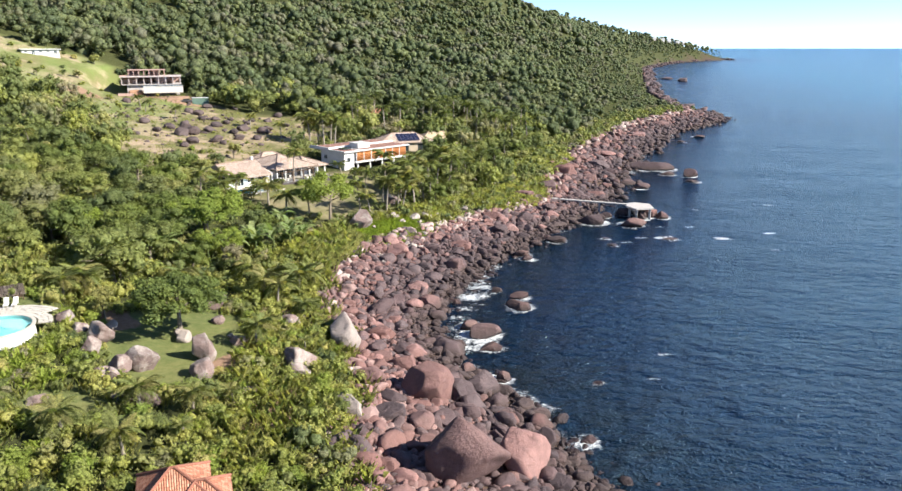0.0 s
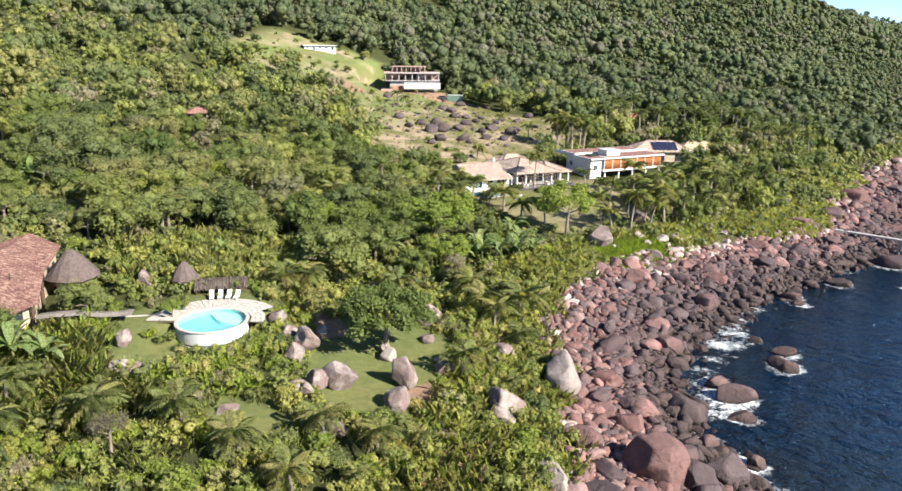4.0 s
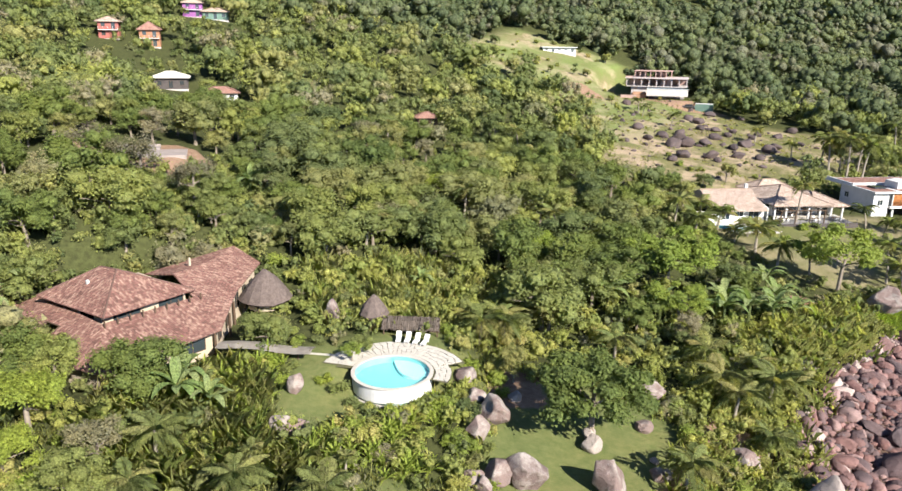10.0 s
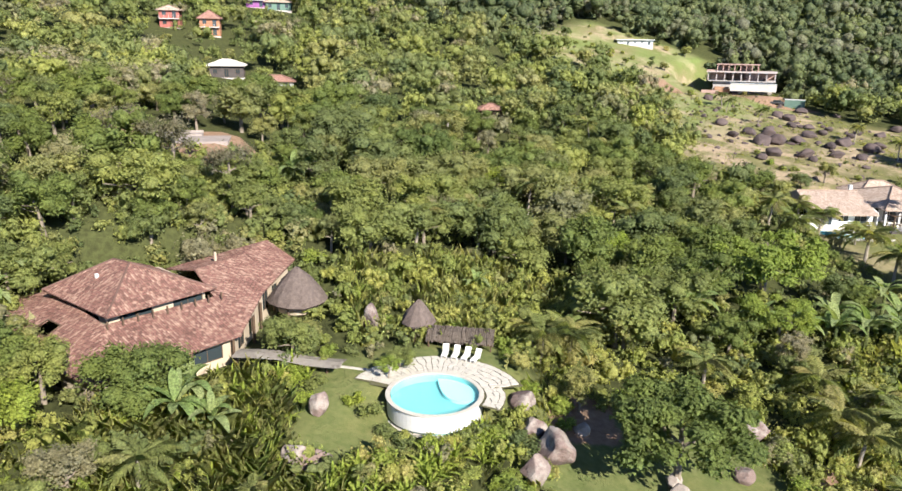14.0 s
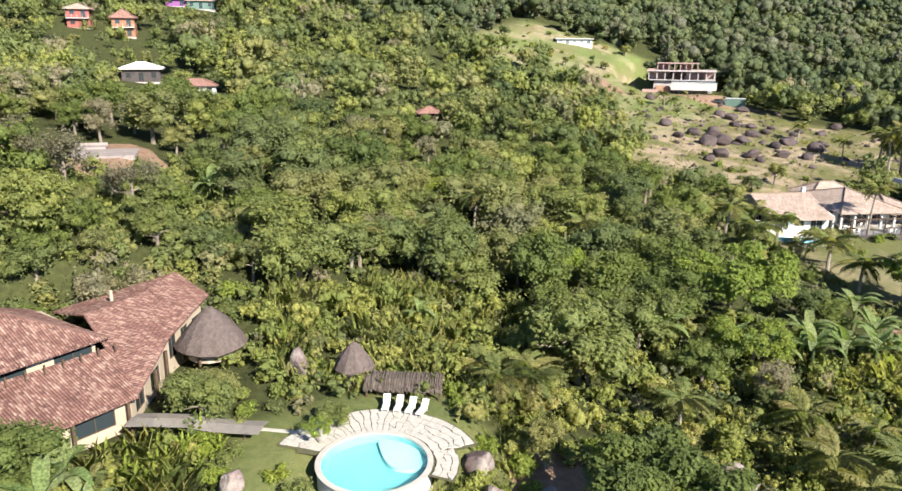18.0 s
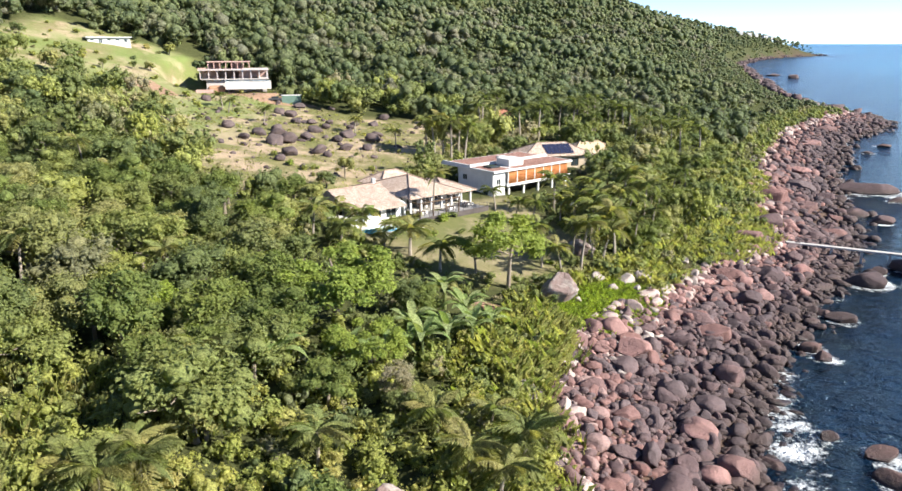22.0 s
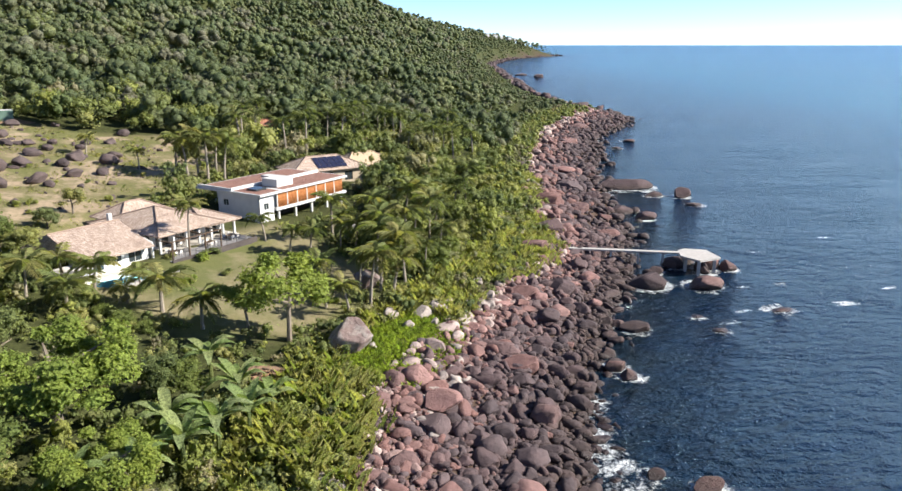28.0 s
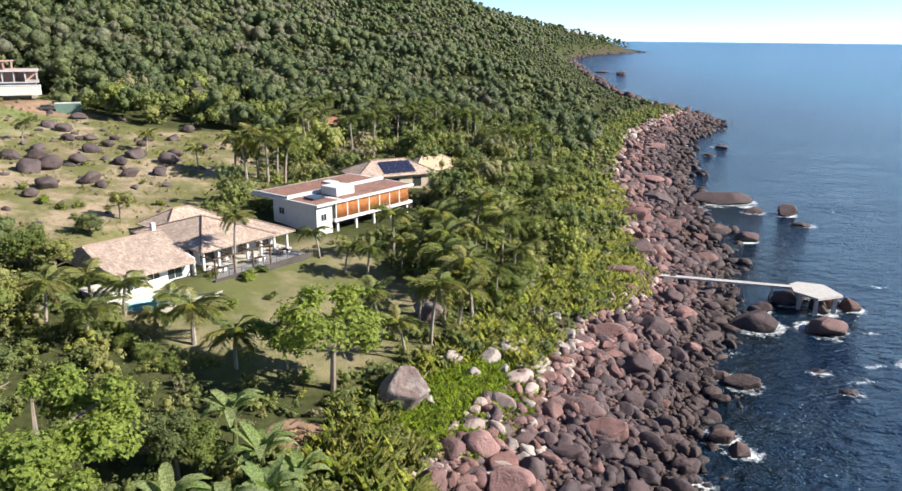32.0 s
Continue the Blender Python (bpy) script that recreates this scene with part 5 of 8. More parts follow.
        vs = [p + d * (h0 + 0.05) - n * 0.1, p + d * (h1 - 0.05) - n * 0.1, p + d * (h1 - 0.05) + n * 0.1, p + d * (h0 + 0.05) + n * 0.1]
        lo = [g.verts.new((v.x, v.y, z0 + b + 0.05)) for v in vs]
        hi = [g.verts.new((v.x, v.y, z0 + t - 0.05)) for v in vs]
        g.faces.new(lo[::-1])
        g.faces.new(hi)
        for i in range(4):
            g.faces.new((lo[i], lo[(i + 1) % 4], hi[(i + 1) % 4], hi[i]))
        part("pane", g, M_GLASS, ob, "dark reflective window pane")
    return ob


def hip_roof(x0, x1, y0, y1, ze, zr, mat, parent, label="", gable_w=False, gable_e=False, thick=0.16):
    """Four slopes (or two and gables) over a rectangle; the ridge runs along x."""
    ym = (y0 + y1) / 2
    run = (y1 - y0) / 2
    a = x0 if gable_w else min(x0 + run, (x0 + x1) / 2)
    b = x1 if gable_e else max(x1 - run, (x0 + x1) / 2)
    ra, rb = (a, ym, zr), (b, ym, zr)
    slab("roof_slope", [(x0, y0, ze), (x1, y0, ze), rb, ra] if b - a > 0.05 else [(x0, y0, ze), (x1, y0, ze), rb], thick, mat, parent, label)
    slab("roof_slope", [(x1, y1, ze), (x0, y1, ze), ra, rb] if b - a > 0.05 else [(x1, y1, ze), (x0, y1, ze), ra], thick, mat, parent, label)
    if not gable_e:
        slab("roof_slope", [(x1, y0, ze), (x1, y1, ze), rb], thick, mat, parent, label)
    if not gable_w:
        slab("roof_slope", [(x0, y1, ze), (x0, y0, ze), ra], thick, mat, parent, label)
    for p, q in ((ra, rb),) + (() if gable_e else (((x1, y0, ze), rb), ((x1, y1, ze), rb))) + (() if gable_w else (((x0, y0, ze), ra), ((x0, y1, ze), ra))):
        if (Vector(q) - Vector(p)).length > 0.1:
            part("ridge_tiles", tube(bmesh.new(), [(p[0], p[1], p[2] + 0.03), (q[0], q[1], q[2] + 0.03)], [0.14, 0.14], 6), mat, parent)


def four_walls(x0, x1, y0, y1, z0, z1, mat, parent, south=(), north=(), east=(), west=(), thick=0.22):
    wall("wall", (x0, y0), (x1, y0), z0, z1, thick, mat, parent, south)
    wall("wall", (x1, y1), (x0, y1), z0, z1, thick, mat, parent, north)
    wall("wall", (x1, y0 + thick / 2 + 0.003), (x1, y1 - thick / 2 - 0.003), z0, z1, thick, mat, parent, east)
    wall("wall", (x0, y1 - thick / 2 - 0.003), (x0, y0 + thick / 2 + 0.003), z0, z1, thick, mat, parent, west)


def post(x, y, z0, z1, r, mat, parent, name="post"):
    return part(name, boxed(x - r, x + r, y - r, y + r, z0, z1), mat, parent)


# ---- old house with the clay roofs ----
old_house = thing("house", "sprawling old house under weathered mottled clay-tile roofs", "house", pose(-80, 68, 10.6))
H = old_house
part("floor_slab", boxed(-6.6, 9.4, -11.4, 4.0, -1.2, 0.15), M_CREAM, H)
four_walls(-6.4, 3.0, -4.9, 4.4, 0.15, 5.5, M_CREAM, H, south=[(1, 3, 4.0, 5.1), (5, 8, 4.0, 5.1)], east=[(1, 4, 4.0, 5.1), (6, 9, 4.0, 5.1)])
UPPER = dict(near=(4.3, -5.4, 5.4), right=(3.7, 5.4, 5.4), left=(-7.4, -6.6, 5.4), back=(-8.0, 4.2, 5.4), ridge_a=(-1.8, -0.4, 8.0), ridge_b=(-4.4, -0.8, 7.9))
for _corners in (("left", "near", "ridge_a", "ridge_b"), ("near", "right", "ridge_a"), ("right", "back", "ridge_b", "ridge_a"), ("back", "left", "ridge_b")):
    slab("roof_slope", [UPPER[c] for c in _corners], 0.16, M_CLAY, H, "upper hipped roof of old mottled clay tiles")
for _p, _q in (("near", "ridge_a"), ("right", "ridge_a"), ("ridge_a", "ridge_b"), ("left", "ridge_b")):
    part("ridge_tiles", tube(bmesh.new(), [UPPER[_p], UPPER[_q]], [0.10, 0.10], 6), M_CLAY, H)
slab("roof_slope", [(11.0, -9.4, 2.75), (10.4, 3.9, 2.9), (4.1, 5.2, 4.75), (4.1, -5.5, 4.75)], 0.16, M_CLAY, H, "lower skirt roof of clay tiles")
SKIRT = [Vector(p) for p in ((-8.5, -13.6, 2.6), (11.0, -9.4, 2.75), (4.1, -5.5, 4.75), (-6.1, -5.5, 4.75))]


def on_skirt(u, v, lift=0.0):
    p = SKIRT[0].lerp(SKIRT[1], u).lerp(SKIRT[3].lerp(SKIRT[2], u), v)
    return (p.x, p.y, p.z + lift)


for _u0, _u1, _v0, _v1 in ((0, 0.32, 0, 1), (0.50, 1, 0, 1), (0.32, 0.50, 0, 0.40), (0.32, 0.50, 0.66, 1)):
    slab("roof_slope", [on_skirt(_u0, _v0), on_skirt(_u1, _v0), on_skirt(_u1, _v1), on_skirt(_u0, _v1)], 0.16, M_CLAY, H, "lower skirt roof of clay tiles")
roof_hole = [on_skirt(0.325, 0.41, 0.03), on_skirt(0.495, 0.41, 0.03), on_skirt(0.495, 0.65, 0.03), on_skirt(0.325, 0.65, 0.03)]
for _p, _q in zip(roof_hole, roof_hole[1:] + roof_hole[:1]):
    part("opening_frame", tube(bmesh.new(), [_p, _q], [0.07, 0.07], 6), M_WOODDARK, H, "dark timber edge of the open roof light")
slab("roof_slope", [(-16.0, -7.5, 2.7), (-8.5, -13.6, 2.6), (-6.1, -5.5, 4.75), (-9.0, -4.6, 4.6)], 0.16, M_CLAY, H)
slab("roof_slope", [(10.3, 3.9, 2.9), (4.4, 10.2, 4.0), (-2.6, 11.6, 6.0), (-0.8, 5.6, 6.2)], 0.16, M_CLAY, H, "long wing roof of clay tiles")
slab("roof_slope", [(4.4, 10.2, 4.0), (-0.4, 17.4, 4.9), (-5.2, 17.0, 6.3), (-2.6, 11.6, 6.02)], 0.16, M_CLAY, H, "long wing roof of clay tiles")
slab("roof_slope", [(-10.0, 17.2, 4.6), (-8.0, 6.0, 4.6), (-0.8, 5.6, 6.2), (-2.6, 11.6, 6.0), (-5.2, 17.0, 6.3)], 0.16, M_CLAY, H)
wall("wall", (9.6, -8.6), (9.4, 3.4), 0.15, 2.4, 0.2, M_CREAM, H, [(1, 3.2, 0.1, 2.0), (4.5, 6.5, 0.8, 2.0), (8, 11, 0.7, 2.0)])
wall("wall", (-5.5, -11.2), (9.4, -8.7), 0.15, 2.3, 0.2, M_CREAM, H, [(2, 4, 0.8, 1.9), (7, 10, 0.1, 2.0)])
wall("wall", (9.2, 3.7), (3.9, 9.6), -0.6, 2.75, 0.2, M_CREAM, H, [(1, 3, 1.2, 2.8), (4.5, 6.8, 1.2, 2.8)])
wall("wall", (3.7, 9.8), (-0.6, 16.4), -0.6, 3.9, 0.2, M_CREAM, H, [(1, 2.4, 2.0, 4.0), (3.4, 4.8, 2.0, 4.0), (5.8, 7.2, 2.0, 4.0)])
wall("wall", (-0.8, 16.5), (-9.0, 16.5), -0.6, 4.4, 0.2, M_CREAM, H)
for px_, py_ in ((10.5, -9.0), (10.4, -5.0), (10.3, -1.0), (10.0, 3.2), (7.0, 7.2), (4.2, 9.8)):
    post(px_, py_, -1.4, 2.85, 0.11, M_WOODDARK, H)
for k in range(9):
    post(4.9, -5.6 + k * 1.35, 4.55, 5.3, 0.06, M_WOODDARK, H, "rafter")
part("chimney", boxed(-3.55, -3.3, 9.25, 9.5, 4.5, 6.75, 0.03), M_CREAM, H)
part("vent_pipe", boxed(-3.2, -2.9, -3.2, -2.9, 6.0, 7.2, 0.02), M_WHITE, H)
part("veranda_floor", boxed(9.6, 12.0, -9.6, -5.2, -1.3, -0.1), M_CONCRETE, H)
for k in range(5):
    post(11.9, -9.5 + k, -0.1, 0.9, 0.05, M_WOODDARK, H, "rail_post")
part("rail", boxed(11.85, 11.95, -9.5, -5.4, 0.9, 0.98), M_WOODDARK, H)


def thatch_hut(x, y, r, eave, peak, sides=14, label="round hut with a grey-brown thatched roof", base=None):
    z = gz(x, y) if base is None else base
    ob = thing("thatched_hut", label, "hut", pose(x, y, z), "thatched huts")
    rr = random.Random(int(x * 10))
    bm = bmesh.new()
    rings = []
    for k in range(6):
        t = k / 5
        q = r * (1 - t) ** 0.8 + 0.12
        h = eave + (peak - eave) * (t ** 0.95)
        rings.append([bm.verts.new((math.cos(a * math.tau / sides) * q * (1 + rr.uniform(-0.04, 0.04)), math.sin(a * math.tau / sides) * q * (1 + rr.uniform(-0.04, 0.04)), h + rr.uniform(-0.06, 0.06))) for a in range(sides)])
    for p, q in zip(rings, rings[1:]):
        for k in range(sides):
            bm.faces.new((p[k], p[(k + 1) % sides], q[(k + 1) % sides], q[k]))
    bm.faces.new(rings[-1])
    under = [bm.verts.new((v.co.x * 0.93, v.co.y * 0.93, v.co.z - 0.22)) for v in rings[0]]
    for k in range(sides):
        bm.faces.new((rings[0][(k + 1) % sides], rings[0][k], under[k], under[(k + 1) % sides]))
    bm.faces.new(under[::-1])
    part("thatched_roof", bm, M_OLDTHATCH, ob)
    for k in range(6):
        a = k * math.tau / 6
        post(math.cos(a) * r * 0.8, math.sin(a) * r * 0.8, -0.4, eave + 0.3, 0.09, M_WOODDARK, ob)
    bm = tube(bmesh.new(), [(0, 0, -0.3), (0, 0, eave)], [r * 0.7, r * 0.7], 12)
    part("wall", bm, M_CREAM, ob)
    return ob


thatch_hut(-75.2, 82.0, 3.1, 0.8, 4.3, base=12.2)
thatch_hut(-62.6, 87.4, 1.7, 1.7, 3.9, 10, "small stone hut with a thatched cap beside the pool", base=10.8)

# thatched shelter behind the loungers
shelter = thing("shelter", "long low shelter with a shaggy thatched roof", "shelter", pose(-57.9, 88.5, 10.2, 0, 0, 34) @ Matrix.Diagonal((0.86, 0.86, 0.9, 1)))
bm = bmesh.new()
rs = random.Random(3)
rows = []
for k in range(71):
    xx = -3.8 + k * 7.6 / 70
    j = rs.uniform(-0.07, 0.07)
    rows.append([bm.verts.new(v) for v in ((xx, 1.0, 2.6 + j), (xx, -0.2, 2.42 + j + 0.05 * (k % 2)), (xx, -0.95 + rs.uniform(-0.08, 0.08), 1.95 + j + 0.06 * (k % 2)), (xx + rs.uniform(-0.04, 0.04), -1.2 + rs.uniform(-0.1, 0.1), 1.5 + rs.uniform(-0.2, 0.2)))])
for p, q in zip(rows, rows[1:]):
    for k in range(3):
        bm.faces.new((p[k], q[k], q[k + 1], p[k + 1]))
bmesh.ops.solidify(bm, geom=bm.faces[:], thickness=0.14)
part("thatched_roof", bm, M_THATCH, shelter)
for xx in (-3.5, -1.2, 1.2, 3.5):
    post(xx, -0.8, -0.3, 2.1, 0.08, M_WOODDARK, shelter)
    post(xx, 0.8, -0.3, 2.4, 0.08, M_WOODDARK, shelter)
part("back_wall", boxed(-3.6, 3.6, 0.85, 1.0, -0.3, 2.3), M_WOODDARK, shelter)

# curved canvas roof over the path from the house to the pool
canopy = thing("canopy", "curved beige canvas walkway roof on timber posts", "canopy", pose(0, 0, 0))
bm = bmesh.new()
pts = [(-68.6, 70.6, 12.6), (-67.0, 71.6, 12.75), (-65.4, 73.2, 12.55), (-63.9, 74.6, 12.1), (-62.4, 75.8, 11.95), (-61.0, 76.6, 12.05)]
rows = []
for i, p in enumerate(pts):
    a, b = Vector(pts[max(i - 1, 0)]), Vector(pts[min(i + 1, 5)])
    n = Vector((-(b - a).y, (b - a).x, 0)).normalized()
    rows.append([bm.verts.new(Vector(p) + n * s + Vector((0, 0, -0.16 * abs(s)))) for s in (-1.0, -0.5, 0, 0.5, 1.0)])
for p, q in zip(rows, rows[1:]):
    for k in range(4):
        bm.faces.new((p[k], q[k], q[k + 1], p[k + 1]))
bmesh.ops.solidify(bm, geom=bm.faces[:], thickness=0.05)
part("canvas", bm, M_CANVAS, canopy)
for p in pts[::2]:
    post(p[0], p[1], gz(p[0], p[1]) - 0.3, p[2] - 0.1, 0.07, M_WOODDARK, canopy)
post(-63.2, 74.0, 9.8, 11.9, 0.07, M_WOODDARK, canopy)

# ---- round pool with its paved terrace ----
PX, PY, PZ = -52.6, 79.5, 11.0


def disc(r, z0, z1, n=64, hole=0.0):
    bm = bmesh.new()
    ring = lambda q, z: [bm.verts.new((math.cos(k * math.tau / n) * q, math.sin(k * math.tau / n) * q, z)) for k in range(n)]
    o0, o1 = ring(r, z0), ring(r, z1)
    for k in range(n):
        bm.faces.new((o0[k], o0[(k + 1) % n], o1[(k + 1) % n], o1[k]))
    if hole:
        i0, i1 = ring(hole, z0), ring(hole, z1)
        for k in range(n):
            j = (k + 1) % n
            bm.faces.new((i0[j], i0[k], i1[k], i1[j]))
            bm.faces.new((o1[k], o1[j], i1[j], i1[k]))
            bm.faces.new((o0[j], o0[k], i0[k], i0[j]))
    else:
        bm.faces.new(o1)
        bm.faces.new(o0[::-1])
    return bm


pool = thing("swimming_pool", "round raised swimming pool with turquoise water and a white wall", "pool", pose(PX, PY, PZ))
part("drum_wall", disc(4.0, -1.5, -0.02, 64, 3.72), M_WHITE, pool, "white rendered pool wall")
part("plinth", disc(4.1, -1.9, -1.76, 64), M_FLAG, pool)
part("basin_floor", disc(3.72, -1.75, -0.75, 64), M_POOLFLOOR, pool, "turquoise basin floor")
part("coping", disc(4.12, -0.02, 0.06, 64, 3.72), M_FLAG, pool, "stone coping round the water")
bm = bmesh.new()
top = []
for k in range(41):
    a = radians(40 + k * 90 / 40)
    top.append(bm.verts.new((math.cos(a) * 3.69, math.sin(a) * 3.69, -0.46)))
for u, v in ((0.03, 0.80), (0.07, 0.60), (0.12, 0.40), (0.19, 0.22), (0.28, 0.08), (0.39, -0.02), (0.52, -0.08), (0.66, -0.10), (0.80, -0.08), (0.91, -0.04)):
    top.append(bm.verts.new(((u * 0.77 - v * 0.64) * 3.70, (u * 0.64 + v * 0.77) * 3.70, -0.46)))
f = bm.faces.new(top)
r_ = bmesh.ops.extrude_face_region(bm, geom=[f])
bmesh.ops.translate(bm, verts=[v for v in r_["geom"] if isinstance(v, bmesh.types.BMVert)], vec=(0, 0, -0.3))
bmesh.ops.recalc_face_normals(bm, faces=bm.faces)
part("shallow_ledge", bm, M_POOLLEDGE, pool, "pale shallow ledge under the water")
part("liner", disc(3.719, -0.748, -0.022, 64, 3.695), M_POOLFLOOR, pool, "turquoise pool lining")
water = part("water", disc(3.69, -0.10, -0.06, 64), M_POOLWATER, pool, "clear still pool water")
water.visible_shadow = False
for k in range(7):
    a = radians(-95 + k * 22)
    post(math.cos(a) * 3.9, math.sin(a) * 3.9, -3.6, -2.0, 0.12, M_WHITE, pool, "support")

def ring_sheet(a0, a1, q0, q1, n=50):
    A = np.radians(np.linspace(a0, a1, n))
    return np.array([(math.cos(a) * q, math.sin(a) * q, -0.13) for a in A for q in (q0, q1)]), np.array([(2 * i, 2 * i + 1, 2 * i + 3, 2 * i + 2) for i in range(n - 1)])


_v1, _f1 = ring_sheet(16, 206, 4.1, 5.95)
_v2, _f2 = ring_sheet(56, 202, 5.95, 7.7)
terrace = tagged(new("pavement_terrace", fast_mesh("terrace", np.concatenate([_v1, _v2]), np.concatenate([_f1, _f2 + len(_v1)]), [M_LAWNPATCH])), "grassy joints under the pool terrace stones", "pavement", kind="structure")
terrace.matrix_world = pose(PX, PY, PZ)
rs = random.Random(12)


def flagstones(r0, r1, rows, a0, a1, n):
    rad = [r0 + (r1 - r0) * k / rows for k in range(rows + 1)]
    grid = [[(radians(a0 + (a1 - a0) * i / n + (rs.uniform(-0.28, 0.28) * (a1 - a0) / n)), rad[k] + (rs.uniform(-0.24, 0.24) if 0 < k < rows else rs.uniform(-0.1, 0.1))) for i in range(n + 1)] for k in range(rows + 1)]
    for k in range(rows):
        for i in range(n):
            cell = [grid[k][i], grid[k][i + 1], grid[k + 1][i + 1], grid[k + 1][i]]
            ca, cr = sum(c[0] for c in cell) / 4, sum(c[1] for c in cell) / 4
            bm = bmesh.new()
            z = rs.uniform(-0.02, 0.01)
            pts = [(math.cos(ca + (a - ca) * 0.88) * (cr + (q - cr) * 0.88), math.sin(ca + (a - ca) * 0.88) * (cr + (q - cr) * 0.88)) for a, q in cell]
            lo = [bm.verts.new((x_, y_, -0.16)) for x_, y_ in pts]
            hi = [bm.verts.new((x_, y_, -0.03 + z)) for x_, y_ in pts]
            bm.faces.new(hi)
            for j in range(4):
                bm.faces.new((lo[j], lo[(j + 1) % 4], hi[(j + 1) % 4], hi[j]))
            bmesh.ops.recalc_face_normals(bm, faces=bm.faces)
            part("flagstone", bm, M_FLAG, terrace)


flagstones(4.25, 7.55, 5, 58, 200, 27)
flagstones(4.25, 5.85, 3, 18, 57, 8)
for k in range(5):
    st = part("step_stone", boxed(-0.45, 0.45, -0.2, 0.2, 0, 0.08, 0.03), M_FLAG, terrace)
    st.matrix_local = pose(-7.4 - k * 0.75, -0.6 - k * 0.42, -0.2 + 0.0, 0, 0, 30)

lounger = thing("sun_lounger", "white sun lounger with raised back on the pool terrace", "lounger", pose(0, 0, 0), "pool loungers")
part("bed_frame", boxed(-0.33, 0.33, -0.95, 0.45, 0.26, 0.32, 0.01), M_WHITE, lounger)
part("mattress", boxed(-0.31, 0.31, -0.93, 0.43, 0.325, 0.41, 0.03), M_FABRIC, lounger)
bk = part("backrest", boxed(-0.33, 0.33, 0.0, 0.8, 0.0, 0.09, 0.03), M_FABRIC, lounger)
bk.matrix_local = pose(0, 0.42, 0.32, 50, 0, 0)
for lx in (-0.28, 0.28):
    for ly in (-0.85, 0.4):
        post(lx, ly, 0, 0.26, 0.025, M_WHITE, lounger, "leg")
spots = [(-57.35, 85.75, 36), (-56.45, 86.25, 30), (-55.5, 86.65, 24), (-54.55, 86.95, 18)]
lounger.scale = (0.88, 0.88, 0.88)
lounger.matrix_world = pose(spots[0][0], spots[0][1], PZ - 0.03, 0, 0, spots[0][2]) @ Matrix.Scale(0.88, 4)
for sx_, sy_, tz in spots[1:]:
    copy_thing(lounger, pose(sx_, sy_, PZ - 0.03, 0, 0, tz))

# small tile-roofed gazebo
gaz = thing("gazebo", "garden gazebo with a bright red clay-tile roof", "gazebo", pose(-22.0, 50.6, gz(-22, 50) - 0.1, 0, 0, 20) @ Matrix.Diagonal((0.82, 0.82, 0.9, 1)))
hip_roof(-3.4, 3.4, -3.2, 3.2, 2.4, 4.2, M_REDTILE, gaz, "red clay-tile roof")
hip_roof(-0.4, 5.2, -4.0, 0.8, 2.0, 3.4, M_REDTILE, gaz, "lower red clay-tile roof")
for px_ in (-2.8, 2.8):
    for py_ in (-2.6, 2.6):
        post(px_, py_, -0.4, 2.5, 0.1, M_WOODDARK, gaz)
part("floor_slab", boxed(-3.0, 3.0, -2.8, 2.8, -0.5, 0.1), M_FLAG, gaz)

# ---- white villa with the pale roofs ----
villa = thing("villa", "white villa with pale weathered tile roofs and an open veranda", "house", pose(-47.4, 186.0, 9.6, 0, 0, 45))
H = villa
part("floor_slab", boxed(-13.0, 14.4, -7.7, 7.6, -1.6, 0.12), M_FLAG, H)
# wing with its ridge along the house
four_walls(-12.6, -2.9, -7.6, 6.6, 0.12, 2.45, M_WHITE, H, west=[(1, 2.6, 0.8, 2.1), (4, 5.8, 0.8, 2.1), (8.5, 10.3, 0.8, 2.1)], south=[(0.8, 2.6, 0.1, 2.1), (3.6, 5.4, 0.7, 2.1), (6.4, 8.6, 0.1, 2.1)])
slab("roof_slope", [(-13.9, -9.2, 2.35), (-3.0, -9.4, 2.35), (-1.6, 0.5, 4.65), (-12.6, 0.7, 4.65)], 0.16, M_PALETILE, H, "long weathered slope of pale pinkish tiles")
slab("roof_slope", [(-2.0, 8.2, 2.6), (-13.9, 8.2, 2.6), (-12.6, 0.71, 4.65), (-1.6, 0.51, 4.65)], 0.16, M_PALETILE, H)
slab("roof_slope", [(-13.9, 8.2, 2.55), (-13.9, -9.2, 2.35), (-12.61, 0.7, 4.65)], 0.16, M_PALETILE, H)
part("ridge_tiles", tube(bmesh.new(), [(-12.6, 0.7, 4.7), (-1.6, 0.5, 4.7)], [0.14, 0.14], 6), M_PALETILE, H)
wall("wall", (-2.55, 7.0), (-2.55, -8.3), 0.12, 2.55, 0.24, M_WHITE, H, [(12.2, 14.2, 0.1, 2.2)], "white gable wall", True, 1.75)
# middle block behind the veranda
wall("wall", (14.0, -4.0), (14.0, 6.8), 0.12, 2.75, 0.24, M_WHITE, H, [(2, 4, 0.8, 2.2)])
wall("wall", (14.1, 7.0), (-2.4, 7.0), 0.12, 2.75, 0.24, M_WHITE, H, [(3, 5, 0.8, 2.2), (9, 12, 0.8, 2.2)])
wall("wall", (-2.4, -4.0), (13.8, -4.0), 0.12, 2.75, 0.24, M_WHITE, H, [(0.8, 2.6, 0.05, 2.4), (3.4, 5.9, 0.05, 2.4), (6.9, 8.9, 0.05, 2.4), (9.8, 11.8, 0.05, 2.4), (13, 15.4, 0.05, 2.4)])
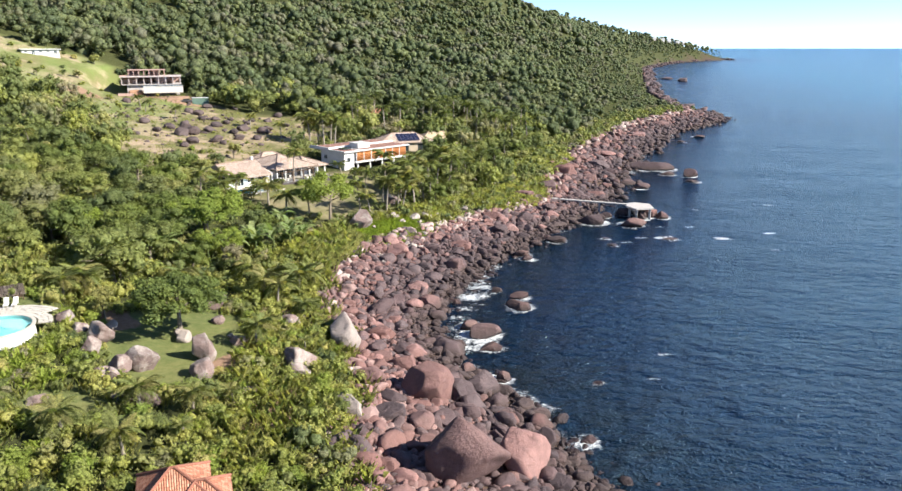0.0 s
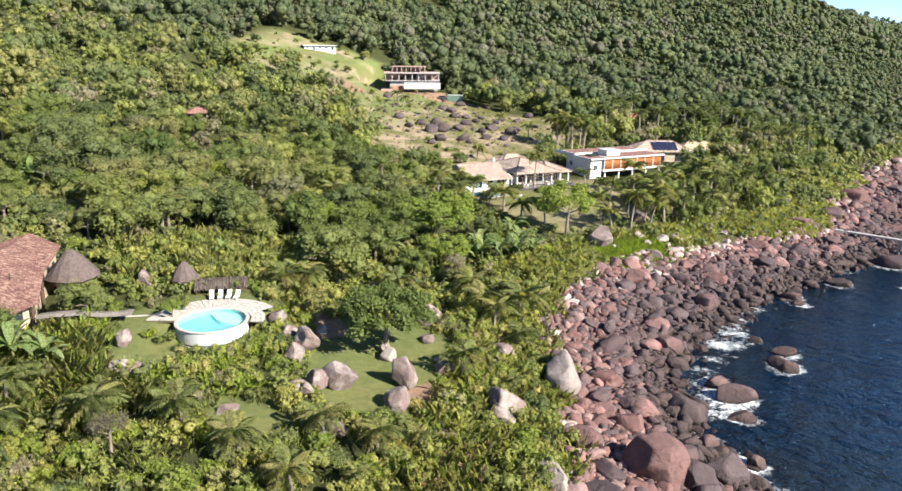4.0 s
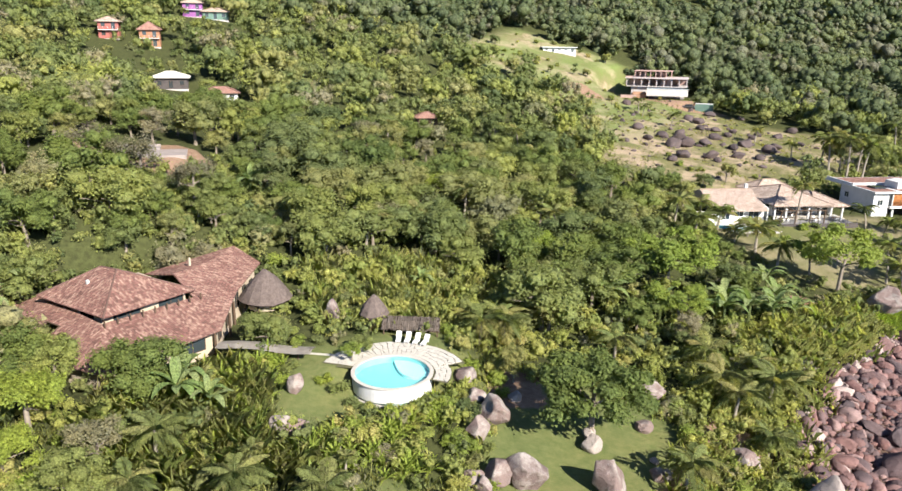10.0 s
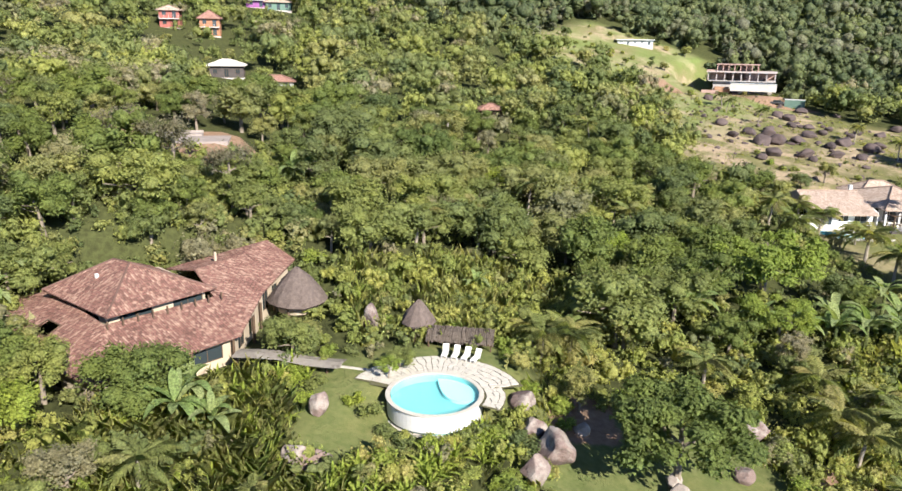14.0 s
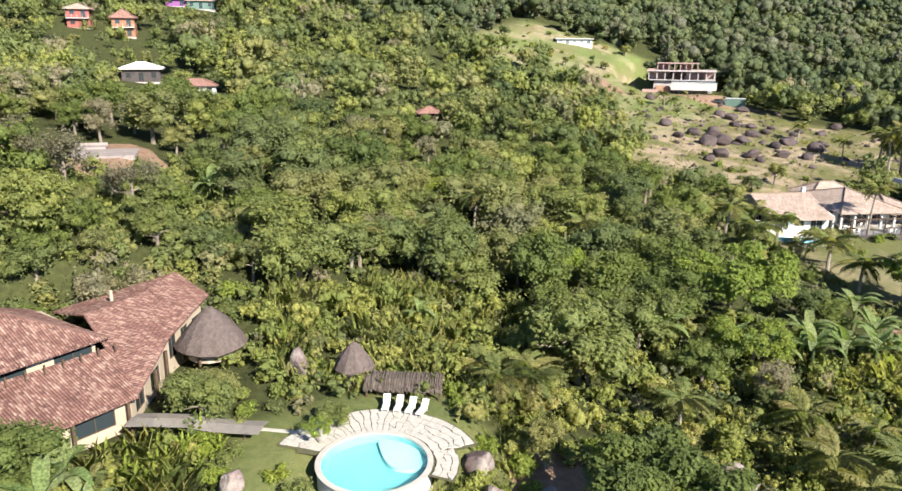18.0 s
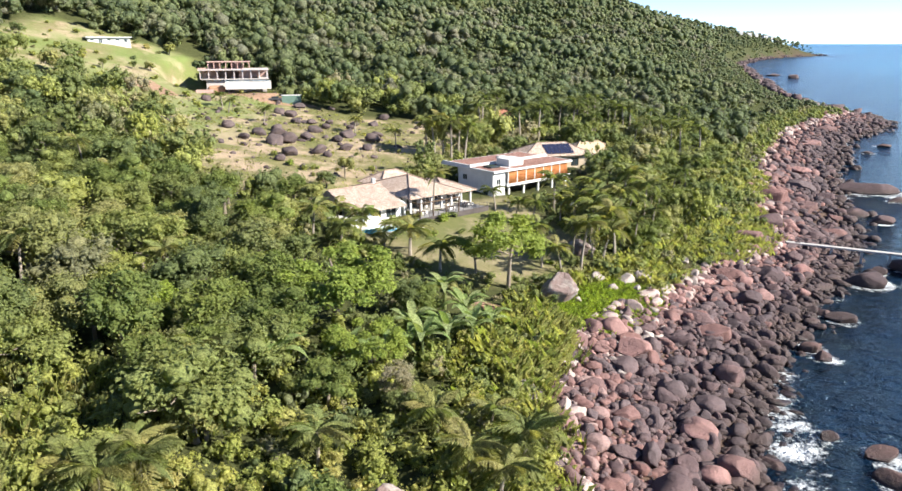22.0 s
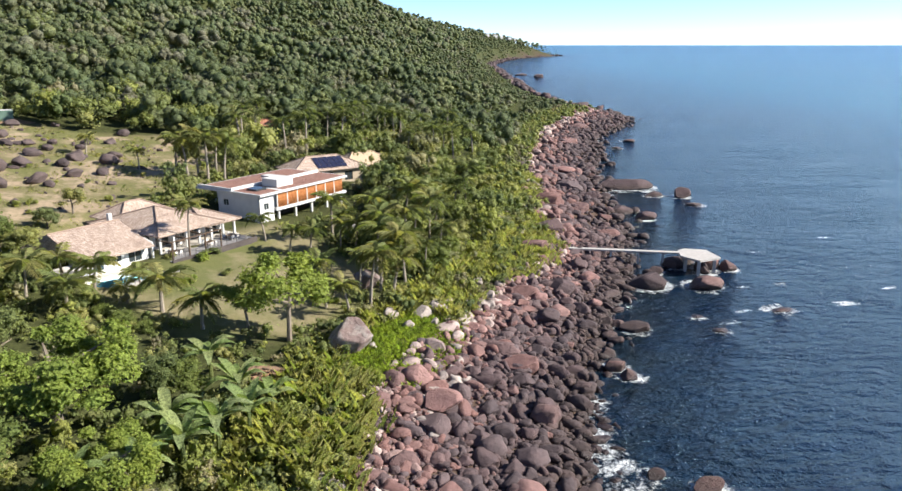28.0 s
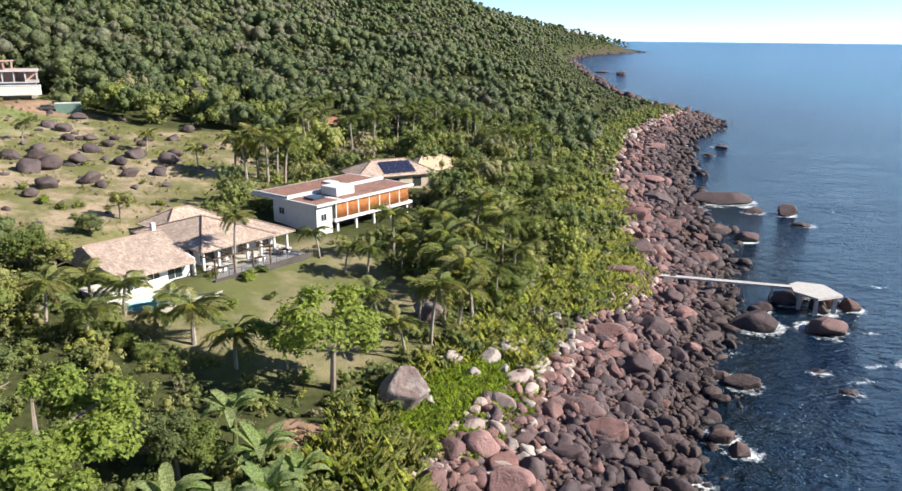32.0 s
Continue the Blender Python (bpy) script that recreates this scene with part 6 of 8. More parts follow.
hip_roof(-1.4, 11.2, -8.3, 9.0, 2.95, 5.55, M_PALETILE, H, "broad sunlit hip roof of pale tiles")
hip_roof(7.6, 15.0, -8.0, 7.4, 2.65, 4.35, M_PALETILE, H, "lower hip roof of pale tiles over the porch")
hip_roof(2.6, 13.6, 6.4, 14.6, 2.5, 4.75, M_PALETILE, H, "rear hip roof of darker pale tiles")
four_walls(3.4, 12.8, 7.3, 13.8, 0.0, 2.6, M_WHITE, H, west=[(1, 2.5, 0.8, 2.0), (3.6, 5.2, 0.8, 2.0)])
for k in range(7):
    post(-0.6 + k * 2.4, -7.4, 0.12, 2.8, 0.16, M_WHITE, H, "column")
part("terrace_deck", boxed(-2.2, 14.0, -12.0, -7.75, -0.9, 0.05, 0.03), M_TERRACE, H, "grey paved terrace")
part("terrace_wall", boxed(-2.3, 14.1, -12.25, -12.01, -1.2, 0.25), M_DARKIN, H)
for k in range(9):
    post(-2.0 + k * 1.98, -12.1, 0.25, 1.0, 0.03, M_STEEL, H, "rail_post")
part("rail", boxed(-2.0, 13.8, -12.13, -12.07, 1.0, 1.05), M_STEEL, H)
for k in range(4):
    post(-1.6 + k * 3.0, -11.4, 0.05, 2.5, 0.09, M_WOODDARK, H, "pergola_post")
    part("pergola_beam", boxed(-1.68 + k * 3.0, -1.52 + k * 3.0, -11.6, -8.2, 2.5, 2.66), M_WOODDARK, H)
part("pergola_beam", boxed(-1.9, 7.7, -11.48, -11.32, 2.663, 2.82), M_WOODDARK, H)
part("chimney", boxed(-1.5, -0.9, 3.0, 3.6, 3.4, 5.2, 0.03), M_WHITE, H)


def table_set(x, y, z, turn, s=1.0):
    """An outdoor table and its chairs, each a thing."""
    tb = thing("table", "dark outdoor table on the villa terrace", "table", pose(x, y, z, 0, 0, turn), "terrace tables")
    part("tabletop", boxed(-0.8, 0.8, -0.45, 0.45, 0.70, 0.75, 0.01), M_WOODDARK, tb)
    for lx in (-0.7, 0.7):
        for ly in (-0.36, 0.36):
            post(lx, ly, 0, 0.70, 0.035, M_WOODDARK, tb, "leg")
    for k in range(4):
        m = pose(x, y, z, 0, 0, turn) @ pose(-0.45 + 0.9 * (k % 2), -0.85 if k < 2 else 0.85, 0, 0, 0, 0 if k < 2 else 180)
        ch = thing("chair", "white outdoor chair at a terrace table", "chair", m, "terrace chairs")
        part("seat", boxed(-0.22, 0.22, -0.22, 0.22, 0.42, 0.46, 0.01), M_FABRIC, ch)
        part("backrest", boxed(-0.22, 0.22, -0.25, -0.21, 0.5, 0.9, 0.01), M_FABRIC, ch)
        for lx in (-0.19, 0.19):
            for ly in (-0.19, 0.19):
                post(lx, ly, 0, 0.42, 0.02, M_WHITE, ch, "leg")


vm = villa.matrix_world
for lx, ly in ((0.0, -9.6), (6.5, -9.8), (11.2, -9.4), (4, -5.8)):
    q = vm @ Vector((lx, ly, 0.05 if ly < -7 else 0.12))
    table_set(q.x, q.y, q.z, 45)

vpool = thing("swimming_pool", "kidney-shaped blue pool with pale paving beside the villa", "pool", pose(-45.4, 171.8, 9.05, 0, 0, 22))


def oval(rx, ry, z0, z1, hx=0, hy=0, n=48):
    bm = disc(1.0, z0, z1, n, (hx / rx) if hx else 0)
    for v in bm.verts:
        a = math.atan2(v.co.y, v.co.x)
        q = v.co.xy.length
        f = 1 + 0.16 * math.cos(2 * a + 0.6) * (a > 0)
        if hx and q < 0.99:
            v.co.x, v.co.y = math.cos(a) * hx * f, math.sin(a) * hy * f
        else:
            v.co.x, v.co.y = math.cos(a) * rx * f, math.sin(a) * ry * f
    return bm


part("paving", oval(6.6, 4.0, -1.4, 0.10, 4.8, 2.3), M_FLAG, vpool, "pale stone paving round the water")
part("basin_floor", oval(4.8, 2.3, -1.4, -0.5), M_POOLDEEP, vpool)
vw = part("water", oval(4.79, 2.29, -0.08, -0.03), M_POOLWATER, vpool)
vw.visible_shadow = False
for k in range(9):
    post(-5.6 + k * 1.3, -3.7 + 0.5 * abs(k - 4) * 0.3, -0.8, 1.1, 0.035, M_STEEL, vpool, "fence_post")
part("fence_rail", boxed(-5.6, 4.8, -3.75, -3.65, 1.05, 1.12), M_STEEL, vpool)
part("fence_screen", boxed(-5.5, -1.8, -3.45, -3.42, 0.15, 1.0), M_POOLDEEP, vpool, "blue translucent fence screen")
bath = thing("pool_house", "small white pool house behind palms", "shed", pose(-52.5, 170.0, 9.2, 0, 0, 45))
four_walls(-1.6, 1.6, -1.4, 1.4, -0.6, 1.9, M_WHITE, bath, west=[(0.6, 1.6, 0.7, 1.9)])
part("flat_roof", boxed(-1.9, 1.9, -1.7, 1.7, 1.903, 2.05), M_PALEPLAIN, bath)

# ---- flat-roofed house with the orange louvres ----
modern = thing("house", "modern white flat-roofed house with an orange louvred upper floor", "house", pose(-25.5, 209.3, 8.5, 0, 0, 45))
H = modern
FRONT = -6.0
SLAT = fast_mesh("slat", np.array([(a * 0.05, c * 0.04, f * 1.25) for a in (-1, 1) for c in (-1, 1) for f in (-1, 1)]), np.array([(0, 1, 3, 2), (4, 6, 7, 5), (0, 4, 5, 1), (2, 3, 7, 6), (0, 2, 6, 4), (1, 5, 7, 3)]), [M_ORANGE])
# solid block; its near-black colour stands in for shade under the upper floor
part("ground_floor_core", boxed(-5.5, 10.0, -2.0, 8.0, -1.0, 2.45), M_DARKIN, H, "shaded recessed ground floor")
four_walls(-9.8, -6.4, FRONT + 0.2, 4.5, -1.0, 5.6, M_WHITE, H, west=[(1.2, 2.6, 4.2, 5.4), (7.5, 9, 1.2, 2.8)], south=[(1.0, 2.2, 4.0, 5.2)])
part("upper_floor_slab", boxed(-6.2, 13.4, FRONT - 0.4, 9.6, 2.46, 2.95, 0.03), M_WHITE, H, "white floor band")
part("upper_room", boxed(-6.0, 13.0, FRONT + 0.4, 9.2, 2.953, 5.6), M_WHITE, H)
part("roof_slab", boxed(-10.2, 13.6, FRONT - 0.6, 9.9, 5.61, 6.0, 0.03), M_WHITE, H, "white roof fascia")
slab("roof_deck", [(-4.0, FRONT - 0.1, 6.03), (13.2, FRONT - 0.1, 6.03), (13.2, 0.6, 6.03), (-4.0, 0.6, 6.03)], 0.02, M_BROWNTILE, H, "terracotta roof deck")
slab("roof_deck", [(-9.4, 2.4, 6.03), (13.2, 2.4, 6.03), (13.2, 9.5, 6.03), (-9.4, 9.5, 6.03)], 0.02, M_BROWNTILE, H, "terracotta roof deck")
slab("roof_deck", [(-9.8, FRONT - 0.1, 6.03), (-5.0, FRONT - 0.1, 6.03), (-5.0, 0.6, 6.03), (-9.8, 0.6, 6.03)], 0.02, M_BROWNTILE, H)
part("parapet", boxed(-9.9, 13.4, 0.85, 1.15, 6.0, 6.5), M_WHITE, H)
part("parapet", boxed(-9.9, -9.6, 1.2, 9.8, 6.0, 6.4), M_WHITE, H)
part("roof_box", boxed(-3.6, 0.6, -4.2, -0.4, 6.05, 7.5, 0.04), M_WHITE, H, "white box on the roof")
part("roof_light", boxed(-8.2, -5.6, -3.6, -1.2, 6.05, 6.4, 0.03), M_GLASS, H)
part("roof_light", boxed(3.0, 5.0, 4.0, 6.5, 6.05, 6.4, 0.03), M_WHITE, H)
for k in range(7):
    x0_ = -5.6 + k * 2.62
    lv = part("louvre_panel", boxed(x0_, x0_ + 2.4, FRONT - 0.06, FRONT + 0.02, 3.0, 5.55), M_ORANGE, H, "orange timber louvre panel")
    for j in range(12):
        sl = put_part("slat", SLAT, lv)
        sl.location = (x0_ + 0.1 + j * 0.2, FRONT - 0.103, 4.27)
    post(x0_ - 0.11, FRONT - 0.1, 2.953, 5.6, 0.09, M_WHITE, H, "mullion")
for k in range(5):
    post(-5.0 + k * 4.4, FRONT + 0.4, -1.0, 2.45, 0.2, M_WHITE, H, "column")
deck2 = thing("terrace", "pale stone terrace below the orange-louvred house", "terrace", pose(-11.5, 199.5, gz(-11.5, 199.5), 0, 0, 45))
part("paving", boxed(-4, 4, -2.2, 2.2, -0.8, 0.35, 0.04), M_FLAG, deck2)

# house with solar panels, and the straw-coloured roof beyond
solar = thing("house", "low house with a pale tiled roof carrying dark solar panels", "house", pose(-14.5, 239.0, 10.2, 0, 0, 20))
four_walls(-8.5, 8.5, -4.6, 4.6, -1.5, 2.4, M_CREAM, solar, south=[(2, 4, 0.9, 3), (7, 9, 0.9, 3), (12, 14, 0.9, 3)])
hip_roof(-9.4, 9.4, -5.6, 5.6, 2.2, 4.8, M_PALETILE, solar, "pale tiled hip roof")
rise = math.degrees(math.atan2(2.6, 5.6))
arr = part("solar_array", boxed(-3.6, 3.6, -0.05, 0.0, 0, 0.02), M_STEEL, solar, "frame of the solar panels")
arr.matrix_local = pose(0.6, -4.9, 2.68, rise, 0, 0)
for k in range(6):
    for j in range(3):
        pn = part("solar_panel", boxed(-3.5 + k * 1.2, -2.4 + k * 1.2, 0.1 + j * 1.45, 1.45 + j * 1.45, 0.03, 0.07), M_SOLAR, arr)
barn = thing("house", "long low house under a straw-coloured roof", "house", pose(-4.0, 249.0, 9.6, 0, 0, 24))
four_walls(-6.5, 6.5, -3.8, 3.8, -1.5, 2.2, M_CREAM, barn, south=[(2, 4, 0.9, 2.8), (8, 10, 0.9, 2.8)])
hip_roof(-7.4, 7.4, -4.8, 4.8, 2.0, 4.6, M_STRAW, barn, "straw-coloured roof")


def small_house(x, y, w, d, h, turn, wall_mat, roof_mat, label, storeys=1, rise=1.3, flat=False, base=None):
    z = (gz(x, y) if base is None else base)
    ob = thing("house", label, "house", pose(x, y, z - 0.5, 0, 0, turn), "hillside houses")
    part("plinth", boxed(-w / 2 - 0.2, w / 2 + 0.2, -d / 2 - 0.2, d / 2 + 0.2, -2.5, 0.0), M_CONCRETE, ob)
    holes = []
    n = max(2, int(w / 2.6))
    for k in range(n):
        c = w * (k + 0.5) / n
        holes.append((c - 0.55, c + 0.55, 0.2 if k % 3 == 1 else 0.9, min(h - 0.4, 2.1)))
    for s in range(storeys):
        four_walls(-w / 2, w / 2, -d / 2, d / 2, s * h + (0.004 if s else 0), (s + 1) * h, wall_mat, ob, south=holes, east=[(d * 0.3, d * 0.7, 0.9, 2.1)], west=[(d * 0.3, d * 0.7, 0.9, 2.1)])
        if s:
            part("balcony", boxed(-w / 2, w / 2, -d / 2 - 1.2, -d / 2 - 0.12, s * h - 0.1, s * h + 0.05), M_WHITE, ob)
            for k in range(5):
                post(-w / 2 + 0.1 + k * (w - 0.2) / 4, -d / 2 - 1.15, s * h + 0.05, s * h + 0.95, 0.03, M_WHITE, ob, "rail_post")
    if flat:
        part("flat_roof", boxed(-w / 2 - 0.7, w / 2 + 0.7, -d / 2 - 0.9, d / 2 + 0.6, storeys * h + 0.003, storeys * h + 0.3, 0.03), roof_mat, ob)
    else:
        hip_roof(-w / 2 - 0.7, w / 2 + 0.7, -d / 2 - 0.9, d / 2 + 0.7, storeys * h - 0.1, storeys * h + rise, roof_mat, ob)
    return ob


small_house(-160, 298, 13, 5, 1.9, 38, M_WHITE, M_WHITE, "long white flat-roofed house at the top of the meadow", 1, flat=True)
small_house(-247, 189, 6.5, 5, 2.4, 55, M_PURPLE, M_PALETILE, "two-storey purple house with white balconies among trees", 2)
small_house(-242, 195, 8.5, 6, 2.8, 50, M_GREENPAINT, M_PALETILE, "grey-green house with a pale roof among trees", 1)
small_house(-227, 147, 5.5, 5, 2.5, 55, M_REDPAINT, M_PALETILE, "two-storey red house with a white balcony among trees", 2)
small_house(-217, 154, 5.5, 5, 2.5, 55, M_TIMBERFRAME, M_BROWNTILE, "timber house with an orange frame among trees", 2, 2.2)
small_house(-182, 138, 8, 6, 3.0, 55, M_DARKIN, M_PALEPLAIN, "dark-windowed house with a white roof among trees", 1)
small_house(-167, 142, 8, 5, 2.6, 55, M_WHITE, M_BROWNTILE, "low house with a brown roof among trees", 1, 1.2)
small_house(-171, 83, 9, 5, 2.4, 60, M_DARKIN, M_BROWNTILE, "low dark house with a brown roof in the woods", 1, 1.4)
yard = thing("concrete_yard", "pale cracked concrete yard cut into the wooded slope", "yard", pose(-122.0, 94.0, 24.2, 0, 0, 55))
part("slab", boxed(-8.0, 7.5, -5.0, 2.2, -1.5, 0.2, 0.05), M_YARD, yard)
part("upper_slab", boxed(-6.0, 3.0, 2.23, 4.6, -1.5, 0.45, 0.05), M_YARD, yard)
part("low_wall", boxed(-6.0, 3.0, 4.63, 4.8, -1.0, 0.8, 0.02), M_YARD, yard)
small_house(-127, 84.5, 1.8, 1.8, 2.2, 55, M_CREAM, M_CREAM, "cream water tower beside the woods", 1, flat=True)
for fx, fy, fw in ((640, 2235, 16), (668, 2262, 12), (704, 2290, 14), (728, 2305, 12), (612, 2218, 12)):
    small_house(fx, fy, fw, 9, 4.0, 20, M_WHITE, M_PALEPLAIN, "far white house on top of the headland", 2, flat=True, base=gz(fx, fy) + 4)
small_house(-28, 303, 8, 5, 2.4, 8, M_REDPAINT, M_REDTILE, "small house with a red tiled roof at the wood's edge", 1, 1.5)
small_house(-129, 177, 5, 4, 2.4, 50, M_WOODDARK, M_BROWNTILE, "small brown-roofed cabin hidden in the woods", 1, 1.2)

# ---- unfinished concrete house on the hill ----
site = thing("building_site", "unfinished three-level concrete house with open floors and a white pool front", "house", pose(-118.2, 297.6, 23.5, 0, 0, 20) @ Matrix.Diagonal((0.8, 1.0, 0.9, 1)))
H = site
part("retaining_wall", boxed(-10, 14.0, -3.0, 8.0, -1.0, 4.3), M_CONCRETE, H)
part("floor_slab", boxed(-12.0, 15.0, -4.0, 9.0, 4.303, 4.6), M_CONCRETE, H)
part("middle_slab", boxed(-13.0, 15.2, -4.6, 9.5, 7.6, 8.0, 0.02), M_PINKPALE, H, "pale middle floor slab")
part("top_slab", boxed(-9.5, 8.0, -1.0, 9.0, 10.4, 10.6, 0.02), M_PINKCONC, H, "pinkish top floor slab")
for k in range(9):
    post(-12.2 + k * 3.35, -3.8, 4.603, 7.597, 0.2, M_PINKPALE, H, "column")
    post(-12.2 + k * 3.35, 3.0, 4.603, 7.597, 0.2, M_CONCRETE, H, "column")
for k in range(8):
    post(-9.0 + k * 2.35, -0.6, 8.003, 10.397, 0.16, M_PINKCONC, H, "column")
    post(-9.0 + k * 2.35, 4.0, 8.003, 10.397, 0.16, M_PINKCONC, H, "column")
part("back_wall", boxed(-12.5, 14.6, 8.0, 8.3, 4.603, 7.597), M_PINKCONC, H)
part("inner_wall", boxed(-11.5, -6.0, 1.0, 1.25, 4.603, 7.597), M_PINKCONC, H)
part("inner_wall", boxed(3.0, 8.0, 0.0, 0.25, 4.603, 7.597), M_PINKCONC, H)
part("inner_wall", boxed(-9.0, -4.0, 5.0, 5.25, 8.003, 10.3), M_PINKCONC, H)
part("inner_wall", boxed(0.0, 4.5, 6.0, 6.25, 8.003, 10.3), M_PINKCONC, H)
part("parapet", boxed(-12.9, -9.7, -4.5, -4.3, 8.003, 8.6), M_PINKCONC, H)
part("pool_wall", boxed(-2.5, 15.5, -10.2, -4.8, 1.2, 3.9, 0.03), M_PALEPLAIN, H, "white pool wall")
part("pool_water", boxed(-2.2, 15.0, -9.9, -5.2, 3.91, 3.96), M_POOLDEEP, H, "pale blue pool")
part("pool_rim", boxed(-2.5, 15.5, -10.35, -9.95, 3.905, 4.1, 0.02), M_WHITE, H)
part("earth_bank", boxed(-9.5, -2.7, -8.5, -4.8, -2.0, 2.4, 0.8), M_SOIL, H, "raw red earth against the building")
for k in range(4):
    part("ceiling_beam", boxed(-8.9 + k * 5.4, -8.6 + k * 5.4, -1.1, 9.1, 10.1, 10.397), M_PINKCONC, H)
part("ramp_wall", boxed(-14.0, -7.0, -9.0, -8.7, -2.0, 1.2), M_PINKCONC, H)
shed = thing("container", "green metal site container with a white roof edge", "container", pose(-95.2, 287.6, gz(-95.2, 287.6), 0, 0, 18))
part("box", boxed(-3, 3, -1.25, 1.25, -0.4, 2.4, 0.03), M_GREENPAINT, shed)
part("roof_edge", boxed(-3.05, 3.05, -1.3, 1.3, 2.403, 2.55), M_WHITE, shed)
for k in range(14):
    part("rib", boxed(-2.9 + k * 0.42, -2.72 + k * 0.42, -1.29, -1.253, 0.1, 2.3), M_GREENPAINT, shed)
car = thing("car", "dark parked car on the dirt track by the building site", "car", pose(-99.5, 284.5, gz(-99.5, 284.5), 0, 0, 10))
part("body", boxed(-2.1, 2.1, -0.85, 0.85, 0.35, 0.95, 0.12), M_STEEL, car)
part("cabin", boxed(-1.2, 1.1, -0.75, 0.75, 0.9, 1.5, 0.18), M_GLASS, car)
for wx in (-1.3, 1.3):
    for wy in (-0.8, 0.8):
        part("wheel", tube(bmesh.new(), [(wx, wy - 0.1, 0.32), (wx, wy + 0.1, 0.32)], [0.32, 0.32], 14), M_DARKIN, car)

# heap of broken red roof tiles and boards near the sea lawn
heap = thing("rubble_heap", "heap of broken red clay tiles and boards in the shade", "rubble", pose(-28.2, 141.2, gz(-28.2, 141.2)))
rh = random.Random(8)
for k in range(26):
    w_ = rh.uniform(0.15, 0.4)
    b_ = part("board" if k % 3 == 0 else "broken_tile", boxed(-w_ * (3 if k % 3 == 0 else 1), w_ * (3 if k % 3 == 0 else 1), -w_ * 0.5, w_ * 0.5, -0.04, 0.04), M_SOIL if k % 3 else M_WOODDARK, heap)
    b_.matrix_local = pose(rh.gauss(0, 1.1), rh.gauss(0, 0.8), 0.1 + rh.uniform(0, 0.4), rh.uniform(-25, 25), rh.uniform(-25, 25), rh.uniform(0, 360))

# ---- pier ----
pier = thing("pier", "long narrow concrete pier with a wide end platform over the rocks", "pier", pose(20.1, 195.0, 0, 0, 0, math.degrees(math.atan2(-11.5, 27.3))))
part("walkway", boxed(-3.0, 29.0, -0.6, 0.6, 2.65, 2.95, 0.02), M_PIERDECK, pier, "narrow pale walkway")
bm = bmesh.new()
top = [bm.verts.new(p) for p in ((28.2, -2.6, 2.97), (31.2, -5.3, 2.97), (35.2, -2.6, 2.97), (33.4, 2.2, 2.97), (29.6, 2.6, 2.97), (28.2, 1.2, 2.97))]
f = bm.faces.new(top)
r_ = bmesh.ops.extrude_face_region(bm, geom=[f])
bmesh.ops.translate(bm, verts=[v for v in r_["geom"] if isinstance(v, bmesh.types.BMVert)], vec=(0, 0, -0.35))
bmesh.ops.recalc_face_normals(bm, faces=bm.faces)
part("platform", bm, M_PIERDECK, pier, "wide pale end platform")
for xx in (4, 10, 16, 21, 25.5):
    post(xx, 0.0, -1.5, 2.65, 0.22, M_PIERDECK, pier, "support_post")
for xx, yy in ((29.2, -2.3), (31.2, -4.3), (34.2, -2.4), (33.0, 1.6), (29.6, 1.8)):
    post(xx, yy, -1.5, 2.62, 0.28, M_PIERDECK, pier, "support_post")
for k in range(20):
    post(-2.0 + k * 1.55, 0.52, 2.95, 3.75, 0.028, M_STEEL, pier, "rail_post")
part("rail", tube(bmesh.new(), [(-2, 0.52, 3.75), (27.5, 0.52, 3.75)], [0.03, 0.03], 6), M_STEEL, pier)
part("rail", tube(bmesh.new(), [(-2, 0.52, 3.35), (27.5, 0.52, 3.35)], [0.02, 0.02], 6), M_STEEL, pier)

# ---- planting ----
def free(x, y, margin=0.0):
    """Where no lawn, meadow or house stands."""
    ok = np.ones(np.shape(x), bool)
    for p in CLEAR:
        ok &= soft(x, y, p, max(margin, 0.01)) <= 0
    return ok


r0 = np.random.default_rng(99)
# glades on the seaward side of the hill houses
GLADES = [(-241, 184, 5), (-236, 190, 5), (-220, 143, 5), (-209, 150, 5), (-177, 135, 8), (-162, 139, 8), (-166, 81, 8), (-113, 85, 8), (-114, 97, 9), (-30, 296, 9), (-124, 172, 3), (-100, 150, 6), (-150, 288, 9), (-44.6, 130.5, 8), (-39, 120.5, 6)]


# low growth below the hill houses, so that they look out over it
OUTLOOKS = [(-247, 189), (-236, 190), (-227, 147), (-215, 153), (-180, 137), (-166, 142), (-127, 94), (-28, 303)]


def outlook(x, y):
    low = np.zeros(np.shape(x), bool)
    for cx, cy in OUTLOOKS:
        ux, uy = np.array([20.0 - cx, 20.0 - cy]) / math.hypot(20.0 - cx, 20.0 - cy)
        along, aside = (x - cx) * ux + (y - cy) * uy, (y - cy) * ux - (x - cx) * uy
        low |= (along > -3) & (along < 34) & (np.abs(aside) < 6.5)
    return low


def no_glade(x, y):
    ok = np.ones(np.shape(x), bool)
    for cx, cy, q in GLADES:
        ok &= np.hypot(x - cx, y - cy) > q
    return ok


GARDEN_BELT = [(-68, 40), (-8, 40), (-12, 100), (-28, 110), (-50, 102), (-68, 66)]
REED_SLOPE = [(-80, 92), (-72, 86), (-66, 80.5), (-62, 84), (-57, 93), (-50, 98), (-58, 112), (-74, 108)]
LOW_VIEW = [(-70, 180), (-62, 166), (-56, 152), (-42, 138), (-24, 146), (-38, 158)]
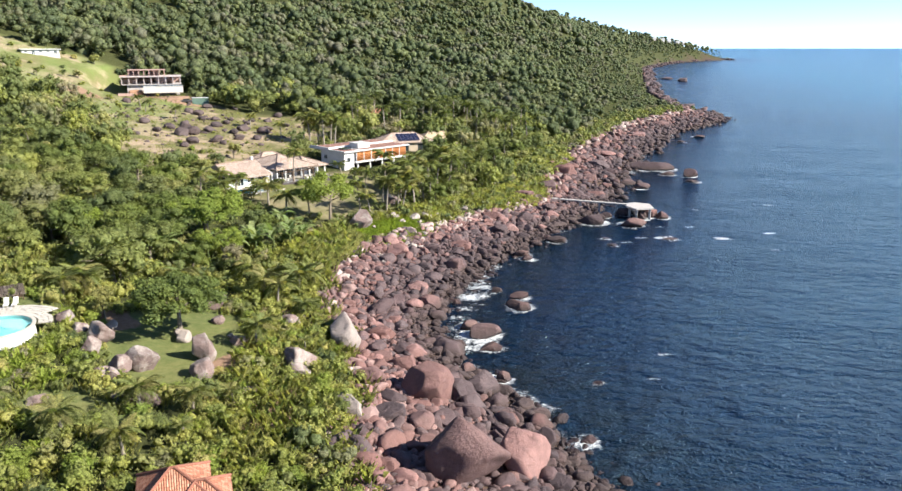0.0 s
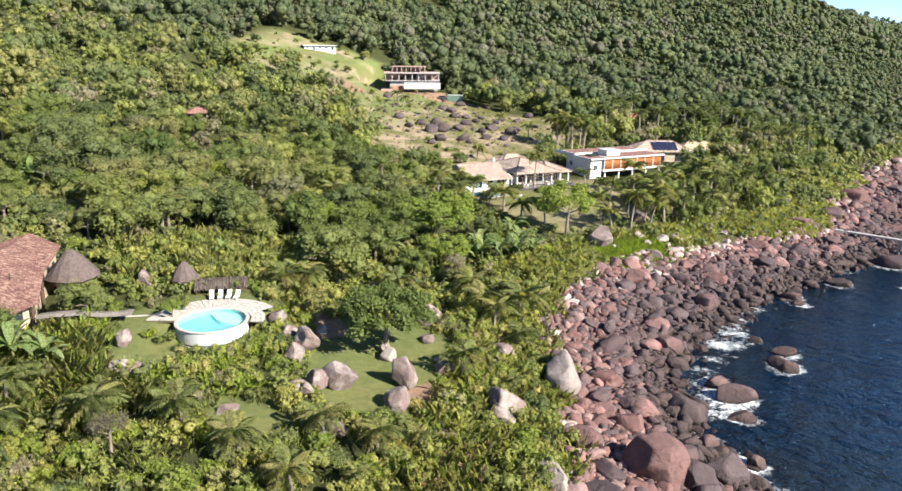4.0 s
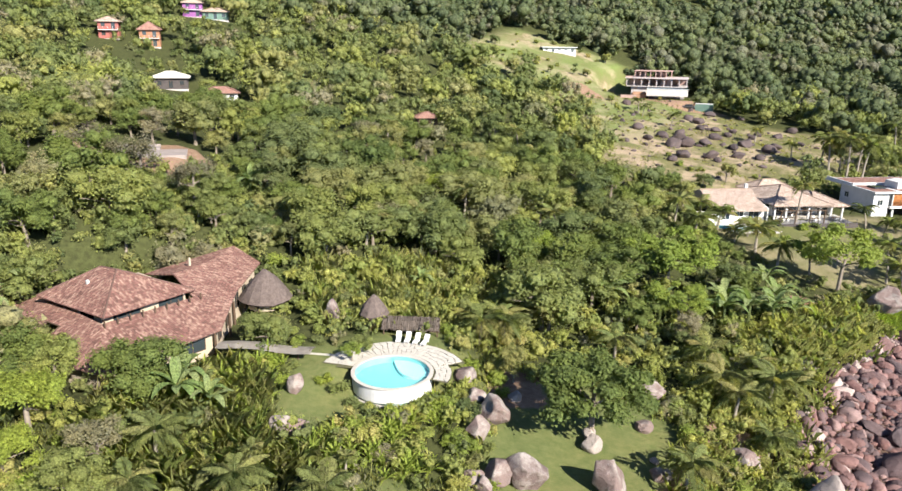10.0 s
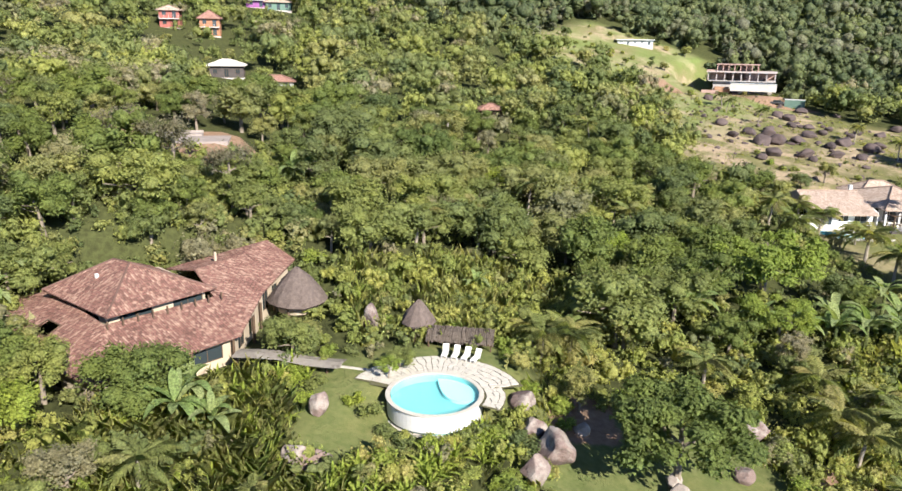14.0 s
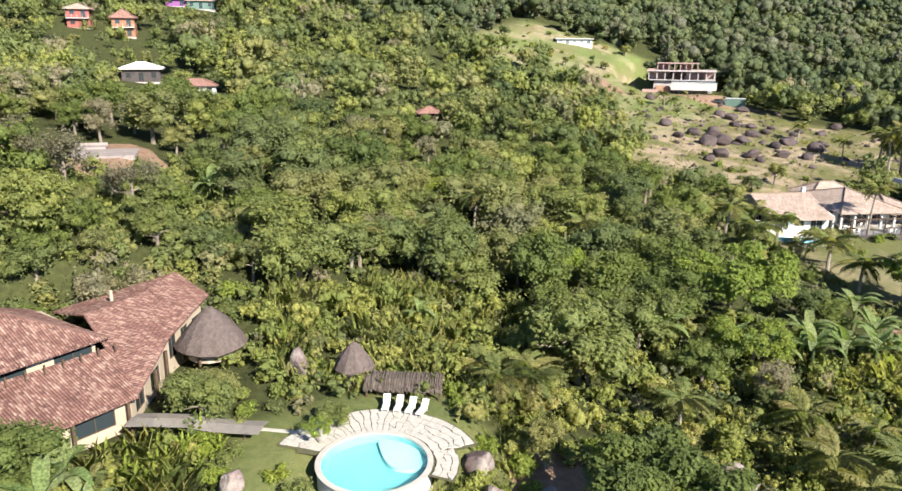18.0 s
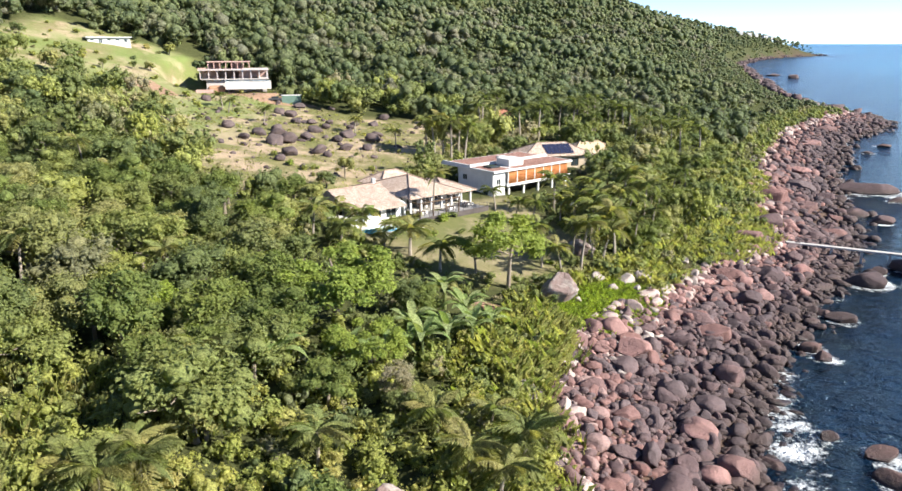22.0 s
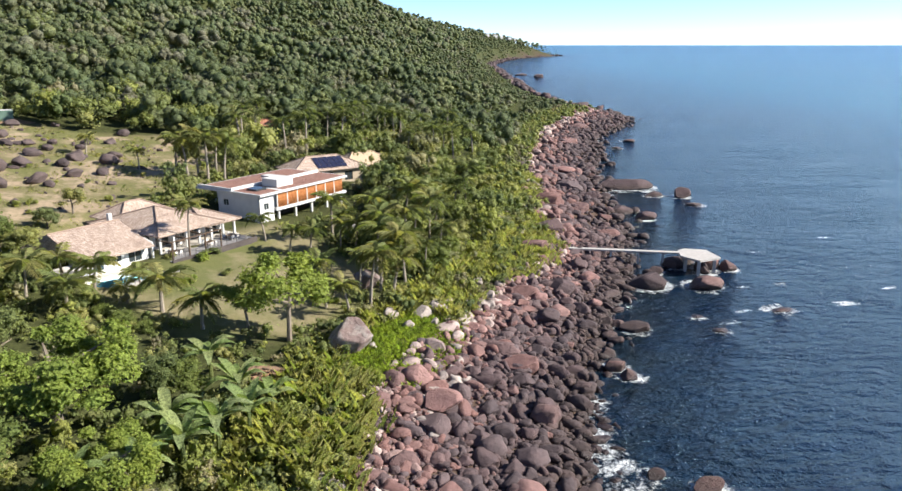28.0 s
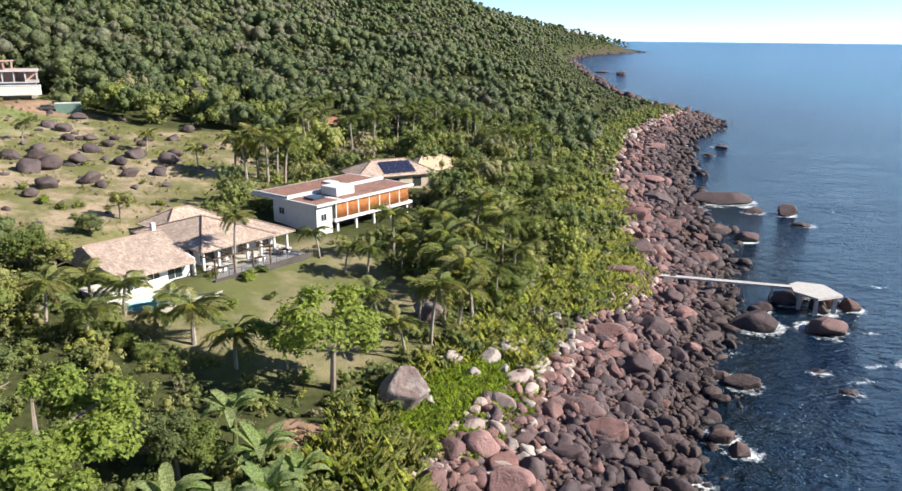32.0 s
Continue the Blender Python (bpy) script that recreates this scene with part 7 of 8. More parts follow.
OPEN_VIEW = [(-132, 87), (-120, 85), (-108, 92), (-112, 101), (-124, 103)]
FACADE_VIEW = [(-31, 186), (-9, 184), (-4, 206), (-22, 210)]
BEFORE_VIEW = [(-114, 84), (-94, 76), (-84, 92), (-100, 102)]
# near wood, each tree a thing
x, y = scatter(-150, 20, 50, 175, 6.1, 501, 0.6)
d = inland(x, y)
wooded = (from_water(x, y) > 34) & ~inside(x, y, OPEN_VIEW) & (np.hypot(x + 72, y - 83) > 9.5) & (np.hypot(x + 60, y - 84) > 9) & no_glade(x, y) & free(x, y, 2.0) & ~inside(x, y, GARDEN_BELT) & ~inside(x, y, REED_SLOPE) & ~inside(x, y, LOW_VIEW) & ~inside(x, y, FACADE_VIEW)
x, y = x[wooded], y[wooded]
order = np.argsort(np.hypot(x + 60, y - 100))
near, rest = order[:240], order[240:]
for i in near:
    k = r0.integers(0, len(TREES))
    low = 0.62 if from_water(x[i:i + 1], y[i:i + 1])[0] < 46 or inside(x[i:i + 1], y[i:i + 1], BEFORE_VIEW)[0] else 1.0
    tree(TREES[k], float(x[i]), float(y[i]), float(0.75 + 0.75 * r0.uniform() ** 1.6) * low, float(r0.uniform(0, 360)))
rx, ry = x[rest], y[rest]
# middle wood
x, y = scatter(-330, 150, -10, 430, 6.6, 502, 0.8)
d = inland(x, y)
ok = (from_water(x, y) > 30) & ~inside(x, y, OPEN_VIEW) & no_glade(x, y) & free(x, y, 2.0) & ~((x > -150) & (x < 20) & (y > 50) & (y < 175)) & ~inside(x, y, LOW_VIEW) & ~inside(x, y, FACADE_VIEW) & ~inside(x, y, GARDEN_BELT) & (y > 22 - 0.18 * x)
x, y = np.concatenate([x[ok], rx]), np.concatenate([y[ok], ry])
s = 2.8 + 4.4 * r0.uniform(size=x.size) ** 1.7
low = np.where(y > 330, 0.25 + 0.75 * ramp01(24, 100, inland(x, y)), 1.0) * np.where((from_water(x, y) < 44) & (y < 300), 0.6, np.where(outlook(x, y), 0.3, 1.0))
P = np.stack([x, y, height(x, y) + r0.uniform(1.4, 6.6, x.size) * low], 1)
s = s * (0.4 + 0.6 * low)
upper = y + r0.normal(0, 14, x.size) - 0.35 * np.minimum(x + 60, 0) > 300
forest("woodland", "dense evergreen woodland covering the hillside", P[~upper], s[~upper], 61, 16, 460, 0.066, M_WOODLEAF)
forest("upper_woodland", "dark evergreen wood on the slopes above the meadow", P[upper], s[upper] * 1.25, 76, 10, 230, 0.075, M_HAZYHILL, patches=70)
# far hills
x, y = scatter(-900, 300, -60, 900, 7.3, 503, 0.95)
d = inland(x, y)
ok = (d > 13) & ((x < -330) | (y > 430)) & (d < 520) & (y > 25 - 0.2 * (x + 13))
x, y, d = x[ok], y[ok], d[ok]
off = 0.2 + 0.8 * ramp01(20, 120, d)
s = (3.3 + 5.6 * r0.uniform(size=x.size) ** 2.4) * (0.3 + 0.7 * off)
forest("hill_forest", "distant evergreen forest on the hills", np.stack([x, y, height(x, y) + (r0.uniform(1.0, 6.0, x.size) + 0.5 * s) * off - 0.5 * (1 - off)], 1), s, 62, 7, 34, 0.1, M_HAZYHILL, patches=120)
x, y = scatter(-500, 900, 900, 2500, 17, 504, 0.95)
d = inland(x, y)
ok = (d > 12) & (d < 400)
x, y, d = x[ok], y[ok], d[ok]
s = r0.uniform(6, 10, x.size) * (0.45 + 0.55 * ramp01(12, 90, d))
forest("headland_forest", "distant forest on the headland", np.stack([x, y, height(x, y) + 0.36 * s], 1), s, 63, 5, 10, 0.12, M_HAZYHILL, patches=400)

# undergrowth: scrub under the trees, in the garden belt and on the bank
x, y = scatter(-118, 30, 42, 265, 2.7, 510, 0.5)
d = from_water(x, y)
tight = ~inside(x, y, OPEN_VIEW)
for p in CLEAR:
    tight &= ~inside(x, y, p)
belt = inside(x, y, GARDEN_BELT)
edge = (d > 21) & (d < 44)
ok = tight & (d > 20.5) & (belt | edge | (r0.uniform(size=x.size) < 0.85))
ok &= ~(belt & (waves(x, y, 13, 55) > 0.42))
x, y, d = x[ok], y[ok], d[ok]
s = r0.uniform(0.9, 2.1, x.size)
belt = inside(x, y, GARDEN_BELT) & (r0.uniform(size=x.size) < 0.7)
forest("undergrowth", "tangled green scrub and shrubs below the trees", np.stack([x, y, height(x, y) + 0.42 * s], 1)[~belt], s[~belt], 64, 6, 115, 0.105, M_LEAF)
forest("garden_scrub", "sunlit yellow-green shrubs filling the garden", np.stack([x, y, height(x, y) + 0.42 * s], 1)[belt], s[belt], 70, 6, 190, 0.085, M_SCRUB)
x, y = scatter(-30, 0, 42, 112, 2.1, 512, 0.5)
d = from_water(x, y)
ok = (d > 20) & (d < 34) & free(x, y, 0.5)
x, y = x[ok], y[ok]
s = r0.uniform(0.7, 1.5, x.size)
forest("bank_scrub", "sunlit yellow-green scrub at the edge of the rocks", np.stack([x, y, height(x, y) + 0.4 * s], 1), s, 66, 6, 190, 0.085, M_SCRUB)
x, y = scatter(20, 150, 215, 440, 4.0, 511, 0.5)
d = from_water(x, y)
ok = (d > 20) & (d < 36)
x, y = x[ok], y[ok]
s = r0.uniform(1.5, 3.0, x.size)
forest("coast_scrub", "low wind-clipped scrub along the top of the shore", np.stack([x, y, height(x, y) + 0.4 * s], 1), s, 65, 6, 110, 0.09, M_WOODLEAF)

x, y = scatter(-64, -14, 95, 138, 2.5, 527, 0.5)
ok = inside(x, y, [(-60, 97), (-48, 96), (-36, 99), (-22, 100), (-15, 112), (-15, 136), (-30, 134), (-46, 124), (-60, 112)]) & free(x, y, 0.5) & (from_water(x, y) > 22) & (r0.uniform(size=x.size) < 0.7)
x, y = x[ok], y[ok]
s = r0.uniform(0.9, 2.2, x.size)
forest("gully_scrub", "bright yellow-green shrubs in the gully", np.stack([x, y, height(x, y) + 0.55 * s], 1), s, 69, 6, 190, 0.105, M_SCRUB)
x, y = scatter(-114, -86, 50, 104, 2.3, 526, 0.5)
ok = free(x, y, 0.5) & ~inside(x, y, OPEN_VIEW)
x, y = x[ok], y[ok]
s = r0.uniform(1.2, 2.5, x.size)
forest("thicket", "dense green thicket behind the old house", np.stack([x, y, height(x, y) + 0.6 * s], 1), s, 68, 6, 180, 0.11, M_LEAF)

# grasses and reeds
x, y = scatter(-30, 60, 55, 270, 0.85, 520, 0.5)
d = from_water(x, y)
ok = (d > 18.5 + waves(x, y, 15, 8) * 1.5) & (d < 31) & ~inside(x, y, GREEN_BANK) & (waves(x, y, 18, 9) > -0.5)
ok &= ~inside(x, y, LAWN_SEA)
x, y = x[ok], y[ok]
tufts("bank_grass", "dry yellow-green grass tufts on the bank above the rocks", x, y, r0.uniform(0.7, 2.1, x.size), 71, M_REED)
x, y = scatter(-82, -48, 84, 112, 0.62, 521, 0.5)
ok = inside(x, y, REED_SLOPE) & (waves(x, y, 9, 19) > -0.2) & (r0.uniform(size=x.size) < 0.7)
x, y = x[ok], y[ok]
tufts("reed_thicket", "tall yellowish reeds on the slope behind the pool", x, y, r0.uniform(1.2, 2.8, x.size), 72, M_REED, 8, 0.3, 0.35)
x, y = scatter(-74, -46, 48, 76, 0.7, 529, 0.5)
ok = inside(x, y, [(-69, 60), (-66, 70), (-60, 70), (-55, 65), (-48, 66), (-47, 58), (-54, 50), (-64, 54)]) & free(x, y, 0.3) & (waves(x, y, 7, 47) > -0.25)
x, y = x[ok], y[ok]
tufts("reed_garden", "arching yellow-green reeds filling the slope below the old house", x, y, r0.uniform(1.2, 2.6, x.size), 78, M_REED, 9, 0.35, 0.55)
x, y = scatter(-84, -46, 80, 114, 2.3, 525, 0.5)
ok = (inside(x, y, REED_SLOPE) | (np.hypot(x + 70, y - 88) < 7)) & (r0.uniform(size=x.size) < 0.75) & free(x, y, 0.5) & (np.hypot(x + 74, y - 82.5) > 4)
x, y = x[ok], y[ok]
s = r0.uniform(1.0, 2.4, x.size)
forest("slope_scrub", "yellow-green shrubs among the reeds behind the pool", np.stack([x, y, height(x, y) + 0.6 * s], 1), s, 67, 6, 210, 0.10, M_SCRUB)
x, y = scatter(-20, 0, 136, 160, 0.4, 522, 0.5)
ok = inside(x, y, GREEN_BANK)
x, y = x[ok], y[ok]
REED_BANK = [(-26, 136), (-20, 139), (-17.5, 134), (-20, 124), (-25, 121), (-28, 128)]
tufts("bright_grass", "bright green long grass on the slope above the stones", x, y, r0.uniform(0.5, 1.0, x.size), 73, M_BRIGHTGRASS, 7, 0.2)
x, y = scatter(-30, -15, 118, 142, 0.55, 528, 0.5)
ok = inside(x, y, REED_BANK) & (waves(x, y, 8, 23) > -0.35)
x, y = x[ok], y[ok]
tufts("reed_bank", "tall yellowish reeds above the pale stones", x, y, r0.uniform(1.4, 2.9, x.size), 77, M_REED, 9, 0.3, 0.45)
x, y = scatter(-66, -12, 44, 100, 1.0, 523, 0.5)
ok = inside(x, y, GARDEN_BELT) & free(x, y, 0.3) & (waves(x, y, 11, 29) > -0.3)
x, y = x[ok], y[ok]
tufts("garden_grass", "rank grass between the garden shrubs", x, y, r0.uniform(0.5, 1.4, x.size), 74, M_REED)
x, y = scatter(-125, -42, 186, 318, 1.5, 524, 0.5)
ok = inside(x, y, MEADOW) & (waves(x, y, 16, 39) > 0.05)
x, y = x[ok], y[ok]
tufts("meadow_tussocks", "low dry tussocks over the meadow", x, y, r0.uniform(0.3, 0.8, x.size), 75, M_REED, 6, 0.3, 0.7)

# single trees that stand out
tree(BROAD, -34.6, 87.6, 1.5, 20, "spreading dark-green almond tree on the garden lawn", "garden trees", z=gz(-35, 88) - 0.8)
tree(TREES[3], -45.3, 90.4, 0.62, 40, "small round-crowned garden tree with a pale trunk", "garden trees")
tree(LIME, -64.5, 50.5, 1.05, 10, "bright lime-green tree below the old house", "garden trees")
tree(LIME, -60.0, 47.0, 0.8, 70, "bright lime-green tree below the old house", "garden trees")
tree(DOME, -66.0, 60.6, 1.2, 80, "dense dark-green dome-shaped tree beside the old house", "garden trees")
tree(DOME, -67.6, 76.2, 0.60, 130, "small leafy tree beside the canvas walkway", "garden trees")
tree(AIRY, -57.6, 78.8, 0.42, 10, "slender small tree at the pool's edge", "garden trees")
tree(AIRY, -25.0, 149.5, 2.1, 30, "airy green tree with open branches on the sea lawn", "garden trees")
tree(AIRY, -29.5, 151.5, 1.3, 120, "airy green tree with open branches on the sea lawn", "garden trees")
tree(TREES[1], -59.2, 202.0, 0.75, 30, "round bright-green tree at the meadow's edge", "garden trees")
tree(TREES[4], -61.0, 193.5, 0.6, 200, "dark round tree at the meadow's edge", "garden trees")
# three trees whose dark leaf colour takes the place of shade
tree(TREES[7], -52.0, 129.0, 1.35, 200, "broadleaf tree with shade-darkened leaves below the sea lawn", "hillside trees")
tree(TREES[6], -48.5, 121.5, 1.2, 20, "broadleaf tree with shade-darkened leaves below the sea lawn", "hillside trees")
tree(TREES[7], -54.5, 120.5, 1.3, 100, "broadleaf tree with shade-darkened leaves below the sea lawn", "hillside trees")
tree(UMBRELLA, -44.6, 130.5, 1.75, 140, "wide umbrella-shaped bright-green tree rising over the wood", "hillside trees")
for px_, py_, s, k in ((-3.0, 172.0, 0.8, 6), (1.0, 178.5, 0.75, 7), (-8.0, 186.0, 0.9, 6), (3.5, 187.0, 0.8, 2), (-1.0, 203.0, 0.95, 6), (8.0, 201.0, 0.8, 7), (-6.0, 207.0, 1.0, 0), (4.0, 215.0, 1.0, 6),
                       (14.0, 222.0, 0.9, 7), (22.0, 240.0, 1.0, 6), (8.0, 232.0, 1.0, 2), (-4.0, 224.0, 0.9, 7), (30.0, 256.0, 1.1, 0), (-5.0, 178.0, 0.7, 6), (-2.0, 194.0, 0.8, 6)):
    tree(TREES[k], px_, py_, s, px_ * 53, "dense dark-green tree between the villas and the shore", "coast trees")
tree(DRY, -103.0, 83.0, 1.35, 20, "grey-brown sparsely leaved tree above the old house", "bare trees")
tree(DRY, -112.0, 80.0, 1.1, 120, "grey-brown sparsely leaved tree above the old house", "bare trees")
tree(DRY, -98.0, 88.0, 1.1, 70, "grey-brown sparsely leaved tree above the old house", "bare trees")
tree(DRY, -133.0, 72.0, 1.2, 0, "grey-brown sparsely leaved tree in the wood", "bare trees")
tree(UMBRELLA, -39.0, 120.5, 1.05, 40, "bright-green spreading tree beside the umbrella-shaped tree", "hillside trees")
tree(DRY, -44.0, 55.0, 0.55, 40, "small grey leafless shrub tree in the garden", "bare trees")
tree(DRY, -66.0, 118.0, 0.9, 40, "grey sparsely leaved tree in the wood", "bare trees")
tree(LIME, -62.0, 122.0, 0.95, 40, "yellow-green tree standing out of the wood", "hillside trees")
tree(LIME, -54.0, 118.0, 0.75, 10, "yellow-green tree standing out of the wood", "hillside trees")
tree(LIME, -90.0, 132.0, 1.0, 10, "yellow-green tree standing out of the wood", "hillside trees")

for px_, py_, s, k in ((-71.0, 55.6, 0.9, 1), (-74.5, 53.5, 1.0, 0), (-79.0, 52.5, 0.8, 4), (-84.0, 51.5, 0.9, 2), (-94.5, 56.0, 0.9, 1), (-69.0, 53.0, 0.7, 3), (-58.0, 52.5, 0.7, 5), (-54.5, 49.5, 0.8, 0)):
    tree(TREES[k], px_, py_, s, px_ * 40, "leafy tree close beside the old house", "hillside trees")
for px_, py_, s, k in ((-70.5, 80.0, 1.4, 0), (-70.0, 83.5, 1.5, 1), (-71.5, 87.0, 1.5, 3), (-75.0, 88.2, 1.6, 1), (-78.5, 87.0, 1.5, 0), (-67.5, 82.0, 1.2, 1), (-66.0, 86.5, 1.3, 2), (-64.5, 82.5, 0.9, 1), (-63.8, 80.0, 0.9, 0), (-69.5, 77.8, 1.2, 3), (-62.0, 91.0, 1.3, 1), (-54.0, 92.5, 1.3, 0)):
    bush(px_, py_, s, k, "leafy shrub round the thatched hut", "garden shrubs")
for px_, py_, s in ((-93.0, 60.0, 0.7), (-94.5, 65.5, 0.8), (-93.5, 71.0, 0.7), (-95.5, 76.0, 0.85), (-93.0, 81.0, 0.7), (-95.0, 86.5, 0.8), (-99.0, 69.0, 0.9), (-99.5, 80.0, 0.95), (-88.0, 91.0, 0.75), (-83.0, 92.5, 0.7), (-91.5, 54.0, 0.8),
                    (-98.5, 61.0, 0.9), (-97.0, 91.0, 0.9)):
    tree(TREES[int(-px_ * 3) % 6], px_, py_, s, px_ * 70, "leafy tree close behind the old house", "hillside trees")
x, y = scatter(-178, -100, 240, 325, 5.6, 540, 0.5)
ok = inside(x, y, MEADOW) & (np.hypot(x + 120, y - 294) > 21) & (np.hypot(x + 157, y - 295) > 11)
for px_, py_ in zip(x[ok], y[ok]):
    if r0.uniform() < 0.55:
        bush(float(px_), float(py_), float(r0.uniform(0.45, 1.5)), int(r0.integers(0, 2)), "low green bush on the upper meadow", "meadow bushes")
    elif r0.uniform() < 0.2:
        tree(TREES[int(r0.integers(0, 6))], float(px_), float(py_), float(r0.uniform(0.4, 0.7)), 0.0, "small scattered tree on the upper meadow", "meadow trees")
x, y = scatter(-112, -46, 196, 300, 10.5, 541, 0.5)
ok = inside(x, y, MEADOW)
for px_, py_ in zip(x[ok], y[ok]):
    if r0.uniform() < 0.6:
        bush(float(px_), float(py_), float(r0.uniform(0.4, 1.0)), int(r0.integers(0, 2)), "low bush among the meadow boulders", "meadow bushes")

for px_, py_, s in ((-51.5, 161.0, 0.42), (-49.0, 158.6, 0.45), (-46.4, 156.8, 0.42), (-43.6, 154.6, 0.45), (-41.0, 152.6, 0.4)):
    tree(DOME, px_, py_, s, px_ * 60, "dense dark-green clipped tree in the hedge below the pool", "hedge trees", z=gz(px_, py_) - 0.6)
# growth round the old house, the huts and the boulders of the garden
for px_, py_, s, k in ((-87.5, 74.0, 1.5, 0), (-89.5, 78.0, 1.7, 1), (-88.0, 82.0, 1.6, 3), (-86.0, 86.5, 1.6, 0), (-91.5, 73.0, 1.6, 2), (-92.5, 67.5, 1.7, 1), (-91.0, 82.5, 1.8, 0), (-81.5, 88.5, 1.5, 3), (-71.8, 78.6, 1.2, 1), (-72.6, 86.0, 1.3, 0), (-68.8, 85.4, 1.3, 3),
                       (-67.0, 79.0, 1.0, 1), (-65.2, 78.0, 0.9, 3), (-69.2, 88.6, 1.5, 0), (-64.8, 89.0, 1.3, 1), (-60.4, 90.6, 1.2, 3), (-66.5, 52.0, 1.6, 1), (-63.5, 47.0, 1.5, 0), (-58.5, 50.5, 1.5, 1), (-61.5, 53.5, 1.5, 3), (-68.5, 49.5, 1.6, 0), (-56.0, 46.0, 1.5, 3), (-64.5, 56.5, 1.4, 1),
                       (-48.9, 73.0, 0.9, 1), (-49.6, 71.2, 1.0, 3), (-52.6, 73.6, 0.8, 0), (-47.2, 84.2, 1.0, 1), (-36.6, 73.6, 0.8, 3), (-35.2, 72.2, 0.9, 1), (-28.2, 73.4, 0.9, 0), (-29.6, 70.6, 1.0, 3), (-26.6, 76.0, 0.9, 1), (-39.6, 75.4, 0.9, 0), (-25.8, 83.0, 0.8, 3), (-41.4, 80.6, 0.7, 1)):
    bush(px_, py_, s, k, "leafy shrub in the thick garden growth", "garden shrubs")
tree(TREES[2], -58.4, 81.0, 0.34, 75, "small tree with a slim pale trunk beside the pool terrace", "garden trees")
tree(TREES[0], -68.4, 77.4, 0.62, 30, "leafy tree with a pale forked trunk before the thatched hut", "garden trees")
for px_, py_, s, k in ((-48.2, 76.9, 0.9, 1), (-49.2, 75.4, 0.9, 3), (-51.0, 74.4, 0.8, 1), (-48.0, 80.0, 0.9, 0)):
    bush(px_, py_, s, k, "leafy shrub against the wall of the pool", "garden shrubs")
# palms
for px_, py_, k, s in ((-48.6, 164.9, 3, 1.15), (-52.6, 166.9, 3, 1.15), (-43.1, 165.2, 3, 0.8), (-39.8, 158.4, 3, 1.35), (-34.8, 153.4, 3, 1.15), (-19.9, 160.6, 0, 0.95), (-15.1, 163.3, 2, 0.8),
                       (-11.8, 166.0, 0, 1.0), (-17.2, 156.6, 1, 0.9), (-38.6, 181.0, 2, 0.95), (-43.3, 231.5, 0, 1.35), (-39.3, 232.8, 0, 1.45), (-41.6, 236, 2, 1.2), (-36.0, 234, 0, 1.3), (-46.0, 235.0, 0, 1.3), (-38.0, 239.0, 2, 1.15), (-54.0, 238.6, 1, 0.85),
                       (-67.2, 251.4, 1, 0.85), (-24.6, 85.6, 3, 0.95), (-42.3, 61.5, 3, 0.9), (-47.7, 56.8, 3, 1.0), (-23.8, 182.0, 1, 0.8), (-20.7, 180.0, 1, 0.9), (-15.7, 183.5, 0, 0.8), (-6.9, 176.0, 0, 0.95)):
    palm(px_, py_, k, s, 14, px_ * 31)
for px_, py_, k, s in ((-3.0, 187.0, 0, 0.9), (-27.5, 187.5, 1, 0.85), (5.0, 199.0, 0, 0.9), (-8.5, 190.0, 2, 0.75), (-14.0, 191.5, 1, 0.9), (0.0, 180.0, 0, 0.85), (-4.5, 170.5, 2, 0.75), (-9.0, 181.0, 0, 1.0),
                       (2.0, 193.0, 1, 1.0), (9.0, 207.0, 0, 0.9), (14.0, 216.0, 0, 0.9), (7.0, 222.0, 2, 0.8), (-2.0, 210.0, 0, 0.95), (18.0, 230.0, 0, 0.95), (11.0, 240.0, 2, 0.8),
                       (-28.0, 104.5, 3, 1.05), (-23.5, 107.5, 3, 1.1), (-31.0, 110.0, 3, 0.95), (-40.0, 104.0, 3, 1.0), (-25.5, 102.0, 3, 1.0), (-21.5, 110.5, 3, 0.9), (-26.5, 112.0, 3, 0.85), (-52.0, 113.0, 1, 0.9), (-80.0, 104.0, 1, 1.0), (-92.0, 250.0, 1, 0.8), (-108.0, 262.0, 1, 0.8), (-104.0, 256.0, 1, 0.75)):
    palm(px_, py_, k, s, 13, px_ * 31, fronds=FRONDS_DARK if py_ > 165 else FRONDS)
for k in range(40):
    px_, py_ = -34 + 66 * r0.uniform(), 256 + 45 * r0.uniform()
    palm(float(px_), float(py_), 2, float(r0.uniform(1.0, 1.45)), 9, k * 40, "slender royal palm in a stand behind the houses", "royal palms", fronds=FRONDS_DARK)
for px_, py_, k, s in ((-14.0, 160.5, 0, 1.15), (-10.5, 163.0, 1, 1.15), (-8.0, 167.5, 0, 1.2), (-11.5, 172.0, 0, 1.15), (-6.0, 173.5, 1, 1.2), (-9.5, 178.5, 0, 1.2), (-13.5, 181.5, 1, 1.2), (-5.0, 183.0, 0, 1.2),
                       (-16.5, 189.0, 0, 1.15), (-10.0, 195.0, 1, 1.2), (0.5, 190.5, 0, 1.15), (-2.5, 198.0, 0, 1.2), (5.0, 208.0, 1, 1.2), (-55.0, 160.0, 1, 1.0), (-50.0, 157.0, 3, 1.2), (-44.0, 160.5, 3, 0.7)):
    palm(px_, py_, k, s, 15, px_ * 31, "tall coconut palm with long green fronds beside the lawn")
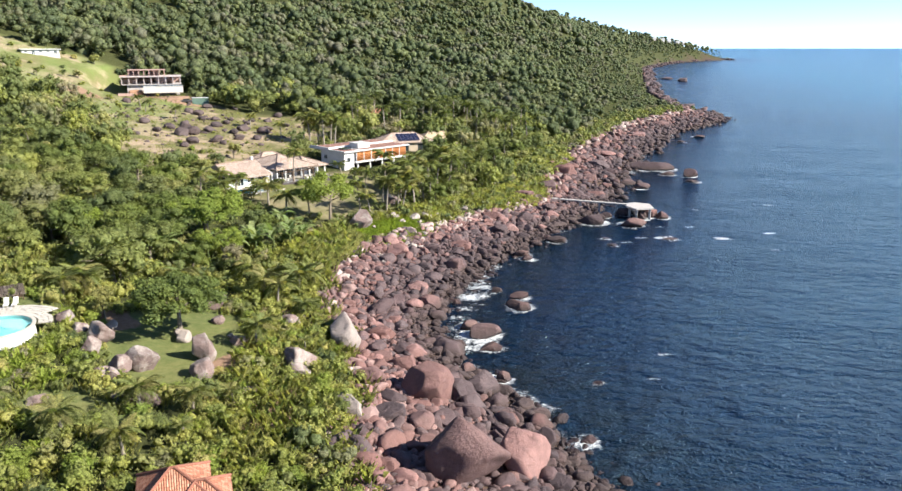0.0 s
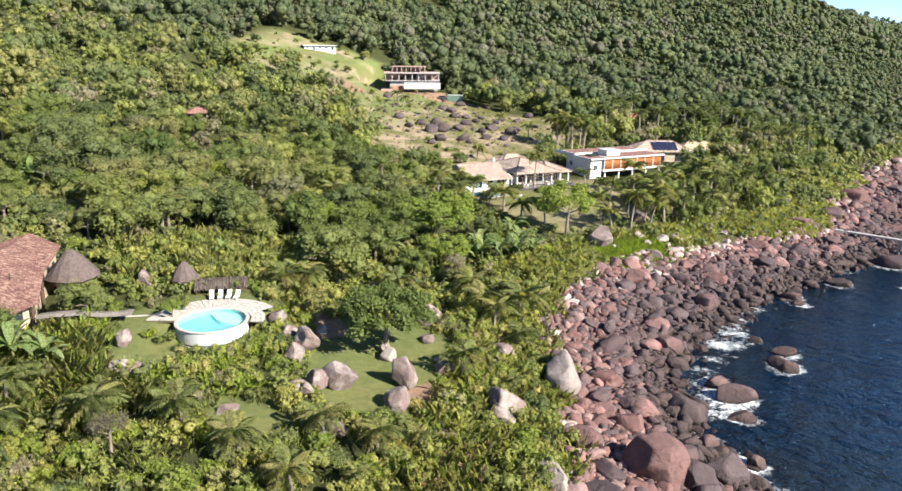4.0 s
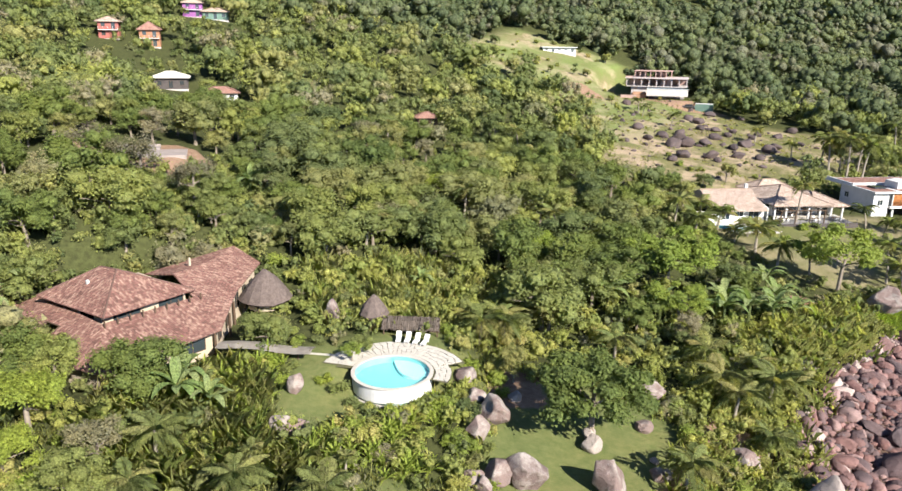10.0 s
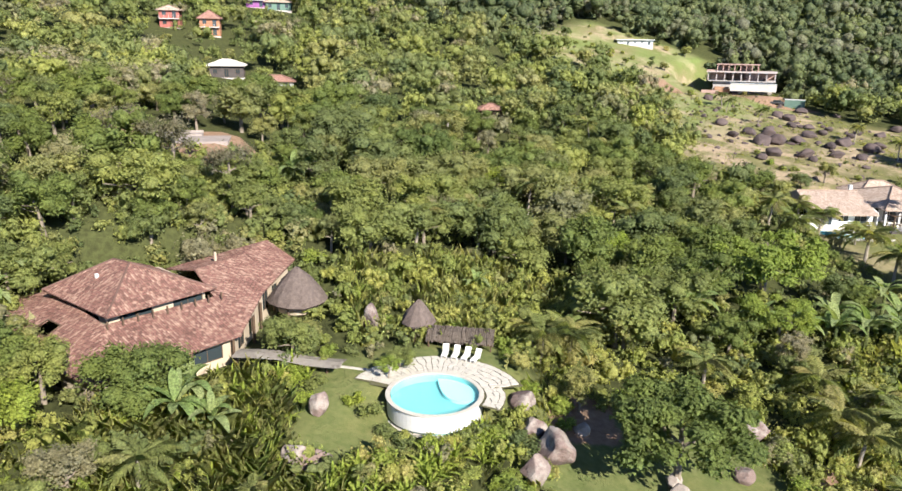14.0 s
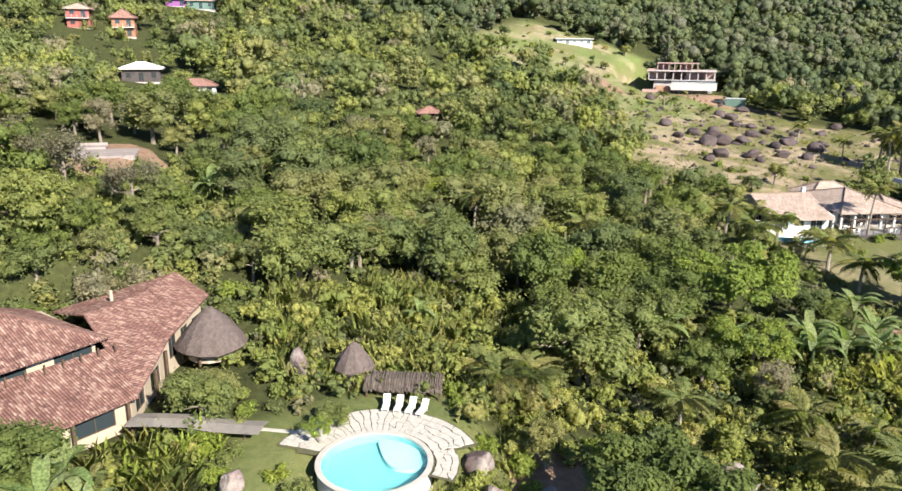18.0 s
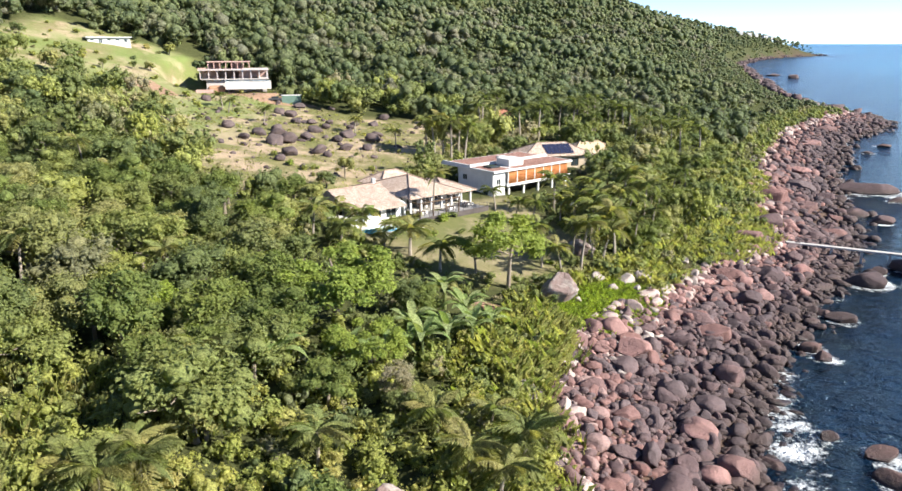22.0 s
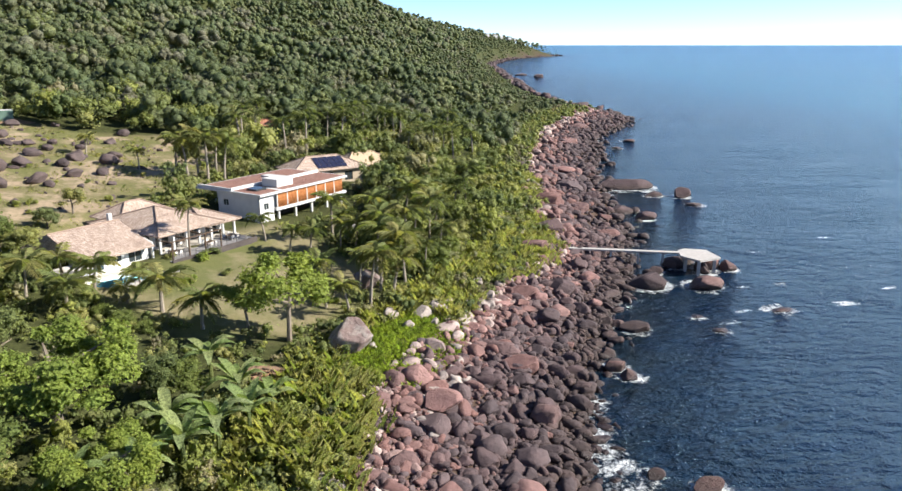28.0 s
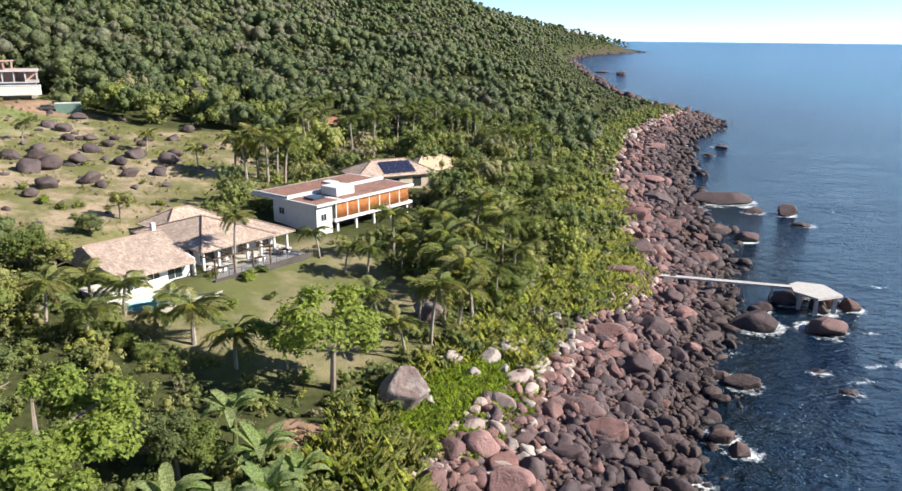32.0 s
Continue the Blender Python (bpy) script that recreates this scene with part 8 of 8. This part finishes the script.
for px_, py_ in ((-80, 128), (-72, 140), (-96, 146), (-64, 132), (-108, 128), (-88, 164), (-58, 142), (-118, 150), (-100, 176), (-76, 112), (-86, 98), (-128, 118)):
    palm(px_, py_, 0, 0.95, 13, px_ * 31, "palm rising among the trees of the hillside", "woodland palms")
# clumping palms in the garden
for px_, py_, s in ((-31.0, 66.0, 0.8), (-26.0, 66.5, 0.75), (-35.5, 60.0, 0.8), (-24.5, 60.0, 0.7), (-29.0, 57.5, 0.8), (-22.5, 68.5, 0.7), (-52.6, 94.5, 1.0), (-50.4, 96.0, 1.05), (-54.4, 95.6, 0.9), (-52.0, 97.8, 1.0),
                    (-56.0, 56.0, 0.9), (-52.5, 52.0, 0.8), (-50.5, 60.5, 0.7), (-62.0, 64.5, 0.7), (-48.0, 68.0, 0.55), (-45.5, 66.0, 0.6), (-18.5, 86.0, 0.6), (-21.0, 98.0, 0.8)):
    palm(px_, py_, 3, s, 15, px_ * 57, "clumping garden palm with fine arching fronds", "garden palms", fronds=FRONDS_SMALL if s < 0.75 else FRONDS)
for px_, py_, s, k in ((-44.0, 93.0, 1.3, 0), (-40.5, 94.6, 1.4, 3), (-37.0, 96.0, 1.2, 1), (-30.5, 97.0, 1.3, 0), (-27.0, 94.0, 1.3, 3), (-24.5, 91.0, 1.2, 2), (-46.5, 89.5, 1.1, 3), (-42.5, 76.5, 1.0, 2), (-40.0, 78.0, 0.8, 0), (-38.0, 71.5, 1.2, 1), (-33.0, 69.5, 1.3, 0),
                       (-27.0, 71.5, 1.2, 2), (-44.5, 87.0, 0.9, 3), (-31.0, 71.0, 0.9, 3)):
    bush(px_, py_, s, k, "leafy shrub at the edge of the garden lawn", "garden shrubs")
# bananas
for px_, py_, s in ((-63.5, 63.5, 1.0), (-61.5, 61.5, 1.1), (-59.0, 63.0, 0.9), (-34.0, 124.0, 1.0), (-31.5, 126.5, 1.1), (-29.0, 128.5, 1.0), (-35.5, 128.0, 1.0), (-27.0, 131.5, 0.9), (-37.0, 121.0, 0.9), (-30.0, 134.0, 1.0),
                    (-41.0, 119.5, 0.9), (-47.0, 116.0, 1.0), (-90.0, 58.0, 1.0), (-93.0, 61.0, 1.1), (-88.0, 54.0, 1.0), (-101.0, 100.0, 1.2), (-66.0, 100.0, 0.8), (-33.0, 140.0, 1.0)):
    banana(px_, py_, s * (1.5 if py_ > 110 else 1.15), 10)
# yuccas and shrubs of the garden
for k in range(112):
    a, q = r0.uniform(0, math.tau), r0.uniform(0, 1)
    cx, cy, sp = ((-21.5, 80, 4.5), (-46, 69, 3.6), (-58.8, 67.0, 2.6), (-42.5, 70.5, 3.0), (-47, 73.5, 2.4), (-46.5, 78.5, 2.0), (-24, 68, 3), (-50, 67, 3.2), (-56, 63.5, 3.5), (-63.5, 69, 3.0), (-51, 62, 4))[k % 11]
    yucca(float(cx + math.cos(a) * q * sp), float(cy + math.sin(a) * q * sp), float(r0.uniform(0.9, 1.8)), 12)
for px_, py_ in ((-62.0, 73.5), (-63.5, 72.0), (-61.5, 71.5), (-64.5, 73.6), (-62.8, 69.8), (-60.8, 69.6), (-64.8, 70.4), (-66.4, 71.4), (-65.6, 68.4), (-60.2, 68.0), (-58.4, 66.2), (-61.6, 67.0), (-63.6, 67.4), (-67.0, 67.8), (-57.0, 65.2), (-52.4, 67.4), (-50.2, 69.2), (-48.8, 71.6),
                 (-47.6, 74.6), (-49.4, 67.0), (-46.6, 72.6), (-54.6, 64.6)):
    yucca(px_, py_, float(r0.uniform(1.2, 2.0)), 11)
n = 0
x, y = scatter(-66, -12, 44, 100, 2.3, 530, 0.5)
ok = inside(x, y, GARDEN_BELT) & free(x, y, 0.5)
for px_, py_ in zip(x[ok], y[ok]):
    if n < 190 and r0.uniform() < 0.55:
        bush(float(px_), float(py_), float(r0.uniform(0.6, 1.5)), int(r0.integers(0, 4)), "low leafy green shrub in the garden scrub", "garden shrubs")
        n += 1
for px_, py_, s, k in ((-48.6, 75.8, 1.2, 2), (-47.6, 78.2, 1.3, 2), (-50.6, 74.2, 0.9, 0), (-46.8, 81.0, 1.0, 3), (-55.0, 74.6, 1.0, 0), (-57.2, 74.6, 0.8, 2), (-49.0, 87.8, 0.9, 2), (-35.0, 181.0, 1.0, 0), (-36.5, 177.5, 1.2, 3), (-33.0, 172.0, 0.8, 0),
                       (-37.5, 168.0, 1.0, 3), (-41.0, 178.2, 0.9, 0), (-18.8, 162.0, 0.7, 2), (-72.0, 206.0, 1.1, 3), (-66.5, 206.0, 0.9, 0)):
    bush(px_, py_, s, k, "rounded green shrub beside the lawn", "lawn shrubs")
